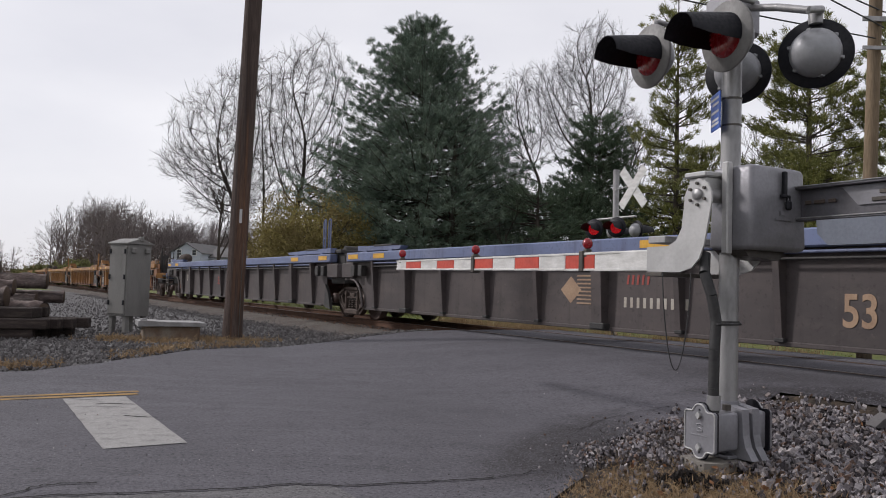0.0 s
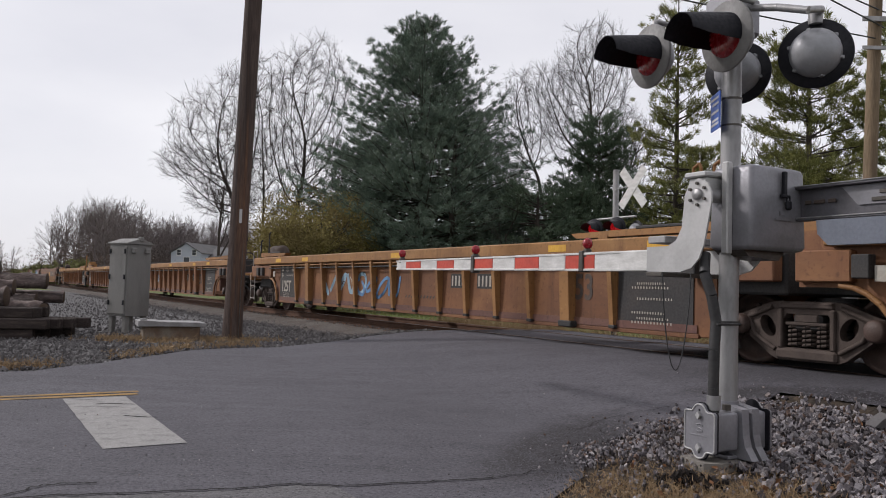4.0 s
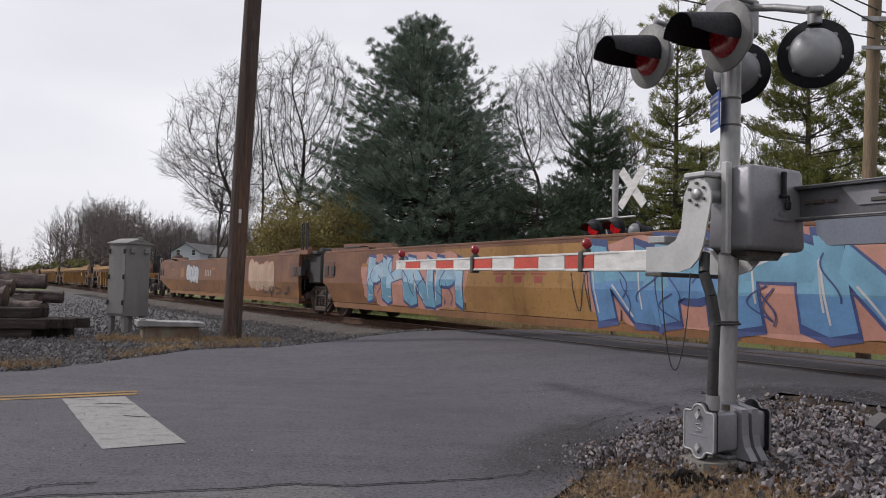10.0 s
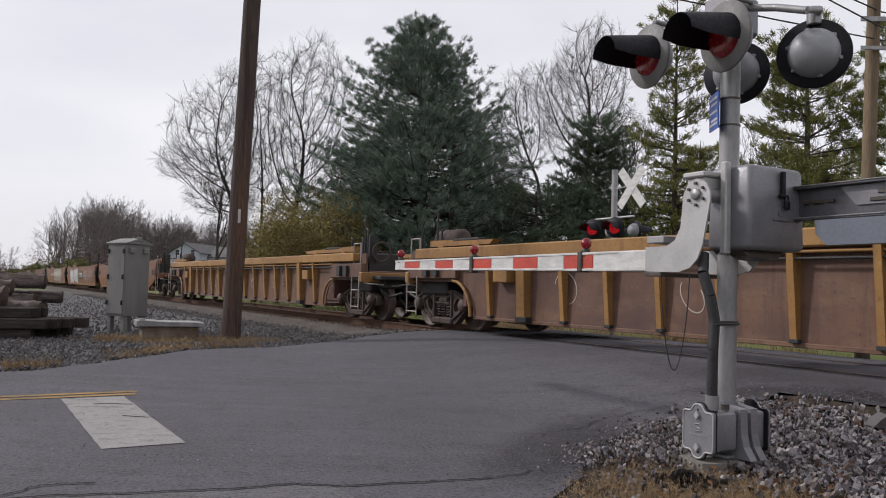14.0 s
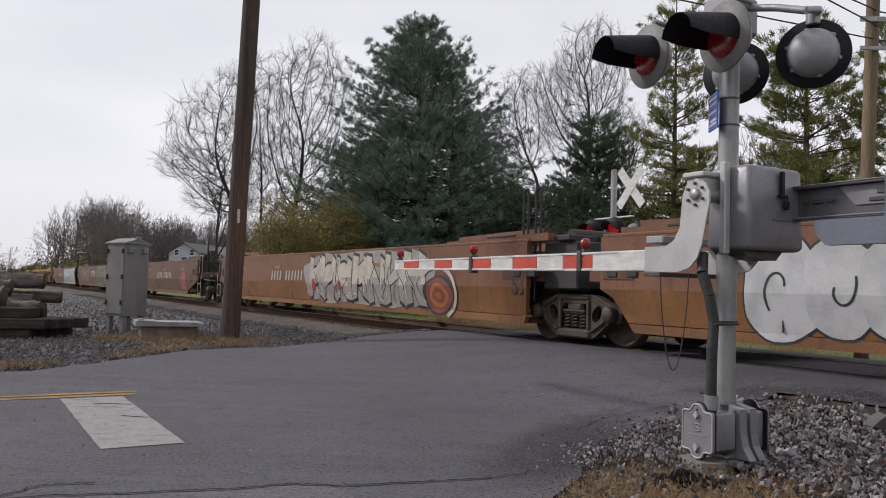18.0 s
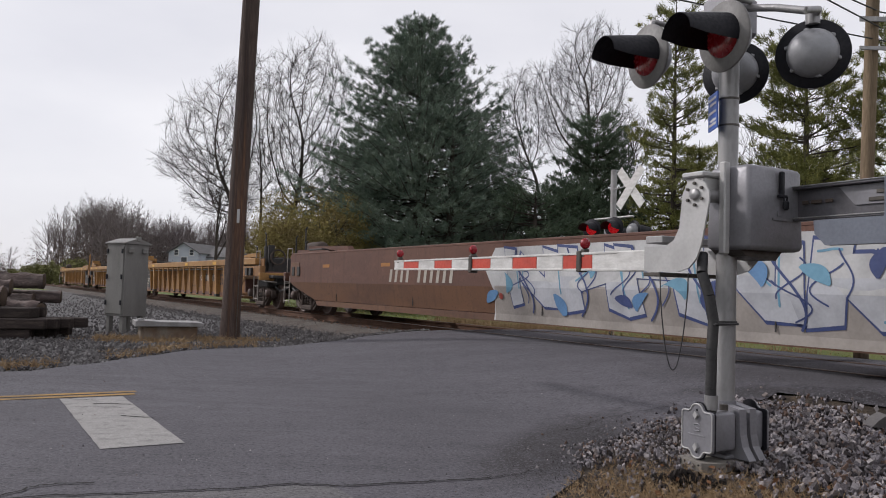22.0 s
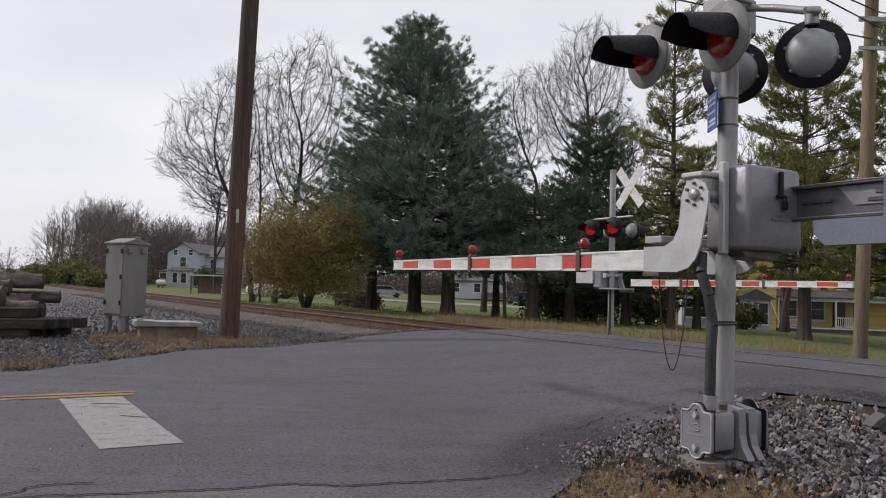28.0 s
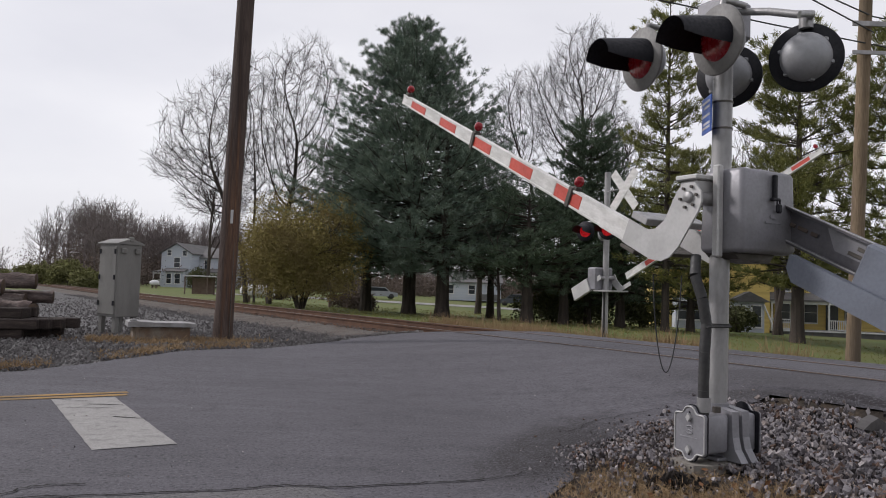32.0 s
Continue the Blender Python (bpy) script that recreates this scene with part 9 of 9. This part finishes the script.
for k, (rad, c_) in enumerate(((0.50, "black"), (0.42, "dull_red"), (0.29, "rust_orange"), (0.20, "dull_red"), (0.09, "rust_orange"))):
    flat("sprayed_mural", [[(6.1 + rad * 1.25 * math.cos(a) * (1 + 0.07 * math.sin(3 * a + k)), 0.70 + rad * 0.8 * math.sin(a) * (1 + 0.08 * math.sin(2 * a - k))) for a in (2 * math.pi * i / 28 for i in range(28))]], -CAR_W - 0.012 - 0.0015 * k, c_, u, "ringed red and orange sprayed mural" if k == 0 else "")
flat("sprayed_line", ribbon([(6.05 + 0.72 * math.cos(a), 0.76 + 0.52 * math.sin(a)) for a in (2.4 - 3.4 * i / 24 for i in range(25))], 0.09), -CAR_W - 0.022, "cream", u)
words(u, "53", 8.6, 0.8, 0.42, -CAR_W - 0.006, DARK_MARK)


def palm_shape(unit, x, w, seed):
    """A pink sprayed hand with five upright fingers, the middle one raised."""
    out = [[(x, 0.48), (x + w, 0.48), (x + w * 1.02, 0.95), (x - w * 0.02, 0.95)]]
    for k, h in enumerate((1.06, 1.18, 1.52, 1.20, 1.12)):
        out.append([(x + w * (0.02 + 0.2 * k), 0.93), (x + w * (0.17 + 0.2 * k), 0.93), (x + w * (0.16 + 0.2 * k), h), (x + w * (0.1 + 0.2 * k), h + 0.04), (x + w * (0.03 + 0.2 * k), h)])
    flat("sprayed_blot", out, -CAR_W - 0.004, "pink", unit, "pink sprayed hand with a raised finger")
    flat("blot_shading", [q for k in range(3) for q in stroke([(x + w * 0.2, 0.6 + 0.1 * k), (x + w * 0.8, 0.64 + 0.1 * k)], 0.02)], -CAR_W - 0.008, "red", unit)


u = brown_wells_c[0][0]
palm_shape(u, -3.25, 0.85, 1)
palm_shape(u, 6.6, 0.85, 2)
code_bars(u, 1.9, 4.9, 0.95, 0.28, 11, -CAR_W - 0.008, PALE_MARK, 4)
u = brown_wells_c[1][0]
throw_up(u, 1.4, 5.0, 0.40, 1.62, "green", "cream", 112, 5)
emblem_blocks(u, -1.1, 0.7, 0.98, 0.36, SPRAY["cream"])
scribble(u, -6.4, -2.4, 0.5, 1.6, "cream", 113, -CAR_W - 0.006, 0.035)
scribble(u, 5.2, 6.6, 0.6, 1.3, "cream", 114, -CAR_W - 0.006, 0.035)
u = brown_wells_c[2][0]
flat("sprayed_ground", [[(0.8, SILL_Z), (8.9, SILL_Z), (8.9, 1.62), (0.9, 1.60), (0.6, 1.2), (0.9, 0.8)]], -CAR_W - 0.003, "white", u, "white sprayed ground of a mural")
flat("sprayed_ground", [[(0.85, SILL_Z), (8.9, SILL_Z), (8.9, 0.95), (0.9, 0.92)]], -CAR_W - 0.0045, "warm_grey", u, "grey lower half of a mural")
graffiti(u, 1.4, 8.4, 0.5, 1.6, 5, "white", "navy", "sky", 115, y=-CAR_W - 0.006, low="silver", rim=0.04)
r_ = random.Random(117)
for k in range(12):
    x_, z_, q_, a_, b_ = 0.9 + 0.62 * k + r_.uniform(-0.2, 0.2), r_.uniform(0.62, 1.32), r_.uniform(0.35, 0.62), r_.uniform(0.4, 2.7), r_.uniform(-1.6, 1.6)
    spine = [(x_ + q_ * (t - 0.5) * math.cos(a_ + b_ * t), min(1.55, max(0.46, z_ + 0.8 * q_ * (t - 0.5) * math.sin(a_ + b_ * t)))) for t in (i / 12 for i in range(13))]
    width = [0.20 * q_ * math.sin(math.pi * (i + 0.3) / 13) + 0.01 for i in range(13)]
    edge_up = [(p[0] - w_ * math.sin(a_), p[1] + w_ * math.cos(a_)) for p, w_ in zip(spine, width)]
    edge_low = [(p[0] + w_ * math.sin(a_), p[1] - w_ * math.cos(a_)) for p, w_ in zip(spine, width)]
    flat("sprayed_leaf", [[edge_up[i], edge_low[i], edge_low[i + 1], edge_up[i + 1]] for i in range(12)], -CAR_W - 0.018 - 0.0004 * k, ("blue", "sky", "navy")[k % 3], u)
    if k % 2:
        flat("sprayed_line", ribbon([(x_ + 0.4 + 0.25 * math.sin(b_ + 4 * t), 0.48 + 1.05 * t) for t in (i / 16 for i in range(17))], 0.035), -CAR_W - 0.0175, "navy", u)
    if k % 4 == 0:
        flat("sprayed_dot", [[(x_ + 0.3 + 0.06 * math.cos(a), z_ + 0.06 * math.sin(a)) for a in (2 * math.pi * i / 12 for i in range(12))]], -CAR_W - 0.024, "red", u)
code_bars(u, -3.2, -0.4, 0.95, 0.28, 11, -CAR_W - 0.008, PALE_MARK, 4)
words(brown_wells_c[0][0], "53", 8.2, 0.8, 0.42, -CAR_W - 0.006, DARK_MARK)
words(brown_wells_b[1][0], "53", 7.6, 0.8, 0.42, -CAR_W - 0.006, DARK_MARK)
words(brown_wells[0][0], "53", 8.2, 0.8, 0.42, -CAR_W - 0.006, DARK_MARK)

# ---- movement ----
def gone(t):
    """Metres that the train has gone after t seconds; it slows a little."""
    return 18.64 * t - 0.0337 * t * t + 1.6 * (1 - math.exp(-t / 5))


TRAIN_S = 40.1           # place of the first coupling along the track at the start


def motions():
    beats = [0, 2, 4, 6, 8, 10, 12, 14, 16, 18, 20, 22, 24, 26, 28, 30, 32]
    for unit, centre, _ in consist:
        walk(unit, [(t, along(TRAIN_S + centre - gone(t), TRACK_D, RAIL_Z)) for t in beats])
    lift = [(0.0, 0.0), (29.8, 0.0), (30.0, 0.4), (30.25, 2.8), (30.5, 6.0), (30.75, 9.1), (31.0, 12.2), (31.25, 15.2), (31.5, 18.3), (31.75, 21.3), (32.0, 24.4)]
    walk(near_arm, [(t, Matrix.Translation((0, *PIVOT)) @ Matrix.Rotation(radians(a), 4, "X")) for t, a in lift])
    walk(far_arm, [(t, Matrix.Translation((0, 0, 1.62)) @ Matrix.Rotation(radians(a), 4, "X")) for t, a in lift])
    for wheels, x, q in wheels_rolling:
        near = [k / 30 for k in range(961) if -9 < TRAIN_S + q - gone(k / 30) < 42]
        if not near:
            near = [0.0]
        times = sorted({0.0, *near, 32.0})
        g0 = gone(near[0])
        walk(wheels, [(t, Matrix.Translation((x, 0, WHEEL_R)) @ Matrix.Rotation((gone(min(max(t, near[0]), near[-1])) - g0) / WHEEL_R, 4, "Y")) for t in times])


motions()
